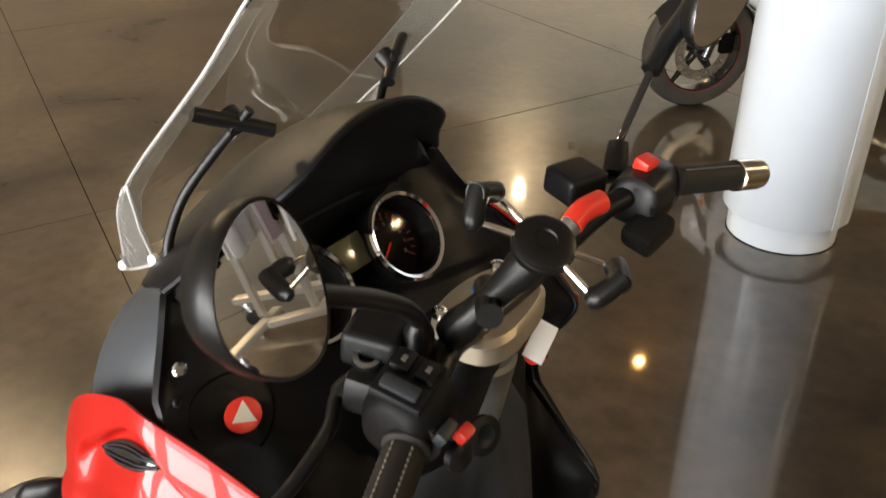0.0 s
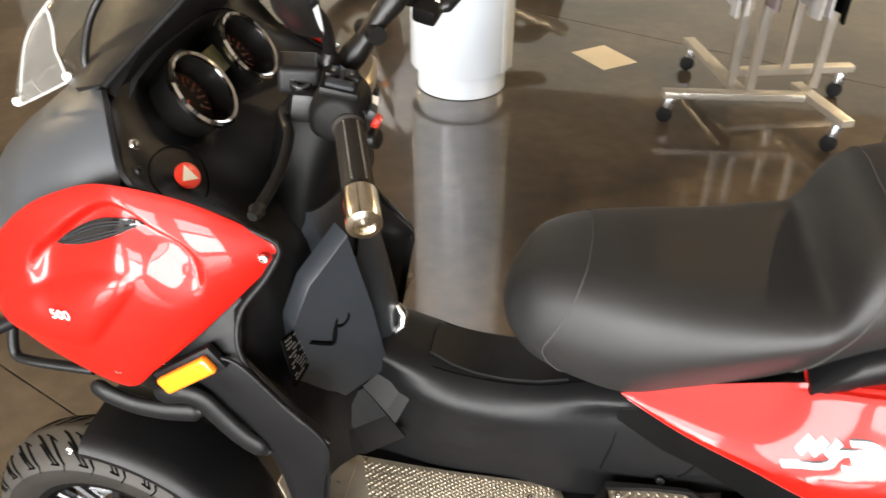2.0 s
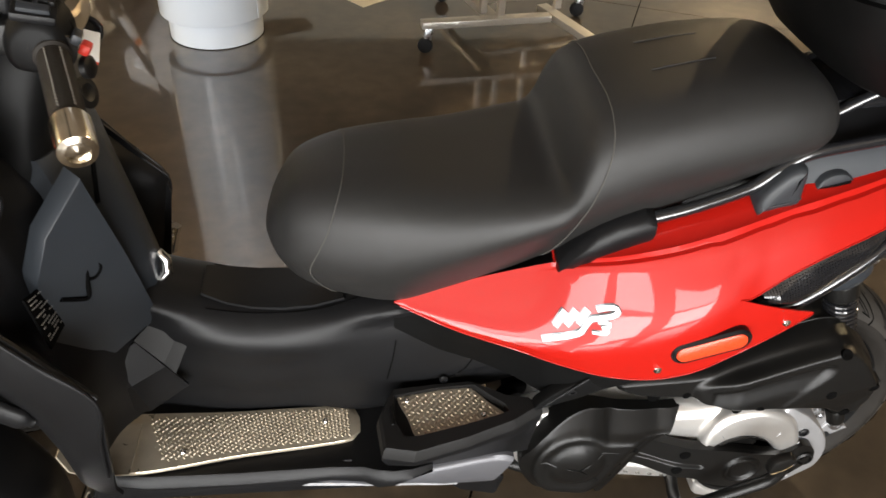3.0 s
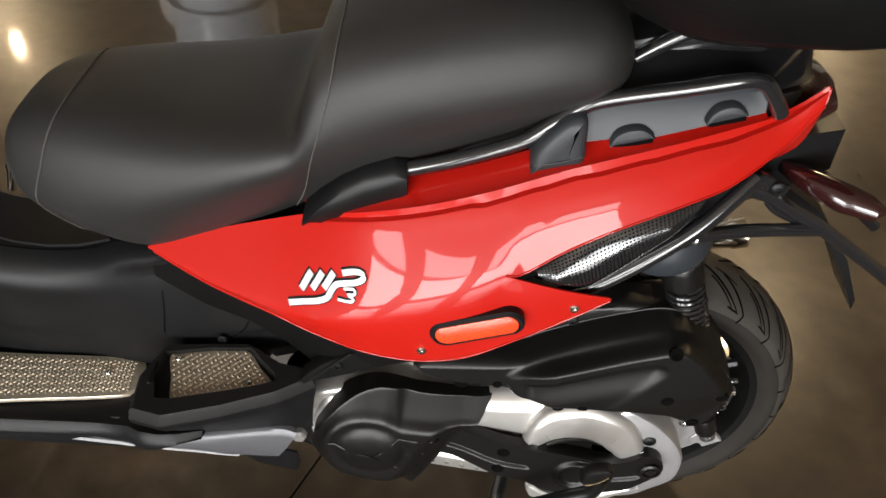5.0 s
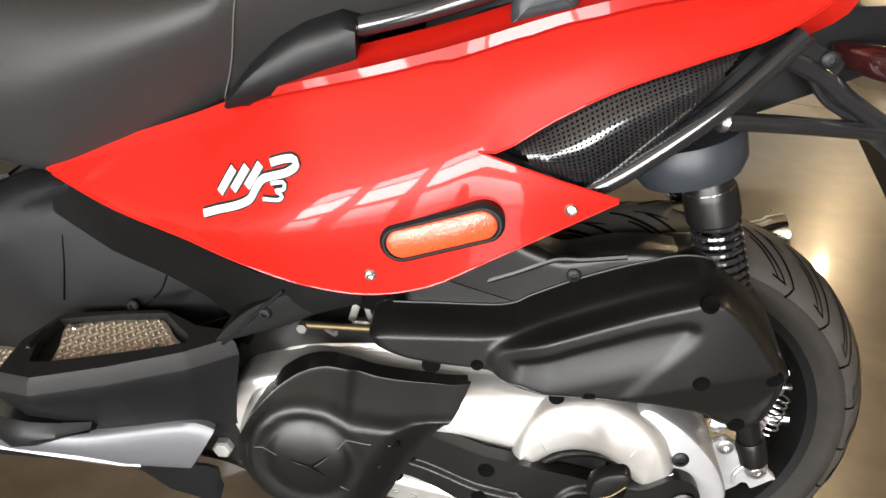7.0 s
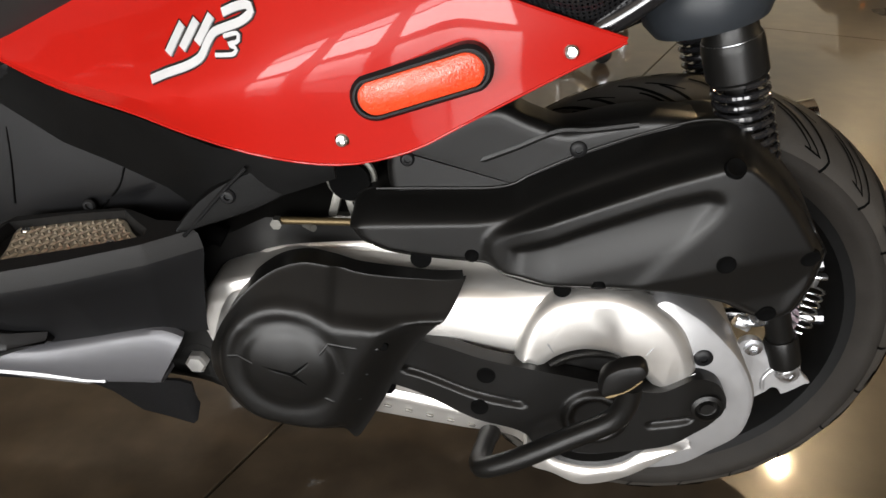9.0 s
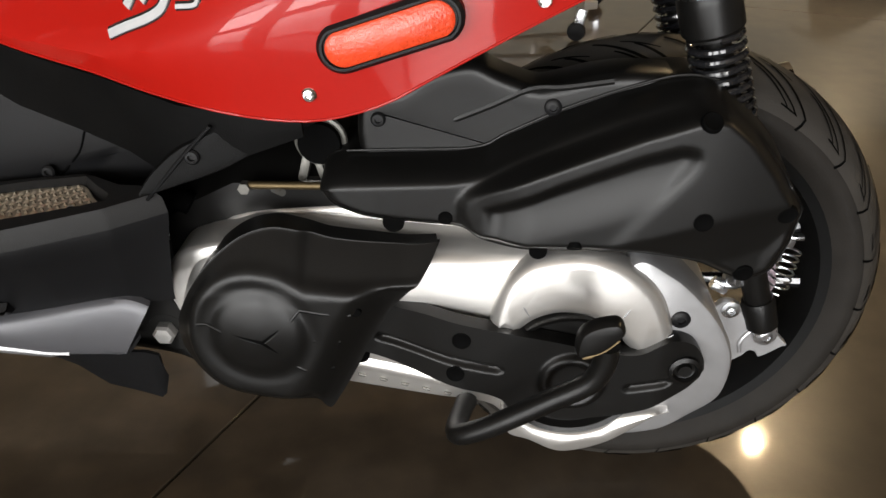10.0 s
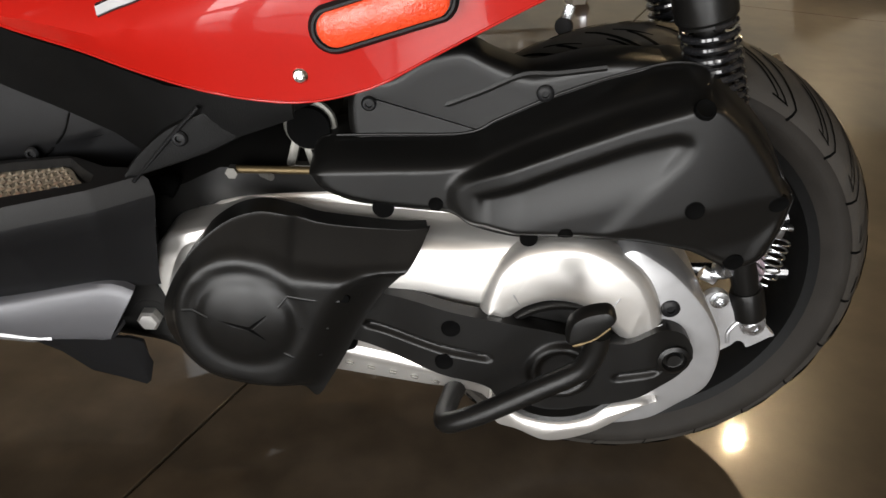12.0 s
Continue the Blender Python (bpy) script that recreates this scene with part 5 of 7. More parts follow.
    # unseen black body, added to keep the column's reflection off the floor
    part("reflection_blocker", tube([(-0.66, 0.13, 0.20), (-0.63, 0.17, 0.185), (-0.53, 0.205, 0.175), (-0.36, 0.205, 0.185), (-0.26, 0.18, 0.20)], [0.025] * 3 + [0.072] * 20 + [0.03], 18, 26), DARK, sc, "dark body added below the footboard to block the column reflection")
    part("silencer", tube([(-0.30, 0.16, 0.20), (-0.15, 0.20, 0.26), (0.03, 0.212, 0.33), (0.17, 0.212, 0.40)], [0.03] * 6 + [0.065] * 24 + [0.05], 20, 30), BLACK, sc)
    part("silencer_tip", lathe([(0.012, 0.0), (0.022, 0.0), (0.024, 0.03), (0.0275, 0.035), (0.0275, 0.060), (0.020, 0.062), (0.019, 0.010), (0.012, 0.0)], (0.190, 0.195, 0.438), (0.9, 0, 0.22), 24, False), BRASS, sc, "warm polished outlet")
    part("inner_mudguard", sheet([[V((0.03 + rr * math.cos(t), y, 0.279 + rr * math.sin(t))) for y in (-0.085, -0.06, 0, 0.06, 0.085) for rr in [0.315 - 0.02 * (abs(y) > 0.07)]] for t in np.linspace(2.45, 3.3, 12)], 0.004, (0, 0, 1)), BLACK, sc)


def build_middle(sc):
    """Tunnel, under-seat body and footboards."""
    S = [(-1.135, .630, .040, .062, .50, .33), (-1.095, .612, .042, .066, .50, .33), (-1.05, .596, .044, .076, .49, .33), (-1.01, .584, .045, .088, .48, .33), (-.95, .568, .045, .095, .46, .33), (-.87, .560, .048, .095, .46, .33), (-.80, .570, .055, .098, .47, .33), (-.74, .595, .070, .102, .48, .34), (-.66, .618, .090, .110, .48, .36),
         (-.55, .655, .095, .118, .50, .40), (-.45, .710, .100, .125, .53, .44), (-.30, .770, .100, .125, .60, .50), (-.15, .835, .095, .115, .70, .58), (.05, .850, .08, .09, .76, .68)]
    rows = [cr([(s[0], s[k], 0) for s in S], 50) for k in range(1, 6)]
    rings = []
    for i in range(50):
        x = rows[0][i].x
        zt, wt, ws, zs, zb = (rows[k][i].y for k in range(5))
        full = .16 * ease((x + .86) / .14)
        half = cr([(0, zb, 0), (-ws * (.70 + full), zb, 0), (-ws * (.76 + full), zb + .012, 0), (-ws * (.80 + full), zb + .06, 0), (-ws * (.86 + full * .8), zs - .04, 0), (-ws * (.91 + full * .5), zs + .01, 0), (-ws * .97, zt - .062, 0), (-ws * .94, zt - .040, 0), (-wt - .026, zt - .018, 0), (-wt, zt - .004, 0), (-wt * .5, zt, 0), (0, zt, 0)], 40)
        rings.append([V((x, p.x, p.y)) for p in half] + [V((x, -p.x, p.y)) for p in reversed(half[1:-1])])
    part("tunnel", loft(rings), BLACK, sc, "matt black centre tunnel", sharp=60)
    for s in (1, -1):
        part("tunnel_seam", tube([V((r[33].x, r[33].y * s, r[33].z + .0004)) for r in rings if -1.01 < r[0].x < -.66], .0011, 6), DARK, sc, "thin dark seam along the tunnel")
    skin = lambda x, z: min((p for r in rings if abs(r[0].x - x) < .03 for p in r[:30]), key=lambda p: (p.x - x) ** 2 * .2 + (p.z - z) ** 2)
    for ends in (((-.687, .530), (-.692, .490), (-.702, .440)), ((-.560, .492), (-.572, .468), (-.603, .437))):
        line = [V((q.x, skin(q.x, q.y).y - .0004, q.y)) for q in cr([(x, z, 0) for x, z in ends], 12)]
        for M in ((lambda b: b), flip):
            part("cover_seam", M(tube(line, .0011, 6)), DARK, sc, "thin dark panel seam")
    lid = [[V((x, y, z + 0.006 - 0.05 * y * y)) for y in np.linspace(-w, w, 9)] for x, w, z in ((-1.000, .036, .584), (-.96, .046, .571), (-.92, .05, .563), (-.87, .052, .560), (-.82, .054, .566), (-.77, .056, .582))]
    part("tunnel_lid", sheet([[q + V((0, 0, -.004)) for q in r] for r in lid], 0.005, (0, 0, 1)), BLACK, sc, "dark filler lid on the tunnel")
    for side in (1, -1):
        M = (lambda b: b) if side == 1 else flip
        # dark cover under the tail panel
        cols = [(-.69, (-.100, .606), (-.104, .585), (-.106, .560)), (-.62, (-.132, .588), (-.126, .562), (-.118, .520)), (-.56, (-.160, .580), (-.145, .545), (-.124, .498)), (-.50, (-.182, .572), (-.168, .535), (-.150, .486)), (-.455, (-.200, .564), (-.188, .520), (-.176, .472)), (-.42, (-.210, .556), (-.206, .525), (-.203, .496)), (-.36, (-.218, .552), (-.216, .530), (-.212, .512)), (-.31, (-.222, .552), (-.220, .542), (-.217, .532))]
        part("side_cover", M(sheet([bow(*[V((c[0], *q)) for q in c[1:]], 8) for c in cols], 0.005, (0, -1, 0))), CASEB, sc, "matt black side cover below the tail panel")
        part("corner_cover", M(pillow([(-.470, .468), (-.455, .492), (-.420, .520), (-.360, .545), (-.325, .546), (-.335, .528), (-.380, .500), (-.430, .480)], [(0, -0.19), (0, -0.2095), (0.0015, -0.2115), (0.004, -0.2118), (0.010, -0.2118)], 60)), CASEB, sc)
        screw((-0.414, -0.2115 * side, 0.509), (0, -side, 0), 0.0075, BLACK, "cover_screw", sc)
        part("corner_trim", M(tube([(-.466, -.206, .462), (-.455, -.210, .474), (-.418, -.214, .514), (-.392, -.216, .540)], 0.0020, 8, 20)), BLACK, sc)
        screw((-0.607, -0.119 * side, 0.448), (0, -side, 0), 0.0075, BLACK, "cover_screw", sc)
        # footboard
        S2 = [(-1.20, -.05, -.195, .338, .330, .300), (-1.10, -.05, -.213, .338, .332, .300), (-.95, -.05, -.215, .338, .333, .302), (-.80, -.05, -.214, .339, .335, .304), (-.745, -.05, -.222, .342, .342, .306), (-.722, -.06, -.236, .350, .350, .308), (-.695, -.08, -.240, .350, .350, .316), (-.665, -.10, -.236, .348, .348, .326), (-.63, -.12, -.224, .344, .344, .332)]
        rings = [[V((x, y, z)) for y, z in ((yi, zb), (yo + .012, zb), (yo + .002, zb + .008), (yo, (zb + zo) / 2), (yo + .003, zo - .006), (yo + .010, zo + .002), (yo + .020, zo), ((yo + yi) / 2, (zi + zo) / 2), (yi, zi))] for x, yi, yo, zi, zo, zb in S2]
        board = part("footboard", M(loft(rings)), BLACK, sc, "matt black plastic footboard", sharp=30)
        # raised step: a broad top flange round the well, a chamfer, then a side that leans in below
        plan = [(-.715, -.246), (-.665, -.262), (-.58, -.247), (-.500, -.225), (-.452, -.200), (-.468, -.180), (-.505, -.168), (-.548, -.135), (-.62, -.130), (-.705, -.135), (-.722, -.18)]
        well = [(-.680, -.226), (-.655, -.228), (-.58, -.218), (-.53, -.209), (-.508, -.203), (-.512, -.188), (-.534, -.165), (-.564, -.130), (-.62, -.126), (-.692, -.124), (-.695, -.18)]
        rise = lambda x: .14 * (x + .58)
        shrink = lambda pl, k: [(x + (-.585 - x) * k, y + (-.19 - y) * k) for x, y in pl]
        tuck = lambda y, k: y if y > -.19 else -.19 + (y + .19) * k
        mod = [[V((x, tuck(y, k), z + rise(x) * up)) for x, y in pl] for pl, z, up, k in ((shrink(plan, .10), .328, .8, .15), (shrink(plan, .10), .338, .8, .25), (shrink(plan, .06), .378, 1, .60), (shrink(plan, .03), .402, 1, .86), (shrink(plan, .0), .420, 1, 1), (shrink(plan, -.005), .428, 1, 1), (shrink(plan, .02), .444, 1, 1), (shrink(plan, .055), .449, 1, 1), (well, .449, 1, 1), (shrink(well, .03), .436, 1, 1))]
        mod = [[a.lerp(b, f) for a, b in zip(r, r[1:] + r[:1]) for f in (0, .06, .5, .94)] for r in mod]
        step = part("peg_step", M(loft(mod[:6])), BLACK, sc, "raised black step with a pointed rear end", sharp=32)
        part("step_rim", M(loft(mod[5:])), STEP, step, "dark grey rim round the step", sharp=28)
        for k in range(2):
            part("step_notch", M(block((.012, .040, .006), (-.708 + .010 * k, -.180, .414 + .016 * k), (0, -60, 0), .002)), SATIN, sc)
        # lower sill in silver
        rail = [[V((xt, -.196, zt + .004)), V((xt, -.207, zt)), V(((xt + xb) / 2, -.211, (zt + zb) / 2)), V((xb, -.207, zb)), V((xb, -.196, zb - .005)), V((xb, -.17, zb - .006))] for xt, zt, xb, zb in ((-1.16, .312, -1.16, .285), (-1.0, .315, -1.0, .286), (-.86, .318, -.86, .287), (-.765, .336, -.765, .288), (-.738, .328, -.738, .287), (-.71, .316, -.71, .286), (-.663, .315, -.663, .284), (-.61, .325, -.61, .277), (-.56, .337, -.57, .279), (-.515, .345, -.535, .279), (-.500, .342, -.526, .279), (-.490, .337, -.523, .280))]
        rail = [[V((p.x, p.y + .012 * ease((-.74 - p.x) / .08), p.z)) for p in r] for r in rail]
        part("sill", M(sheet([cr(c, 60) for c in zip(*[cr(r, 16) for r in rail])], 0.005, (0, -1, 0))), SILL, sc, "satin silver-grey sill under the footboard")
        edge = [[V((x, -.2075, z + .004)), V((x, -.2085, z - .002)), V((x, -.200, z - h)), V((x, -.17, z - h))] for x, z, h in ((-1.15, .284, .006), (-.9, .286, .006), (-.76, .288, .007), (-.70, .285, .010), (-.655, .283, .013), (-.610, .279, .012), (-.585, .279, .004))]
        edge = [[V((p.x, p.y + .012 * ease((-.74 - p.x) / .08), p.z)) for p in r] for r in edge]
        part("sill_edge", M(sheet(edge, 0.003, (0, -1, -0.4))), SILVER, sc, "bright silver sill edge")
        flap = [[V((x, y, z)) for y, z in ((-.188, zt), (-.182, (zt + zb) / 2), (-.174, zb))] for x, zt, zb in ((-.625, .268, .248), (-.600, .268, .236), (-.570, .268, .211), (-.540, .268, .203), (-.512, .268, .194), (-.506, .266, .200), (-.499, .264, .226))]
        part("splash_flap", M(sheet([cr(r, 6) for r in flap], 0.004, (0, -1, 0))), BLACK, sc)
        part("cross_tube", M(tube([(-.60, -.12, .245), (-.50, -.135, .243), (-.44, -.150, .232), (-.36, -.150, .222)], 0.0125, 12, 14)), SATIN, sc)
        part("engine_mount", M(pillow([(-.545, .300), (-.540, .262), (-.500, .246), (-.455, .252), (-.452, .275), (-.474, .292), (-.490, .320), (-.53, .325)], [(0, -.09), (0, -.150), (.003, -.154)], 50)), SATIN, sc)
        bolt = part("mount_bolt", M(lathe([(0, .154), (.0128, .154), (.0128, .164), (.010, .167), (0, .167)], (-.500, 0, .2735), (0, -1, 0), 6)), ALU, sc, "bright hexagon mounting bolt")
        part("washer", M(lathe([(0, .150), (.022, .150), (.021, .1545), (0, .1545)], (-.500, 0, .2735), (0, -1, 0), 24)), SATIN, bolt)
        part("bolt_shroud", M(tube([V((-.478, -.11, .350)) + V((.034 * math.cos(t), 0, .062 * math.sin(t))) for t in np.linspace(1.2, 4.6, 20)], 0.012, 10)), DARK, sc)
        part("floor_pan", M(block((.62, .20, .05), (-.89, -.10, .292), (0, 0, 0), .01)), BLACK, sc)
        # tread plates with rows of small studs
        q1 = [V((-1.205, -.080, .3415)), V((-.752, -.080, .3425)), V((-.748, -.150, .3425)), V((-1.150, -.200, .3400))]
        q2 = [V((-.688, -.128, .4215)), V((-.566, -.132, .4385)), V((-.508, -.208, .4465)), V((-.655, -.232, .4260))]
        for quad, nx, ny, rr, s0 in ((q1, 50, 10, .0031, .20), (q2, 17, 9, .0034, .04)):
            nrm = (quad[1] - quad[0]).cross(quad[3] - quad[0]).normalized()
            nrm = nrm if nrm.z > 0 else -nrm
            ring = cr([quad[0].lerp(quad[1], .03), quad[0].lerp(quad[1], .5), quad[0].lerp(quad[1], .97), quad[1].lerp(quad[2], .5), quad[2].lerp(quad[3], .03), quad[2].lerp(quad[3], .5), quad[2].lerp(quad[3], .97), quad[3].lerp(quad[0], .5)], 40, True)
            tp = part("tread_plate", M(loft([[p - nrm * .004 for p in ring], [p + nrm * .001 for p in ring], [p.lerp(sum(ring, V()) / 40, .012) + nrm * .002 for p in ring]])), PLATE, sc, "champagne metal tread plate with raised studs")
            studs = bmesh.new()
            for i in range(nx):
                u = s0 + (.95 - s0) * i / (nx - 1)
                for j in range(ny):
                    v = .08 + .84 * (j + .5 * (i % 2)) / ny
                    c = quad[0].lerp(quad[1], u).lerp(quad[3].lerp(quad[2], u), v) + nrm * .002
                    a = [studs.verts.new(c + V((math.cos(t), math.sin(t), 0)) * rr * (1.5 if k % 2 == 0 else .75)) for k, t in enumerate(np.linspace(0, 2 * math.pi, 4, endpoint=False) + (0.8 if (i + j) % 2 else 2.3))]
                    top = studs.verts.new(c + nrm * .0023)
                    for k in range(4):
                        studs.faces.new((a[k], a[(k + 1) % 4], top))
            bmesh.ops.recalc_face_normals(studs, faces=studs.faces)
            ob = part("studs", M(studs), PLATE, tp)
            ob["kind"] = "stuff"
            for u, v in ((.28, .78), (.86, .42)) if quad is q1 else ((.10, .16), (.80, .80)):
                c = quad[0].lerp(quad[1], u).lerp(quad[3].lerp(quad[2], u), v) + nrm * .002
                screw((c.x, c.y * side, c.z), (0, 0, 1), .0055, CHROME, "plate_screw", tp)
        apron = [[V((x, y, z)) for y in np.linspace(-.10, -.205, 5)] for x, z in ((-1.125, .347), (-1.19, .348), (-1.215, .362), (-1.225, .40))]
        part("plate_apron", M(sheet(apron, 0.003, (0.3, 0, 1))), PLATE, sc, "bright plate at the front of the footboard")
        part("highway_peg", M(join(tube([(-1.19, -.205, .315), (-1.19, -.245, .318)], .012, 12), tube([(-1.215, -.25, .318), (-1.165, -.25, .318)], .015, 16))), CHROME, sc, "chrome peg clamp")


def edge_spots(cols, z):
    for (za, *a), (zb, *b) in zip(cols, cols[1:]):
        if z >= zb:
            f = (za - z) / (za - zb)
            return [p + (q - p) * f for p, q in zip(a, b)]
    return list(cols[-1][1:])


def build_front(sc):
    # inner leg shield and dash: z, edge x, edge y, recess x, centre x
    L = [(1.100, -1.352, -.214, -1.372, -1.425), (1.060, -1.340, -.236, -1.350, -1.405), (1.020, -1.325, -.262, -1.325, -1.365), (1.000, -1.305, -.272, -1.306, -1.340), (.970, -1.225, -.258, -1.272, -1.300), (.940, -1.170, -.248, -1.238, -1.262), (.920, -1.147, -.246, -1.216, -1.236),
         (.880, -1.165, -.256, -1.198, -1.190), (.830, -1.200, -.276, -1.192, -1.150), (.770, -1.200, -.292, -1.190, -1.125), (.700, -1.150, -.297, -1.180, -1.110), (.635, -1.090, -.298, -1.170, -1.100), (.560, -1.105, -.292, -1.160, -1.095), (.470, -1.125, -.270, -1.160, -1.090), (.36, -1.150, -.225, -1.165, -1.09)]
    rows = []
    for z in np.linspace(1.10, .36, 56):
        ex, ey, rx, cx = edge_spots(L, z)
        half = cr([(ex, ey, z), (ex - .012, ey + .018, z), (rx, ey * .78, z), (rx + .2 * (cx - rx), ey * .55, z), (rx + .75 * (cx - rx), ey * .30, z), (cx, 0, z)], 20)
        slim = 1 - 0.20 * ease((1.0 - z) / 0.30)
        rows.append(half + [V((p.x, -p.y * slim, p.z)) for p in reversed(half[:-1])])
    part("leg_shield", sheet(rows, 0.006, (1, 0, 0.3)), BLACK, sc, "matt black inner leg shield and dash", sharp=60)
    for side in (1, -1):
        M = (lambda b: b) if side == 1 else flip
        part("shield_edge", M(tube([(e[1], e[2] * (1 if side == 1 else 1 - 0.20 * ease((1.0 - e[0]) / 0.30)), e[0]) for e in L[3:12]], 0.0040, 10, 50)), BLACK, sc)
        # outer flank behind the front wheel
        fl = [[V((x, y, z)) for x, y, z in r] for r in (
            ((-1.370, -.245, .765), (-1.275, -.265, .830), (-1.207, -.248, .880)), ((-1.345, -.264, .728), (-1.264, -.284, .786), (-1.200, -.268, .846)),
            ((-1.330, -.262, .690), (-1.250, -.290, .745), (-1.200, -.293, .772)), ((-1.290, -.262, .655), (-1.220, -.292, .700), (-1.150, -.299, .712)), ((-1.250, -.258, .615), (-1.190, -.292, .640), (-1.100, -.301, .645)),
            ((-1.215, -.250, .560), (-1.175, -.286, .575), (-1.090, -.300, .600)), ((-1.195, -.245, .480), (-1.165, -.278, .490), (-1.105, -.290, .500)), ((-1.190, -.235, .400), (-1.165, -.262, .400), (-1.120, -.272, .400)), ((-1.185, -.21, .34), (-1.165, -.23, .335), (-1.13, -.235, .335)))]
        thin = 1 if side == 1 else 0.80
        part("flank", M(sheet([cr([V((p.x, p.y * thin, p.z)) for p in r], 10) for r in fl], 0.006, (0, -1, 0))), BLACK, sc, "matt black flank beside the front wheel")
        part("flank_trim", M(tube([(x, y * thin, z) for x, y, z in ((-1.255, -.294, .765), (-1.205, -.302, .768), (-1.150, -.303, .705), (-1.092, -.303, .632), (-1.105, -.297, .545), (-1.118, -.285, .45))], 0.0028, 8, 40)), BLACK, sc)
        # red front panel
        hi = cr([(-1.606, -.222, .760), (-1.592, -.236, .815), (-1.545, -.252, .890), (-1.465, -.266, .960), (-1.380, -.272, 1.000), (-1.325, -.279, 1.009), (-1.250, -.268, .990), (-1.185, -.253, .953), (-1.147, -.247, .922)], 70)
        lo = cr([(-1.604, -.222, .752), (-1.555, -.258, .735), (-1.480, -.282, .712), (-1.379, -.296, .687), (-1.325, -.298, .732), (-1.260, -.289, .792), (-1.195, -.268, .858), (-1.160, -.252, .895), (-1.148, -.247, .916)], 70)
        rows = []
        # an arched band stands proud of the lower face; a shallow dish lies below its rear end
        face = [(.30, .70), (.36, .765), (.40, .820), (.45, .835), (.565, .890), (.635, .912), (.68, .87), (.71, .805), (.768, .70), (.793, .57), (.797, .42), (.785, .28), (.75, .12), (.60, .05), (.30, .05), (.10, .30)]
        wide = lambda pl: [(a * .52, b * .26) for a, b in ((q.x, q.y) for q in cr([(a, b, 0) for a, b in pl], 60, True))]
        face = wide(face)
        NU, NV = 170, 110
        hi, lo = cr(hi, NU), cr(lo, NU)
        if side == 1:
            out = np.zeros((NU, NV))
            for i in range(NU):
                for k in range(NV):
                    u, v = i / (NU - 1), k / (NV - 1)
                    belly = 0.032 * math.sin(math.pi * min(u * 1.02, 1)) ** 0.7 * math.sin(math.pi * v) ** 0.8
                    vc, hv = 0.42 + 0.16 * u, 0.19 - 0.12 * max(u - 0.2, 0)
                    lobe = ((v - vc) / hv) ** 2 + (max(u - 0.40, 0) / 0.24) ** 2
                    swell = 0.013 * max(1 - lobe, 0) ** 0.55 * ease((u - 0.04) / 0.2)
                    d = inside(face, u * .52, v * .26)
                    drop = 0.020 * ease((d + 0.002) / 0.008) * math.exp(-(max(d - 0.010, 0) / 0.045) ** 2) * ease((v - 0.22) / 0.38) * ease((u - 0.33) / 0.10)
                    dip = 0.002 * math.exp(-((u - 0.69) / 0.055) ** 2 - ((v - 0.53) / 0.12) ** 2)
                    out[i, k] = -belly - swell + drop + dip
            for _ in range(3):
                pad = np.pad(out, 1, mode="edge")
                even = sum(pad[a:a + NU, b:b + NV] for a in range(3) for b in range(3)) / 9
                even[:, 0], even[:, -1], even[0], even[-1] = out[:, 0], out[:, -1], out[0], out[-1]
                out = even
        for i, (a, b) in enumerate(zip(lo, hi)):
            rows.append([a.lerp(b, k / (NV - 1)) + V((0, float(out[i, k]), 0)) for k in range(NV)])
        red = part("front_panel", M(sheet(rows, 0.004, (0, -1, 0))), RED, sc, "glossy red front side panel with an air vent", sharp=30)

        def on_red(u, v, out=0.001):
            i, k = min(max(u, 0), 1) * (NU - 1), min(max(v, 0), 1) * (NV - 1)
            a, b = int(min(i, NU - 2)), int(min(k, NV - 2))
            p = rows[a][b].lerp(rows[a + 1][b], i - a).lerp(rows[a][b + 1].lerp(rows[a + 1][b + 1], i - a), k - b)
            return p + V((0, -out, 0))
        vent = []
        for f in np.linspace(0, 1, 20):
            h = math.sin(math.pi * f) ** 0.75
            vent.append([on_red(0.45 + 0.25 * f, 0.800 + 0.030 * h - w * 0.085 * h, 0.0035) for w in np.linspace(0, 1, 7)])
        for w in (0.2, 0.4, 0.6, 0.8):
            part("vent_rib", M(tube([r[round(w * 6)] + V((0, -0.002, 0)) for r in vent[2:-2]], 0.0009, 6)), GREY, red)
        part("vent", M(sheet(vent, 0.003, (0, -1, 0))), GLOSS, red, "black meshed air vent")
        for p in ((-1.162, -.262, .914), (-1.378, -.3045, .727), (-1.585, -.245, .775)):
            screw((p[0], p[1] * side, p[2]), (0.1, -side, 0.1), 0.0065, parent=red)
        if side == 1:
            cu = bpy.data.curves.new("size_mark", "FONT")
            cu.body, cu.size, cu.extrude = "500", 0.021, 0.0006
            tmp = new("size_mark_text", cu)
            bpy.context.view_layer.update()
            me = tmp.to_mesh()
            bmt = bmesh.new()
            bmt.from_mesh(me)
            bpy.data.objects.remove(tmp)
            o = on_red(0.400, 0.520, 0.004)
            d = (on_red(0.493, 0.458, 0.004) - o).normalized()
            up = V((0.1, 0, 1))
            nz = d.cross(up).normalized()
            upv = nz.cross(d)
            m = Matrix((( d.x, upv.x, nz.x, o.x), (d.y, upv.y, nz.y, o.y), (d.z, upv.z, nz.z, o.z), (0, 0, 0, 1)))
            part("size_mark", moved(bmt, m), WHITE, red, "raised white engine size mark")
        # amber reflector
        a, b = V((-1.318, -.303, .708)), V((-1.232, -.307, .772))
        ax = (b - a).normalized()
        m = Matrix.Translation((a + b) / 2) @ ax.to_track_quat("X", "Z").to_matrix().to_4x4()
        part("reflector_mount", M(moved(block((0.118, 0.014, 0.040), (0, 0.008, 0), bevel=0.005), m)), BLACK, sc)
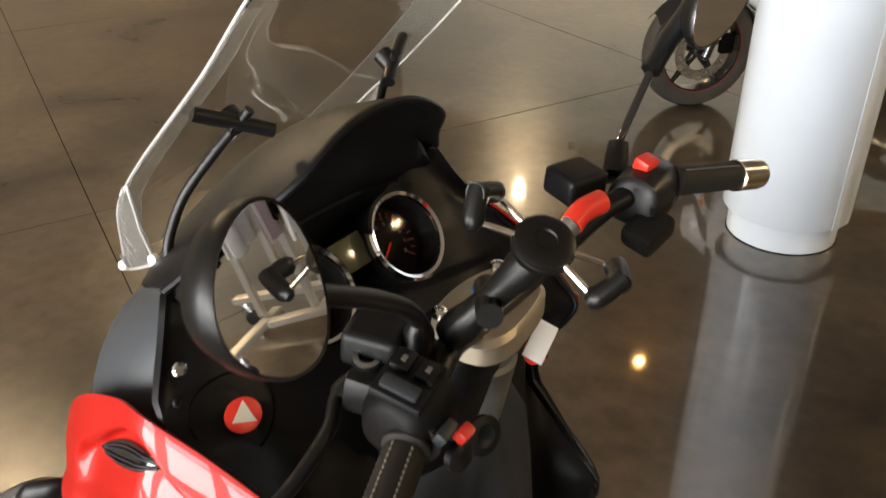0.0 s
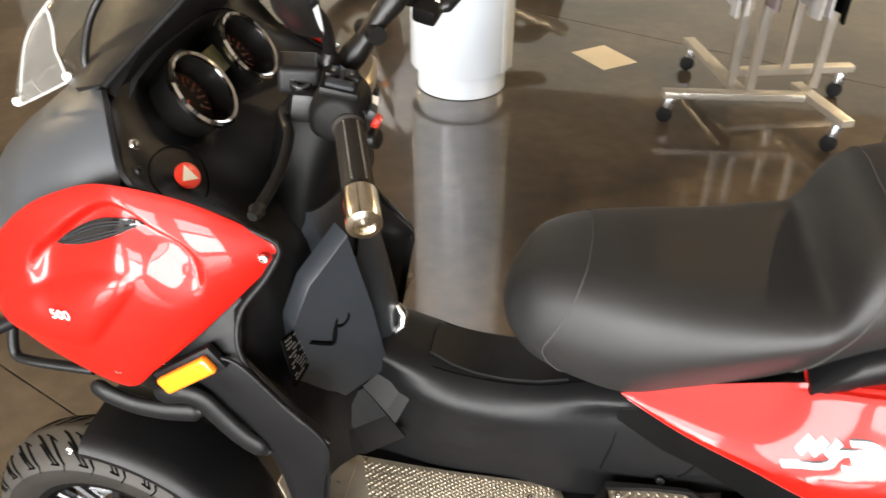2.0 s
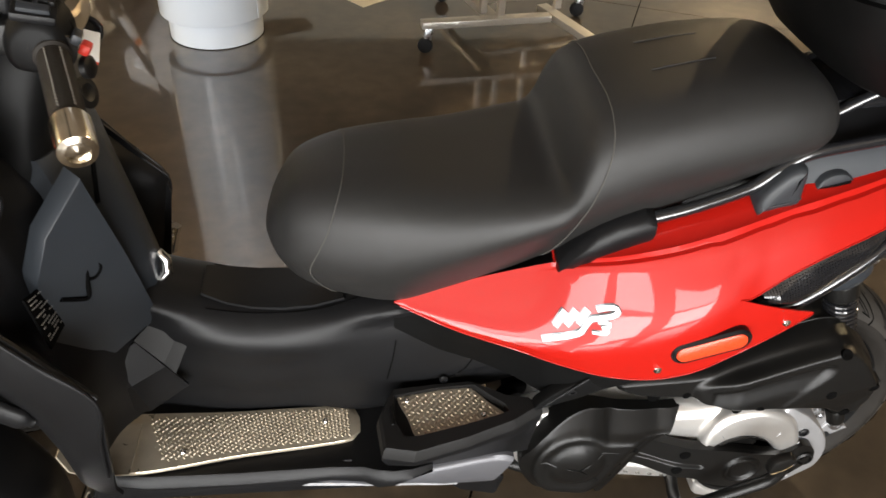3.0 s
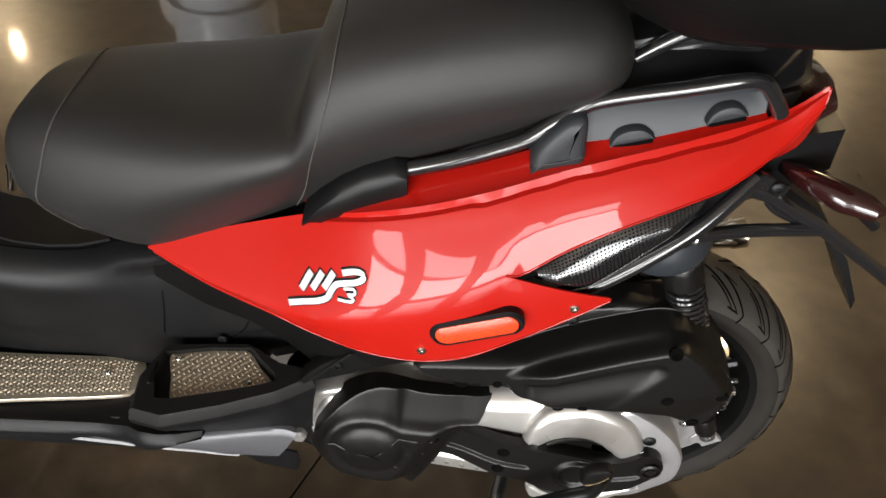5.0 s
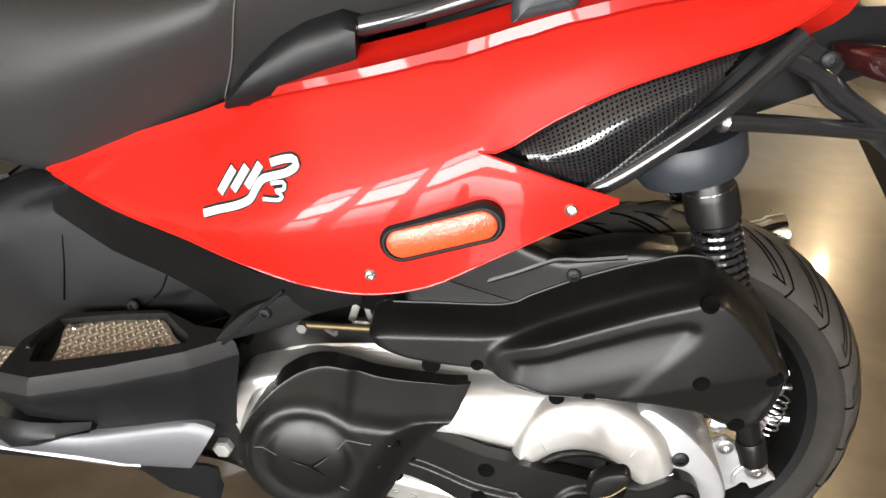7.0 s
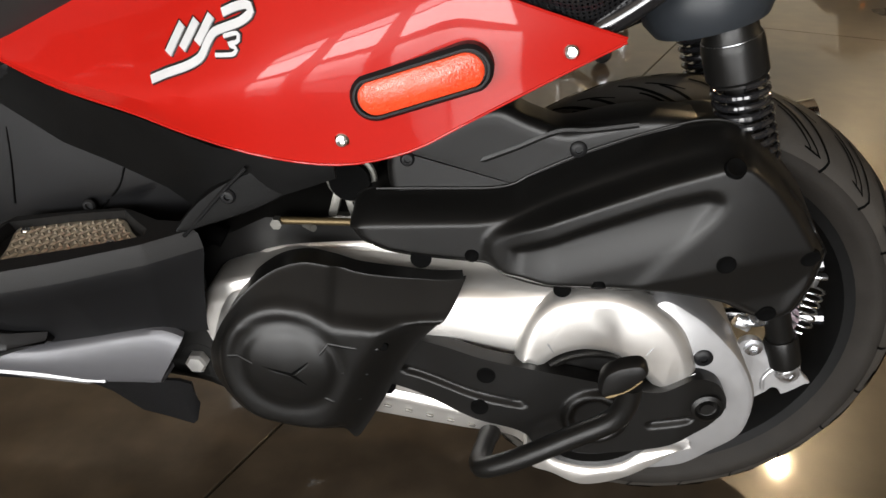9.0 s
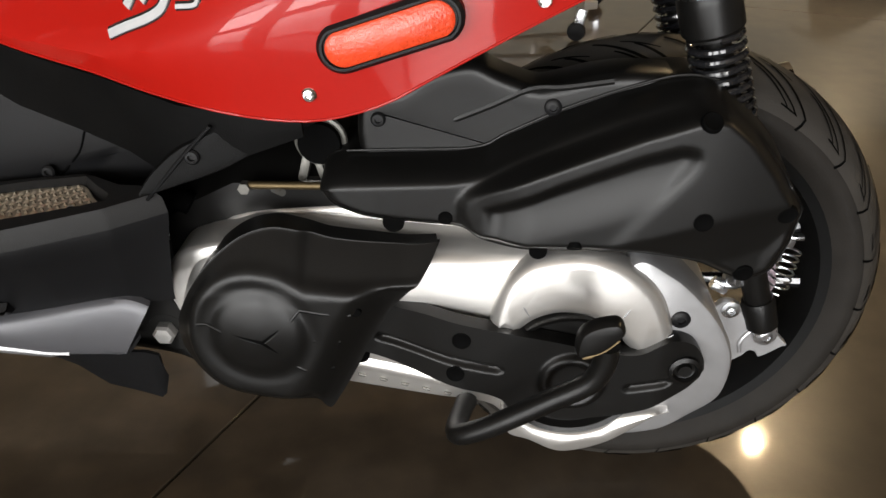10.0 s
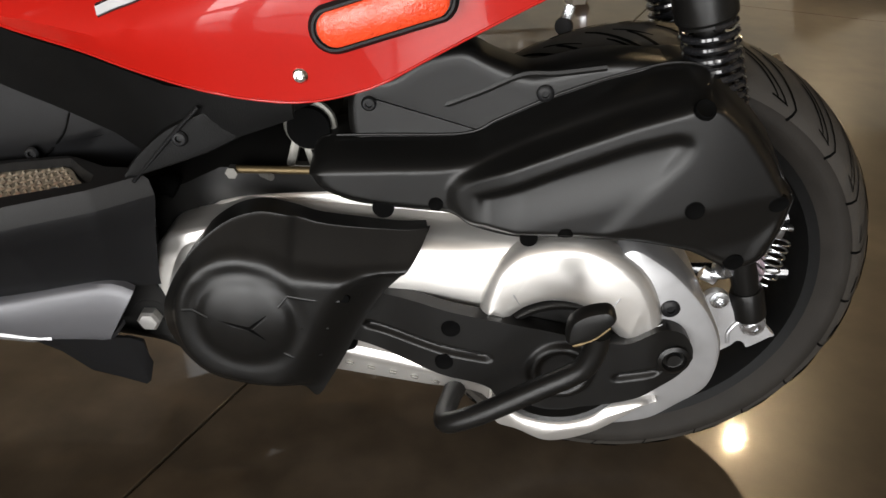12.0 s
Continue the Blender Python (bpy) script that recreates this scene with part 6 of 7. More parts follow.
        part("amber_reflector", M(moved(block((0.100, 0.014, 0.028), (0, -0.004, 0), bevel=0.0068, seg=4), m)), AMBER, sc, "amber side reflector")
        # front turn signal on its stalk
        part("indicator_stalk", M(tube([(-1.555, -.215, .735), (-1.600, -.255, .725), (-1.615, -.265, .722)], 0.012, 12, 10)), BLACK, sc)
        ind = part("front_indicator", M(loft([[V((x, y + r * .8 * math.cos(t), z + r * math.sin(t))) for t in np.linspace(0, 2 * math.pi, 20, endpoint=False)] for x, y, z, r in ((-1.600, -.262, .735, .006), (-1.612, -.272, .730, .019), (-1.635, -.287, .722, .025), (-1.660, -.299, .712, .022), (-1.682, -.306, .704, .012), (-1.690, -.308, .701, .003))])), SATIN, sc, "black front turn signal")
        part("lens", M(loft([[V((x, y - .004 + r * .84 * math.cos(t), z + r * math.sin(t))) for t in np.linspace(0, 2 * math.pi, 20, endpoint=False)] for x, y, z, r in ((-1.640, -.293, .721, .0235), (-1.663, -.304, .712, .021), (-1.684, -.310, .704, .011), (-1.692, -.312, .701, .002))])), LENS, ind, "clear indicator lens")
        # front wheel, mudguard and arm
        C = (-1.530, -.210 * side, .236)
        road_wheel("front_wheel", C, 0.236, 0.060, 0.152, sc, 6, "black front tyre on a black spoked rim")
        gr = [[V((-1.530 + rr * math.cos(t), y, .250 + rr * math.sin(t))) for y, rr in ((-.285, .244), (-.288, .262), (-.270, .278), (-.21, .284), (-.15, .278), (-.132, .262))] for t in np.linspace(1.50, -0.12, 26)]
        mg = part("mudguard", M(sheet([cr(r, 14) for r in gr], 0.005, (0, 0, 1))), BLACK, sc, "matt black front mudguard")
        for t in (1.55, 0.55):
            screw((-1.530 + .262 * math.cos(t), -.2885 * side, .250 + .262 * math.sin(t)), (0, -side, 0.3), .0065, CHROME, "mudguard_screw", mg)
        for path, r in (([(-1.450, -.268, .655), (-1.429, -.282, .649), (-1.391, -.286, .637), (-1.341, -.286, .633), (-1.285, -.280, .637)], .017), ([(-1.345, -.275, .660), (-1.325, -.286, .671), (-1.300, -.290, .677), (-1.278, -.290, .670), (-1.253, -.290, .638), (-1.225, -.290, .604), (-1.190, -.286, .575)], .018)):
            arm = tube(path, [r * .4, r * .85] + [r] * 27 + [r * .8, r * .5], 16, 32)
            for q in arm.verts:
                q.co.y = -.281 + (q.co.y + .281) * .55
            part("suspension_cover", M(arm), BLACK, sc, "matt black moulded suspension cover")
        part("brake_disc", M(lathe([(0.06, -0.2), (0.10, -0.2), (0.10, -0.196), (0.06, -0.196), (0.06, -0.2)], (-1.530, 0, .236), (0, 1, 0), 36, False)), STEEL, sc)
    # nose body and its bumper
    N = [(-1.355, .232, 1.092, .70), (-1.42, .243, 1.075, .68), (-1.50, .241, 1.035, .67), (-1.56, .214, .992, .68), (-1.62, .165, .948, .70), (-1.67, .105, .898, .72), (-1.70, .04, .85, .75)]
    rings = []
    for x, w, zt, zb in N:
        half = cr([(0, zb, 0), (-w * .7, zb + .01, 0), (-w, zb + .10, 0), (-w * 1.04, (zb + zt) / 2, 0), (-w * .96, zt - .09, 0), (-w * .72, zt - .022, 0), (-w * .35, zt, 0), (0, zt + .004, 0)], 22)
        rings.append([V((x, p.x, p.y)) for p in half] + [V((x, -p.x, p.y)) for p in reversed(half[1:-1])])
    part("nose", loft([[V(q) for q in r] for r in zip(*[cr(c, 24) for c in zip(*rings)])], caps=False), NOSE, sc, "slate grey nose fairing", sharp=60)
    part("bumper_bar", tube([(-1.455, -.262, .672), (-1.560, -.258, .668), (-1.592, -.250, .672), (-1.590, -.235, .72)], 0.008, 10, 30), BLACK, sc)
    part("bumper_bar", flip(tube([(-1.455, -.262, .672), (-1.560, -.258, .668), (-1.592, -.250, .672), (-1.590, -.235, .72)], 0.008, 10, 30)), BLACK, sc)
    part("headlight", loft([[V((x, w * math.cos(t), .82 + h * math.sin(t))) for t in np.linspace(0, 2 * math.pi, 28, endpoint=False)] for x, w, h in ((-1.64, .12, .045), (-1.685, .10, .04), (-1.70, .05, .02))]), LENS, sc)
    # instrument hood: a visor that rises to its middle, and a liner under it
    lip = cr([(-1.356, -.214, 1.107), (-1.318, -.165, 1.150), (-1.268, -.11, 1.204), (-1.262, -.055, 1.236), (-1.264, 0, 1.243), (-1.262, .055, 1.236), (-1.268, .11, 1.204), (-1.318, .165, 1.150), (-1.356, .214, 1.107)], 41)
    root = cr([(-1.395, -.212, 1.098), (-1.440, -.165, 1.085), (-1.490, -.09, 1.085), (-1.510, 0, 1.090), (-1.490, .09, 1.085), (-1.440, .165, 1.085), (-1.395, .212, 1.098)], 41)
    hood = []
    for f in np.linspace(0, 1, 10):
        hood.append([a.lerp(b, f) + V((0, 0, 0.028 * math.sin(math.pi * f) * (1 - (2 * k / 40 - 1) ** 2))) for k, (a, b) in enumerate(zip(root, lip))])
    part("instrument_hood", sheet(hood, 0.006, (0, 0, 1)), BLACK, sc, "matt black hood over the instruments", sharp=60)
    part("hood_lip", tube([q + V((0.001, 0, -0.003)) for q in lip], 0.0045, 8), BLACK, sc)
    inner = cr([(-1.352, -.200, 1.085), (-1.340, -.160, 1.118), (-1.330, -.095, 1.150), (-1.325, 0, 1.158), (-1.330, .095, 1.150), (-1.340, .160, 1.118), (-1.352, .200, 1.085)], 41)
    floorline = cr([(-1.352, -.190, 1.045), (-1.372, -.12, 1.035), (-1.376, 0, 1.030), (-1.372, .12, 1.035), (-1.352, .190, 1.045)], 41)
    part("hood_liner", sheet([[q + V((-.008, 0, -.008)) for q in lip], [a.lerp(b, .5) + V((-.012, 0, 0)) for a, b in zip(lip, inner)], inner, [a.lerp(b, .5) + V((-.012, 0, .008)) for a, b in zip(inner, floorline)], floorline], 0.004, (1, 0, 0)), BLACK, sc, sharp=60)
    part("display", block((.004, .062, .040), (-1.322, 0, 1.050), (0, -37, 0), .002), LCD, sc, "small olive liquid crystal display")
    # two round gauges in deep bright rings
    axis = V((0.80, 0.0, 0.60)).normalized()
    for y in (-.080, .080):
        c = V((-1.303, y, 1.045)) + axis * 0.004
        g = part("gauge", lathe([(0.0, -0.050), (0.050, -0.050), (0.053, -0.02), (0.055, 0.0), (0.049, 0.0), (0.047, -0.02), (0.046, -0.036), (0.0, -0.036)], c, axis, 48), SATIN, sc, "round gauge with red marks on a dark dial")
        part("bezel", lathe([(0.049, -0.003), (0.050, 0.004), (0.054, 0.006), (0.0575, 0.003), (0.0575, -0.004), (0.049, -0.003)], c, axis, 56, False), CHROME, g, "bright chrome ring")
        d, u, w = frame_at((0, 0, 0), axis)
        marks = []
        for k in range(19):
            t = radians(225 - 270 * k / 18)
            dirv = u * -math.cos(t) + w * math.sin(t)
            a, b = c + dirv * (.030 if k % 2 == 0 else .034) - axis * .0350, c + dirv * .040 - axis * .0350
            marks.append(tube([a, b], .0009 if k % 2 else .0014, 6))
        part("scale", join(*marks), DIMRED, g, "red scale marks")
        part("dial", lathe([(0, -.0359), (.0458, -.0359), (.0458, -.0354), (0, -.0354)], c, axis, 40), DIAL, g, "dark brown gauge dial")
        part("figures", join(*[block((.005, .002, .005), c + (u * -math.cos(t) + w * math.sin(t)) * .025 - axis * .0352, (0, 50, 0)) for t in (radians(225 - 270 * k / 9) for k in range(10))]), THREAD, g, "small pale figures as plain bars")
        t = radians(215)
        part("needle", tube([c - axis * .033, c + (u * -math.cos(t) + w * math.sin(t)) * .036 - axis * .033], [.0018, .0007], 8), RED_P, g)
        pane = part("glass", lathe([(0.0, -0.012), (0.0472, -0.012), (0.0472, -0.0105), (0, -0.0105)], c, axis, 40), GLASS, g)
        pane.visible_shadow = False
    # screws and warning sticker on the dash
    for s in (-1, 1):
        screw((-1.317, .238 * s, 1.044), (.8, .2 * s, .5), .0075, CHROME, "dash_screw", sc)
        screw((-1.312, .250 * s, 1.015), (.8, .2 * s, .5), .0055, BLACK, "dash_screw", sc)
    n = V((.75, -.12, .62)).normalized()
    d, u, w = frame_at((0, 0, 0), n)
    c = V((-1.276, -.208, .987)) + n * .004
    part("glovebox_flap", tube([c - n * .0035 + u * (.006 + .043 * math.cos(t) * (1 + .18 * math.sin(t))) + w * (.004 + .040 * math.sin(t)) for t in np.linspace(0, 2 * math.pi, 48, endpoint=False)], .0012, 6, 48, True), DARK, sc, "thin dark gap round a flap")
    st = part("warning_sticker", loft([[c + n * o + u * .019 * k * math.cos(t) + w * .017 * k * math.sin(t) for t in np.linspace(0, 2 * math.pi, 32, endpoint=False)] for o, k in ((-.002, 1), (.001, 1), (.0013, .96))]), RED_P, sc, "round red sticker with a pale triangle")
    tri = bmesh.new()
    tri.faces.new([tri.verts.new(c + n * .0018 + u * .0145 * math.cos(t) + w * .0145 * math.sin(t)) for t in (1.95, 4.05, 6.15)])
    part("triangle", tri, PAPER, st)


def build_controls(sc):
    cowl = []
    for z, cx, rx, ry in ((1.040, -1.150, .036, .046), (1.030, -1.152, .046, .058), (1.000, -1.162, .052, .072), (.960, -1.174, .054, .084), (.915, -1.182, .050, .090), (.870, -1.185, .044, .092), (.84, -1.188, .036, .09)):
        cowl.append([V((cx + rx * math.copysign(abs(math.cos(t)) ** .8, math.cos(t)), -.012 + ry * math.copysign(abs(math.sin(t)) ** .8, math.sin(t)), z)) for t in np.linspace(0, 2 * math.pi, 40, endpoint=False)])
    part("steering_cowl", loft(cowl), CASEB, sc, "matt black cowl under the handlebar", sharp=60)
    part("ignition_lock", lathe([(0, 0), (.020, 0), (.021, .006), (.012, .008), (.006, .005), (0, .005)], (-1.086, -.075, .965), (.9, -.25, .3), 28), SATIN, sc)
    stem = part("steering_head", join(lathe([(0.0, -0.14), (0.044, -0.14), (0.041, -0.05), (0.036, -0.045), (0.036, -0.03), (0.041, -0.025), (0.040, 0.0), (0.0, 0.0)], (-1.135, 0.015, 1.035), (0.25, 0, 1), 36)), CAST, sc, "worn cast metal steering head")
    part("top_clamp", loft([cr([V((-1.132 + x * s, 0.015 + y * s * 1.2, z)) for x, y in ((.048, -.03), (.03, .045), (-.03, .055), (-.05, 0), (-.03, -.055), (.03, -.06))], 36, True) for z, s in ((1.030, 1), (1.050, 1), (1.056, .9), (1.0565, .5))]), CLAMP, stem, "warm bright metal top clamp")
    part("clamp_badge", lathe([(0, 0), (.017, 0), (.017, .003), (0, .003)], (-1.145, 0.024, 1.0562), (0.1, 0, 1), 30), BADGE, stem, "small blue and white badge")
    for x, y in ((-1.112, -.043), (-1.160, -.040), (-1.114, .062), (-1.162, .068)):
        part("clamp_bolt", lathe([(0, 0), (.008, 0), (.008, .007), (.005, .008), (.004, .004), (0, .004)], (x, y, 1.056), (0, 0, 1), 16), CHROME, stem)
    bar = part("handlebar", tube([(-1.060, -.200, 1.088), (-1.085, -.130, 1.100), (-1.115, -.05, 1.062), (-1.118, .02, 1.055), (-1.115, .09, 1.068), (-1.085, .17, 1.112), (-1.060, .235, 1.118)], 0.0125, 14, 50), SATIN, sc, "black handlebar")
    for s, A, B in ((1, V((-1.052, -.225, 1.086)), V((-.990, -.388, 1.056))), (-1, V((-1.050, .255, 1.118)), V((-.989, .404, 1.088)))):
        d = (B - A).normalized()
        g0, g1 = A, A.lerp(B, .66)
        n = 40
        part("grip", tube([g0.lerp(g1, k / n) for k in range(n + 1)], [.0195, .0195, .0165] + [.0165 + .0008 * (k % 2) for k in range(n - 4)] + [.0165, .019, .019], 20), GRIP, bar, "ribbed black rubber grip")
        across = V((.012, .004, 0)).normalized()
        for off in (V((.0085, .003, .0150)), V((-.0060, -.002, .0162))):
            part("stitching", join(*[tube([g0.lerp(g1, f) + off, g0.lerp(g1, f + .022) + off], .0010, 6) for f in np.linspace(.10, .93, 20)]), THREAD, bar, "row of pale stitches")
        part("bar_end", lathe([(0, 0), (.017, 0), (.0195, .002), (.0195, .040), (.0185, .046), (.012, .0475), (.0115, .044), (.005, .044), (0, .046)], g1, d, 28), BRASS, bar, "polished metal bar-end weight")
    # left switches, lever, reservoir
    part("switch_housing", loft([cr([V((-1.068 + x, -.205 + .06 * f - .03, 1.090 + .01 * f + z)) for x, z in ((-.030 * k, -.026 * k), (-.034 * k, .012 * k), (-.008 * k, .036 * k), (.024 * k, .030 * k), (.034 * k, .004 * k), (.022 * k, -.030 * k))], 24, True) for f, k in ((.10, .60), (.14, .74), (.26, .90), (.5, 1), (.9, .95), (1, .7))]), CASEB, bar, "black left switch housing")
    part("grip_flange", lathe([(.017, -.004), (.0245, -.004), (.0255, .000), (.0245, .004), (.017, .004)], (-1.055, -.216, 1.0865), (.062, -.163, -.03), 30), GRIP, bar)
    sw = Matrix.Translation((-1.066, -.203, 1.128)) @ pose(0, 0, 0, 6, 14, 12)
    part("switch_plate", moved(block((.044, .050, .010), (0, 0, 0), bevel=.004), sw), BLACK, bar, "raised black switch plate")
    for x, y in ((-.010, .010), (.011, .010)):
        part("switch", moved(block((.016, .020, .008), (x, y, .006), (0, 0, 0), .002), sw), SATIN, bar)
        part("switch_mark", moved(block((.004, .006, .0006), (x, y, .0104)), sw), THREAD, bar, "small pale mark, a plain bar")
    part("rocker", moved(block((.032, .012, .010), (0, -.014, .006), (12, 0, 0), .003), sw), GREY, bar)
    part("housing_seam", tube([(-1.102, -.196, 1.086), (-1.094, -.196, 1.110), (-1.070, -.196, 1.128), (-1.042, -.196, 1.120), (-1.032, -.196, 1.094)], .0011, 6, 24), DARK, bar)
    part("dip_switch", block((.010, .022, .012), (-1.030, -.206, 1.098), (0, 35, 10), .003), GREY, bar)
    part("cable", tube([(-1.090, -.175, 1.075), (-1.080, -.150, 1.040), (-1.085, -.120, 1.000), (-1.110, -.09, .960)], .0042, 8, 24), SATIN, bar)
    part("horn_button", block((.012, .016, .014), (-1.034, -.176, 1.072), (0, 30, 0), .004), RED_P, bar, "red button")
    part("horn_cap", lathe([(0, 0), (.013, 0), (.013, .007), (.009, .010), (0, .010)], (-1.038, -.182, 1.052), (1, -.2, .1), 20), SATIN, bar)
    part("reservoir", block((.050, .055, .034), (-1.128, -.165, 1.120), (0, 6, 20), .008, 3), BLACK, bar)
    part("lever_clamp", join(block((.036, .045, .036), (-1.112, -.195, 1.098), (0, 10, 20), .008, 2), lathe([(.008, 0), (.0125, 0), (.0125, .005), (.008, .005), (.008, 0)], (-1.118, -.192, 1.114), (0.2, -0.1, 1), 24, False)), SATIN, bar)
    part("lever_pivot", lathe([(.007, 0), (.0115, 0), (.0115, .002), (.007, .002), (.007, 0)], (-1.118, -.192, 1.119), (0.2, -0.1, 1), 24, False), STEEL, bar)
    part("brake_lever", tube([(-1.128, -.190, 1.096), (-1.132, -.215, 1.088), (-1.118, -.240, 1.080), (-1.112, -.290, 1.062), (-1.118, -.345, 1.045), (-1.120, -.360, 1.043)], [.009] * 6 + [.0062] * 30 + [.0085, .009, .006], 10, 40), SATIN, bar, "black brake lever with a ball tip")
    # right side
    part("right_switch_housing", loft([cr([V((-1.068 + x, .215 + .05 * f, 1.112 + z)) for x, z in ((-.028 * k, -.026 * k), (-.032 * k, .012 * k), (-.008 * k, .032 * k), (.022 * k, .026 * k), (.032 * k, .0), (.02 * k, -.030 * k))], 24, True) for f, k in ((-.5, .7), (-.4, .9), (.3, 1), (.8, .95), (1, .7))]), SATIN, bar)
    part("stop_switch", block((.020, .024, .016), (-1.070, .225, 1.146), (0, 15, -10), .004), RED_P, bar, "bright red stop switch")
    part("red_hose_cover", tube([(-1.088, .090, 1.124), (-1.086, .108, 1.132), (-1.079, .136, 1.134)], .0128, 16, 12), RED_P, bar, "bright red sleeve on the bar")
    part("bar_sleeve", tube([(-1.100, .050, 1.085), (-1.095, .070, 1.109), (-1.088, .091, 1.1245)], .0120, 16, 8), STEEL, bar)
    part("right_reservoir", block((.05, .055, .034), (-1.13, .175, 1.128), (0, 6, -20), .008, 3), BLACK, bar)
    part("right_lever", tube([(-1.128, .215, 1.108), (-1.132, .25, 1.10), (-1.118, .30, 1.09), (-1.118, .37, 1.075)], .0065, 10, 30), SATIN, bar)
    part("throttle_housing", block((.04, .05, .03), (-1.045, .19, 1.085), (20, 10, -10), .008, 2), SATIN, bar)
    # mirrors
    for s, foot, knee, c, nrm in ((1, V((-1.094, -.158, 1.112)), V((-1.090, -.160, 1.150)), V((-1.048, -.335, 1.286)), V((.93, .31, .17))), (-1, V((-1.122, .262, 1.108)), V((-1.130, .282, 1.138)), V((-1.078, .428, 1.300)), V((.96, -.26, .06)))):
        nrm = nrm.normalized()
        d, u, w = frame_at((0, 0, 0), nrm)
        if s == 1:
            part("mirror_stem", tube([foot, knee, knee.lerp(c, .35) + V((0, 0, .01)), c - nrm * .02], [.013] * 3 + [.0075] * 24, 12, 24), SATIN, sc)
        else:
            neck, top = V((-1.130, .360, 1.210)), V((-1.127, .390, 1.236))
            rod = part("mirror_stem", tube([knee - V((0, .004, .004)), neck, top], .0052, 12), GLOSS, sc, "thin gloss black mirror rod")
            part("stem_boot", tube([foot, foot.lerp(knee, .5), knee], [.015, .0145, .012], 16), SATIN, rod)
            part("joint_boot", tube([neck - (top - neck) * .15, top, top.lerp(c - nrm * .02, .45), c - nrm * .024], [.0125, .0135, .015, .020], 16), BLACK, rod, "rubber joint boot")
        long_ax = (w * 0.86 + u * (0.50 if s == 1 else -0.8)).normalized()
        short = long_ax.cross(nrm).normalized()

        def shell(dep, k):
            return [c + nrm * dep + long_ax * math.sin(t) * (.060 if s == 1 else .075) * k * (1 - .12 * math.sin(t)) + short * math.cos(t) * (.046 if s == 1 else .05) * k * (1 + .10 * math.sin(t)) for t in np.linspace(0, 2 * math.pi, 40, endpoint=False)]
        mir = part("mirror", loft([shell(-.034, .25), shell(-.031, .55), shell(-.022, .82), shell(-.008, .97), shell(.002, 1.0), shell(.004, .985), shell(.003, .95)]), SATIN, sc, "black rear-view mirror", sharp=60)
        part("mirror_glass", loft([shell(.002, .955), shell(.0034, .945)]), MIRROR, mir)
    # phone holder: ball arm, disc and four sprung claws
    p0, p1 = V((-1.082, -.128, 1.118)), V((-1.018, -.100, 1.205))
    ph = part("phone_holder", tube([p0, p0.lerp(p1, .15), p0.lerp(p1, .3), p0.lerp(p1, .5), p0.lerp(p1, .7), p0.lerp(p1, .85), p1], [.015, .0165, .0135, .012, .0135, .0165, .015], 18), SATIN, sc, "black ball-jointed phone holder with spread claws")
    part("arm_knob", lathe([(0, -.026), (.011, -.026), (.011, .026), (0, .026)], p0.lerp(p1, .45), (.6, -.8, .1), 18), SATIN, ph)
    nn = V((.42, -.30, .85)).normalized()
    dd, uu, ww = frame_at((0, 0, 0), nn)
    disc = p1 + nn * .016
    part("holder_disc", lathe([(0, -.008), (.021, -.008), (.025, -.004), (.025, .001), (.0235, .002), (.0235, .004), (.020, .006), (.010, .006), (.009, .0045), (0, .0045)], disc, nn, 36), SATIN, ph)
    for t in (0.55, 1.15, 3.70, 4.30):
        dv = uu * math.cos(t) + ww * math.sin(t)
        tip, along_pad = disc + dv * .054, nn.cross(dv) * (1 if t in (0.55, 3.70) else -1)
        part("claw", tube([disc + dv * .022, tip], .0028, 8), BRASS, ph, "thin metal claw arm")
        part("claw_tip", tube([tip + along_pad * .006 - nn * .003, tip - along_pad * .008 + nn * .006 + dv * .003, tip - along_pad * .022 + nn * .014 + dv * .004], [.0045, .0065, .0088], 12, 10), SATIN, ph)
    # key with its tag
    part("key_tag", block((.026, .05, .003), (-1.126, .108, .948), (35, 25, 20), .001), WHITE, sc, "white paper tag on the key")
    part("key_fob", lathe([(0, 0), (.014, 0), (.014, .012), (0, .012)], (-1.142, .116, .918), (.7, 0, .5), 20), RED_P, sc, "red key head")
    part("key_ring", tube([V((-1.136, .113, .930)) + V((math.cos(t) * .011, math.sin(t) * .011, 0)) for t in np.linspace(0, 2 * math.pi, 16, endpoint=False)], .0012, 6, 20, True), STEEL, sc)
    # knee panel below the bars
    K = [V((-1.086, -.163, .893)), V((-1.133, -.201, .829)), V((-1.157, -.211, .765)), V((-1.173, -.204, .665)), V((-1.162, -.155, .526)), V((-1.068, -.053, .556)), V((-1.075, -.107, .730))]
    n = (K[1] - K[0]).cross(K[3] - K[0]).normalized()
    n = n if n.x > 0 else -n
    knee = part("knee_panel", join(loft([[k - n * .03 for k in K], [k for k in K], [k.lerp(sum(K, V()) / 7, .008) + n * .0012 for k in K]])), SLATE, sc, "slate grey centre panel with a hook")
    for M in ((lambda b: b), flip):
        # paler plastic than the cover below puts the window's reflection into the colour
        part("knee_foot", M(sheet([[V((-1.107, -.084, .530)), V((-1.066, -.051, .560))], [V((-1.068, -.086, .478)), V((-1.034, -.064, .540))], [V((-1.052, -.089, .456)), V((-1.020, -.073, .525))]], .004, (1, -.6, .4))), STEP, sc, "dark facet at the foot of the column, lightened for window light", sharp=12)
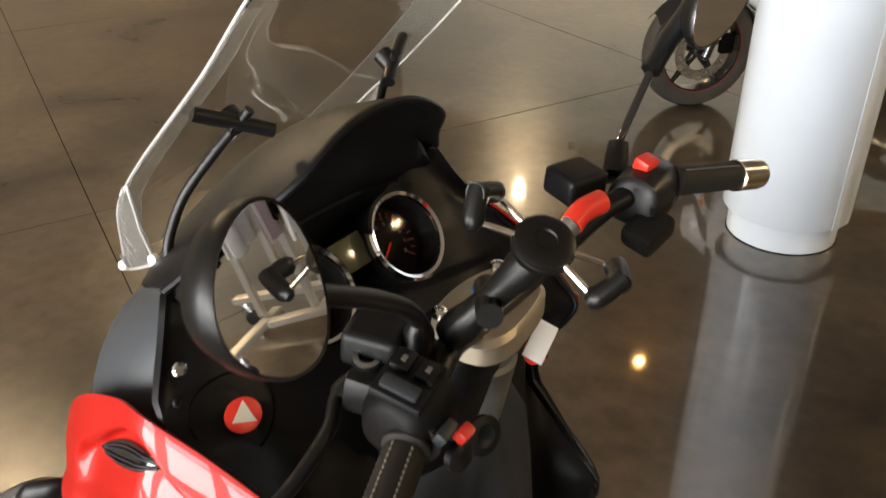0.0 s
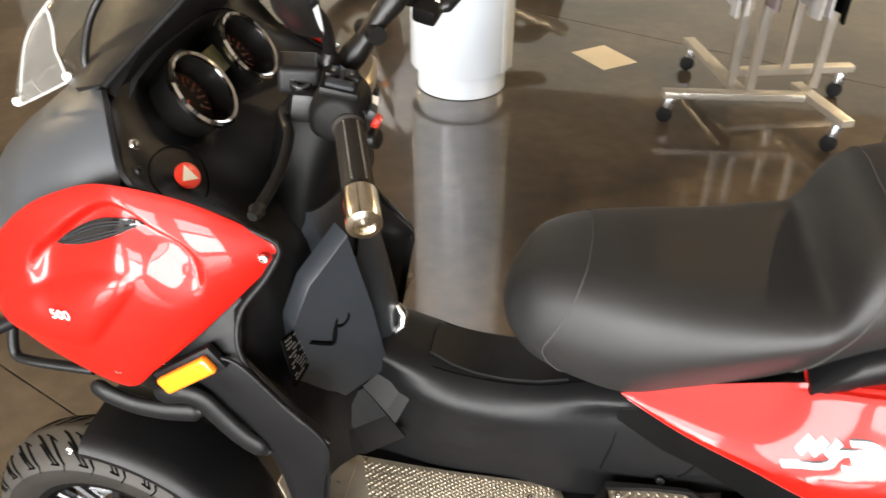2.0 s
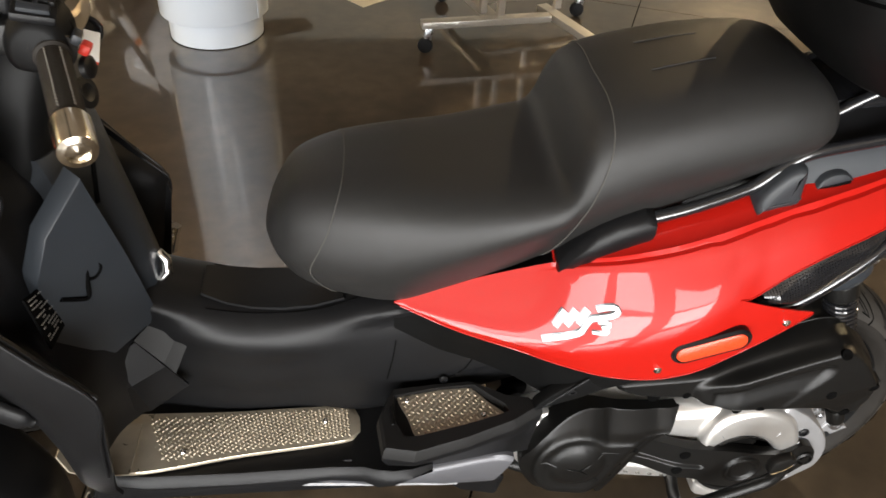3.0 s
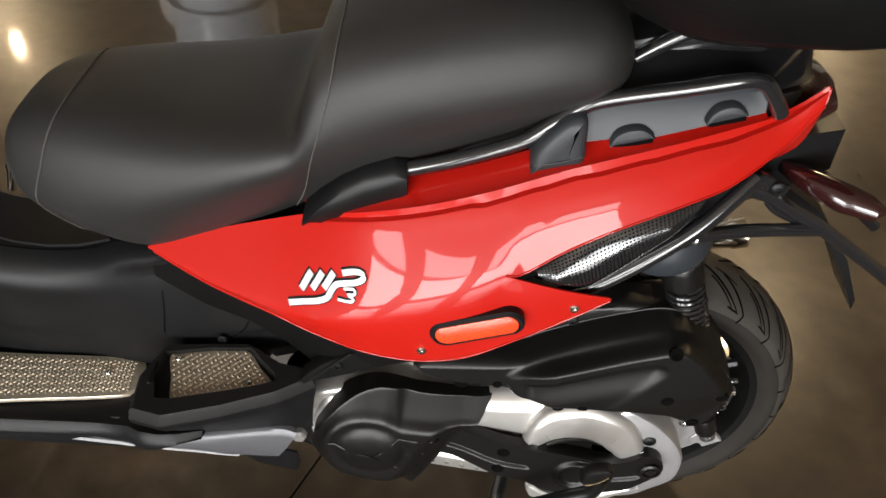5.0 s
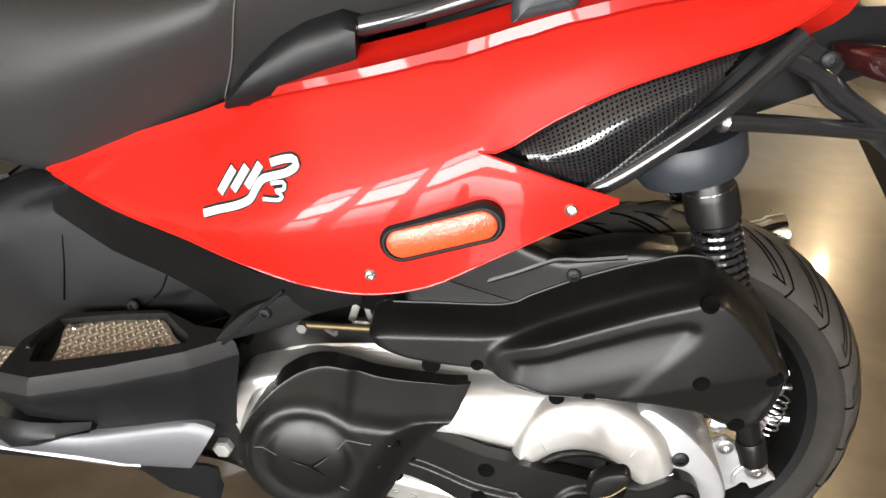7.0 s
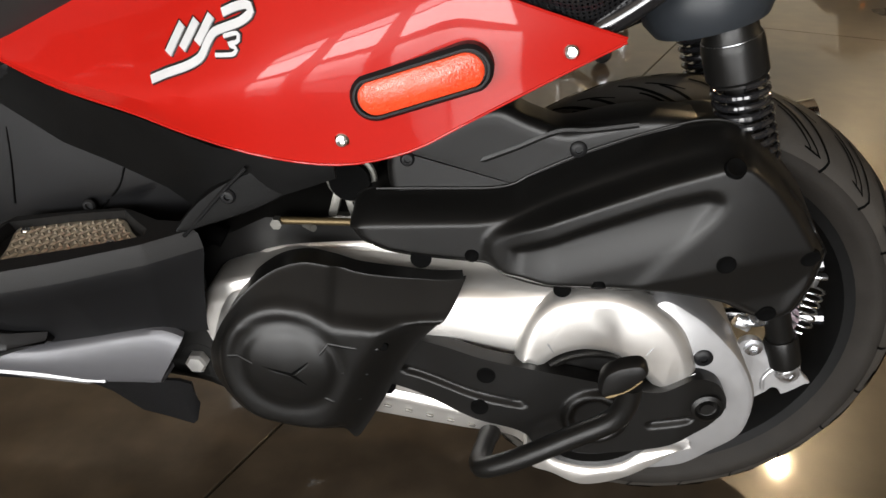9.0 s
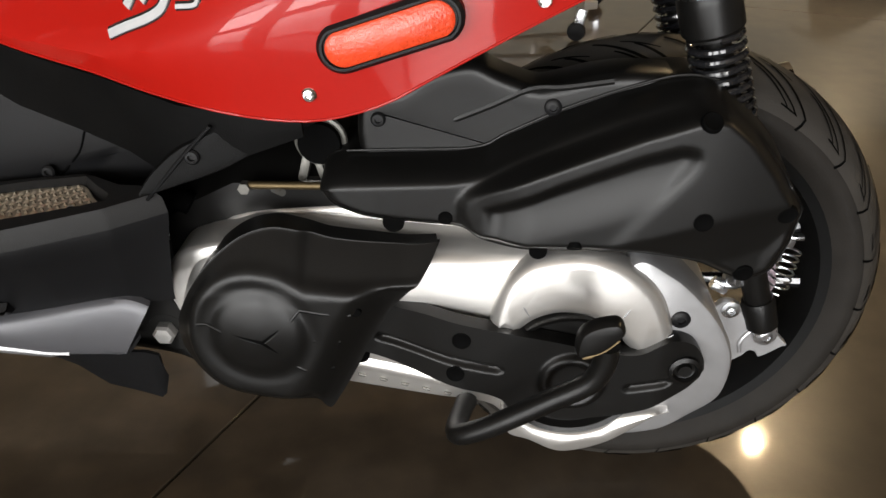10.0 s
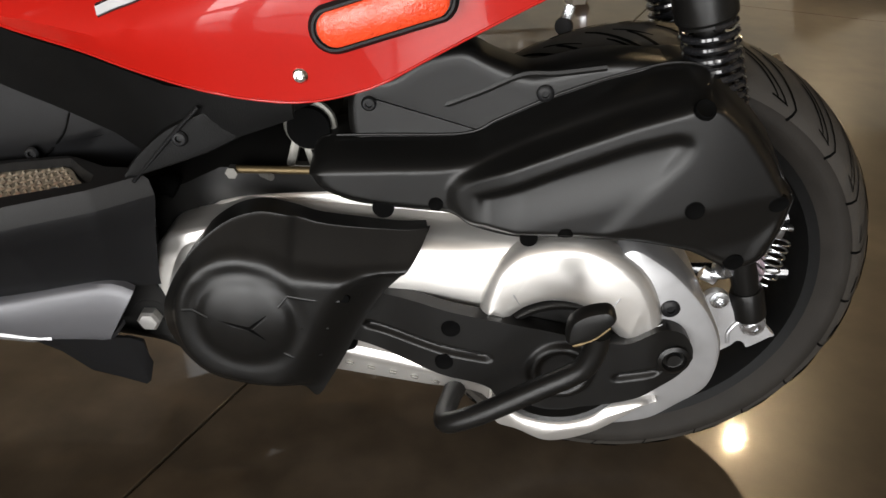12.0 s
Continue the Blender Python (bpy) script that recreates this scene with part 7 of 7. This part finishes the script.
        part("lower_knee_cover", M(sheet([[V((-1.170, -.150, .505)), V((-1.135, -.112, .516)), V((-1.105, -.086, .528))], [V((-1.178, -.140, .440)), V((-1.120, -.108, .450)), V((-1.066, -.089, .474))], [V((-1.190, -.092, .362)), V((-1.110, -.086, .362)), V((-1.034, -.092, .430))]], .005, (1, -.5, .3))), BLACK, sc, "angular black cover at the foot of the tunnel", sharp=12)
    part("centre_column", loft([[V((x, y, z)) for x, y in ((-1.18, -.10), (-1.098 + o, -.080 - w), (-1.088 + o, -.068 - w), (-1.068 + o, -.030), (-1.062 + o, 0), (-1.068 + o, .030), (-1.098 + o, .080 + w), (-1.18, .10))] for z, o, w in ((.55, .0, -.02), (.64, -.002, -.008), (.72, -.016, .008), (.78, -.030, .022), (.84, -.044, .030), (.88, -.062, .020))]), SLATE, sc, "dark grey column below the handlebar", sharp=32)
    part("bag_hook", tube([(-1.146, -0.188, 0.714), (-1.132, -0.169, 0.697), (-1.122, -0.157, 0.691), (-1.118, -0.155, 0.719), (-1.114, -0.152, 0.748), (-1.106, -0.143, 0.747), (-1.103, -0.138, 0.729), (-1.11, -0.145, 0.718), (-1.117, -0.154, 0.721)], .0036, 8, 50), DARK, knee)
    part("panel_slot", block((.004, .006, .075), (-1.098, -.085, .835), (0, 12, -40), .001), DARK, knee)
    part("chrome_hook", tube([(-1.066, -.012, .598), (-1.052, -.008, .615), (-1.054, -.002, .635), (-1.064, .002, .645)], [.008, .010, .009, .007], 14, 4), CHROME, sc, "chrome bag hook")
    part("chrome_bolts", join(*[lathe([(0, 0), (.010, 0), (.010, .05), (.012, .052), (.012, .062), (0, .062)], (-1.150 + .010 * k, .306 + .030 * k, .385), (.25, .1, 1), 14) for k in range(2)]), CHROME, sc, "pair of chrome posts")
    # instruction label, printed as plain bars
    q = [V((-1.166, -.252, .770)), V((-1.166, -.200, .748)), V((-1.160, -.186, .665)), V((-1.160, -.240, .672))]
    nx = V((1, 0, 0))
    at = lambda u, v: q[0].lerp(q[1], u).lerp(q[3].lerp(q[2], u), v)
    lab = part("instruction_label", loft([[k + nx * .004 for k in q], [k + nx * .007 for k in q]]), DARK, sc, "black label with rows of pale print")
    rng = random.Random(3)
    rows = []
    for r in range(11):
        u = 0.08
        while u < .9:
            l = rng.uniform(.06, .22)
            if rng.random() < .7:
                a, b = at(u, .06 + .08 * r), at(min(u + l, .94), .06 + .08 * r)
                rows.append(sheet([[a + nx * .0085, b + nx * .0085], [a + nx * .0085 + V((0, 0, .0018)), b + nx * .0085 + V((0, 0, .0018))]], .0005, (1, 0, 0)))
            u += l + .03
    part("print_bars", join(*rows), PRINT, lab)


def build_screen(sc):
    rows = []
    E = [(1.035, -1.530, .150), (1.09, -1.500, .164), (1.15, -1.460, .180), (1.22, -1.385, .192), (1.32, -1.280, .184), (1.375, -1.238, .170), (1.44, -1.190, .145), (1.48, -1.165, .110)]
    pts = cr([(z, x, w) for z, x, w in E], 26)
    for p in pts:
        z, x, w = p
        rows.append([V((x - 0.085 * (1 - y * y) + 0.0, w * y, z - 0.03 * (1 - y * y))) for y in np.linspace(-1, 1, 27)])
    scr = part("windscreen", sheet(rows, 0.003, (-1, 0, 0)), CLEAR, sc, "tall clear acrylic windscreen")
    scr.visible_shadow = False
    for k in (0, -1):
        # pale tube along the rim paints the light that the edge catches
        part("screen_edge", tube([r[k] for r in rows], 0.0017, 6), EDGE, scr, "screen edge, coloured pale as if lit")
    for cut in (slice(0, 5), slice(-5, None)):
        band = part("edge_band", sheet([[q + V((0.004, 0, 0)) for q in r[cut]] for r in rows[:20]], 0.002, (1, 0, 0)), FROST, scr, "scuffed clear edge strip")
        band.visible_shadow = False
    for s in (-1, 1):
        wing = []
        for f in np.linspace(0, 1, 8):
            p = rows[round(f * 8)][0 if s < 0 else -1]
            q = p + V((.100, s * .020, .052)) * (1 - f) ** 0.8
            wing.append([p.lerp(q, g) + V((0, s * .006 * math.sin(math.pi * g), 0)) for g in (0, .33, .66, 1)])
        w = part("screen_wing", sheet(wing, 0.003, (0, s, 0)), FROST, scr, "scuffed clear lower corner of the screen")
        w.visible_shadow = False
        part("wing_edge", tube([r[-1] for r in wing] + [], 0.0019, 6), EDGE, scr)
        part("wing_foot", tube([wing[0][k] for k in range(4)], 0.0019, 6), EDGE, scr)
        for p in (wing[0][0], wing[0][-1]):
            part("screen_button", lathe([(0, -.003), (.0055, -.003), (.0065, 0), (.0055, .004), (0, .005)], p + V((0, s * .002, .006)), (0.2, s, .3), 20), WHITE, scr, "bright screen fixing button")
        part("screen_arm", tube([(-1.395, s * .176, 1.090), (-1.400, s * .172, 1.118), (-1.392, s * .150, 1.165), (-1.360, s * .125, 1.215), (-1.335, s * .112, 1.245), (-1.325, s * .106, 1.258)], .0052, 10, 40), SATIN, sc, "thin black windscreen support")
        part("arm_joint", join(tube([(-1.352, s * .150, 1.262), (-1.335, s * .112, 1.245), (-1.320, s * .085, 1.232)], .0075, 10), lathe([(0, 0), (.011, 0), (.011, .02), (0, .02)], (-1.335, s * .112, 1.24), (-.7, 0, .5), 16)), SATIN, sc)
        part("arm_lug", tube([(-1.41, s * .13, 1.125), (-1.385, s * .105, 1.115)], .006, 8), SATIN, sc)
        part("screen_mount", block((.005, .030, .022), (-1.513, s * .146, 1.054), (0, -40, 0), .003), LENS, sc, "pale screen mounting pad")
    part("screen_mark", sheet([[V((-1.470 + .035 * f, -.060 + .035 * f, 1.150 + .045 * f)), V((-1.466 + .035 * f, -.055 + .035 * f, 1.152 + .045 * f))] for f in np.linspace(0, 1, 4)], .0008, (1, 0, 0)), PAPER, sc, "small pale print on the screen, a plain bar")


mat_indicator = mat("dark red smoked lens", (0.018, 0.004, 0.004), 0.15, coat=0.6)
DIMRED = mat("dim red print", (0.20, 0.035, 0.018), 0.6)
DIAL = mat("dark dial", (0.014, 0.010, 0.008), 0.75, spec=0.08)
FROST = mat("scuffed acrylic", (0.85, 0.85, 0.82), 0.13, trans=0.965, ior=1.12, vary=0.05, size=40, bump=0.5, grain=60, depth=0.004)
LCD = mat("olive display", (0.10, 0.10, 0.05), 0.15, coat=0.5)
BADGE = mat("blue badge", (0.05, 0.18, 0.5), 0.3, coat=0.5)
PRINT = mat("grey print", (0.22, 0.21, 0.19), 0.6)
# opaque pale grey: the lit look of clear edges put into colour
EDGE = mat("acrylic edge, pale as if lit", (0.36, 0.35, 0.33), 0.2, vary=0.05)
BULB = glow("warm lamp", (1.0, 0.74, 0.42), 2900.0)
BULB_DIM = glow("dim warm lamp", (1.0, 0.50, 0.14), 170.0)
CLOTH_W = mat("white cloth", (0.62, 0.62, 0.62), 0.85, bump=0.3, grain=300)
CLOTH_P = mat("pink and grey cloth", (0.45, 0.30, 0.30), 0.85, tint=(0.2, 0.2, 0.22), size=18)
FAIR_W = mat("white fairing paint", (0.75, 0.75, 0.76), 0.2, coat=0.8)
FAIR_R = mat("dark fairing paint", (0.02, 0.02, 0.022), 0.2, coat=0.8)

build_room()
lamp_at(-2.85, 5.15, BULB_DIM)
for x, y in ((-5.84, 0.95), (-6.80, 3.30), (1.72, 3.35), (4.2, 1.0), (3.31, 7.05), (-5.63, 7.53)):
    lamp_at(x, y, BULB)
build_column()
build_rack()
build_motorcycle((-1.70, 4.02, 0), 49, (FAIR_W, "white"))
build_motorcycle((2.9, 5.9, 0), 28, (FAIR_R, "black"))
tile = part("floor_card", block((0.20, 0.25, 0.002), (-0.72, 2.80, 0.002), (0, 0, 40)), PAPER)
tagged(tile, "pale square card lying on the floor", "card")

scooter = thing("three_wheel_scooter", "red and black three-wheeled scooter parked on the concrete floor", "scooter")
build_seat(scooter)
build_tail(scooter)
build_engine(scooter)
build_middle(scooter)
build_front(scooter)
build_controls(scooter)
build_screen(scooter)
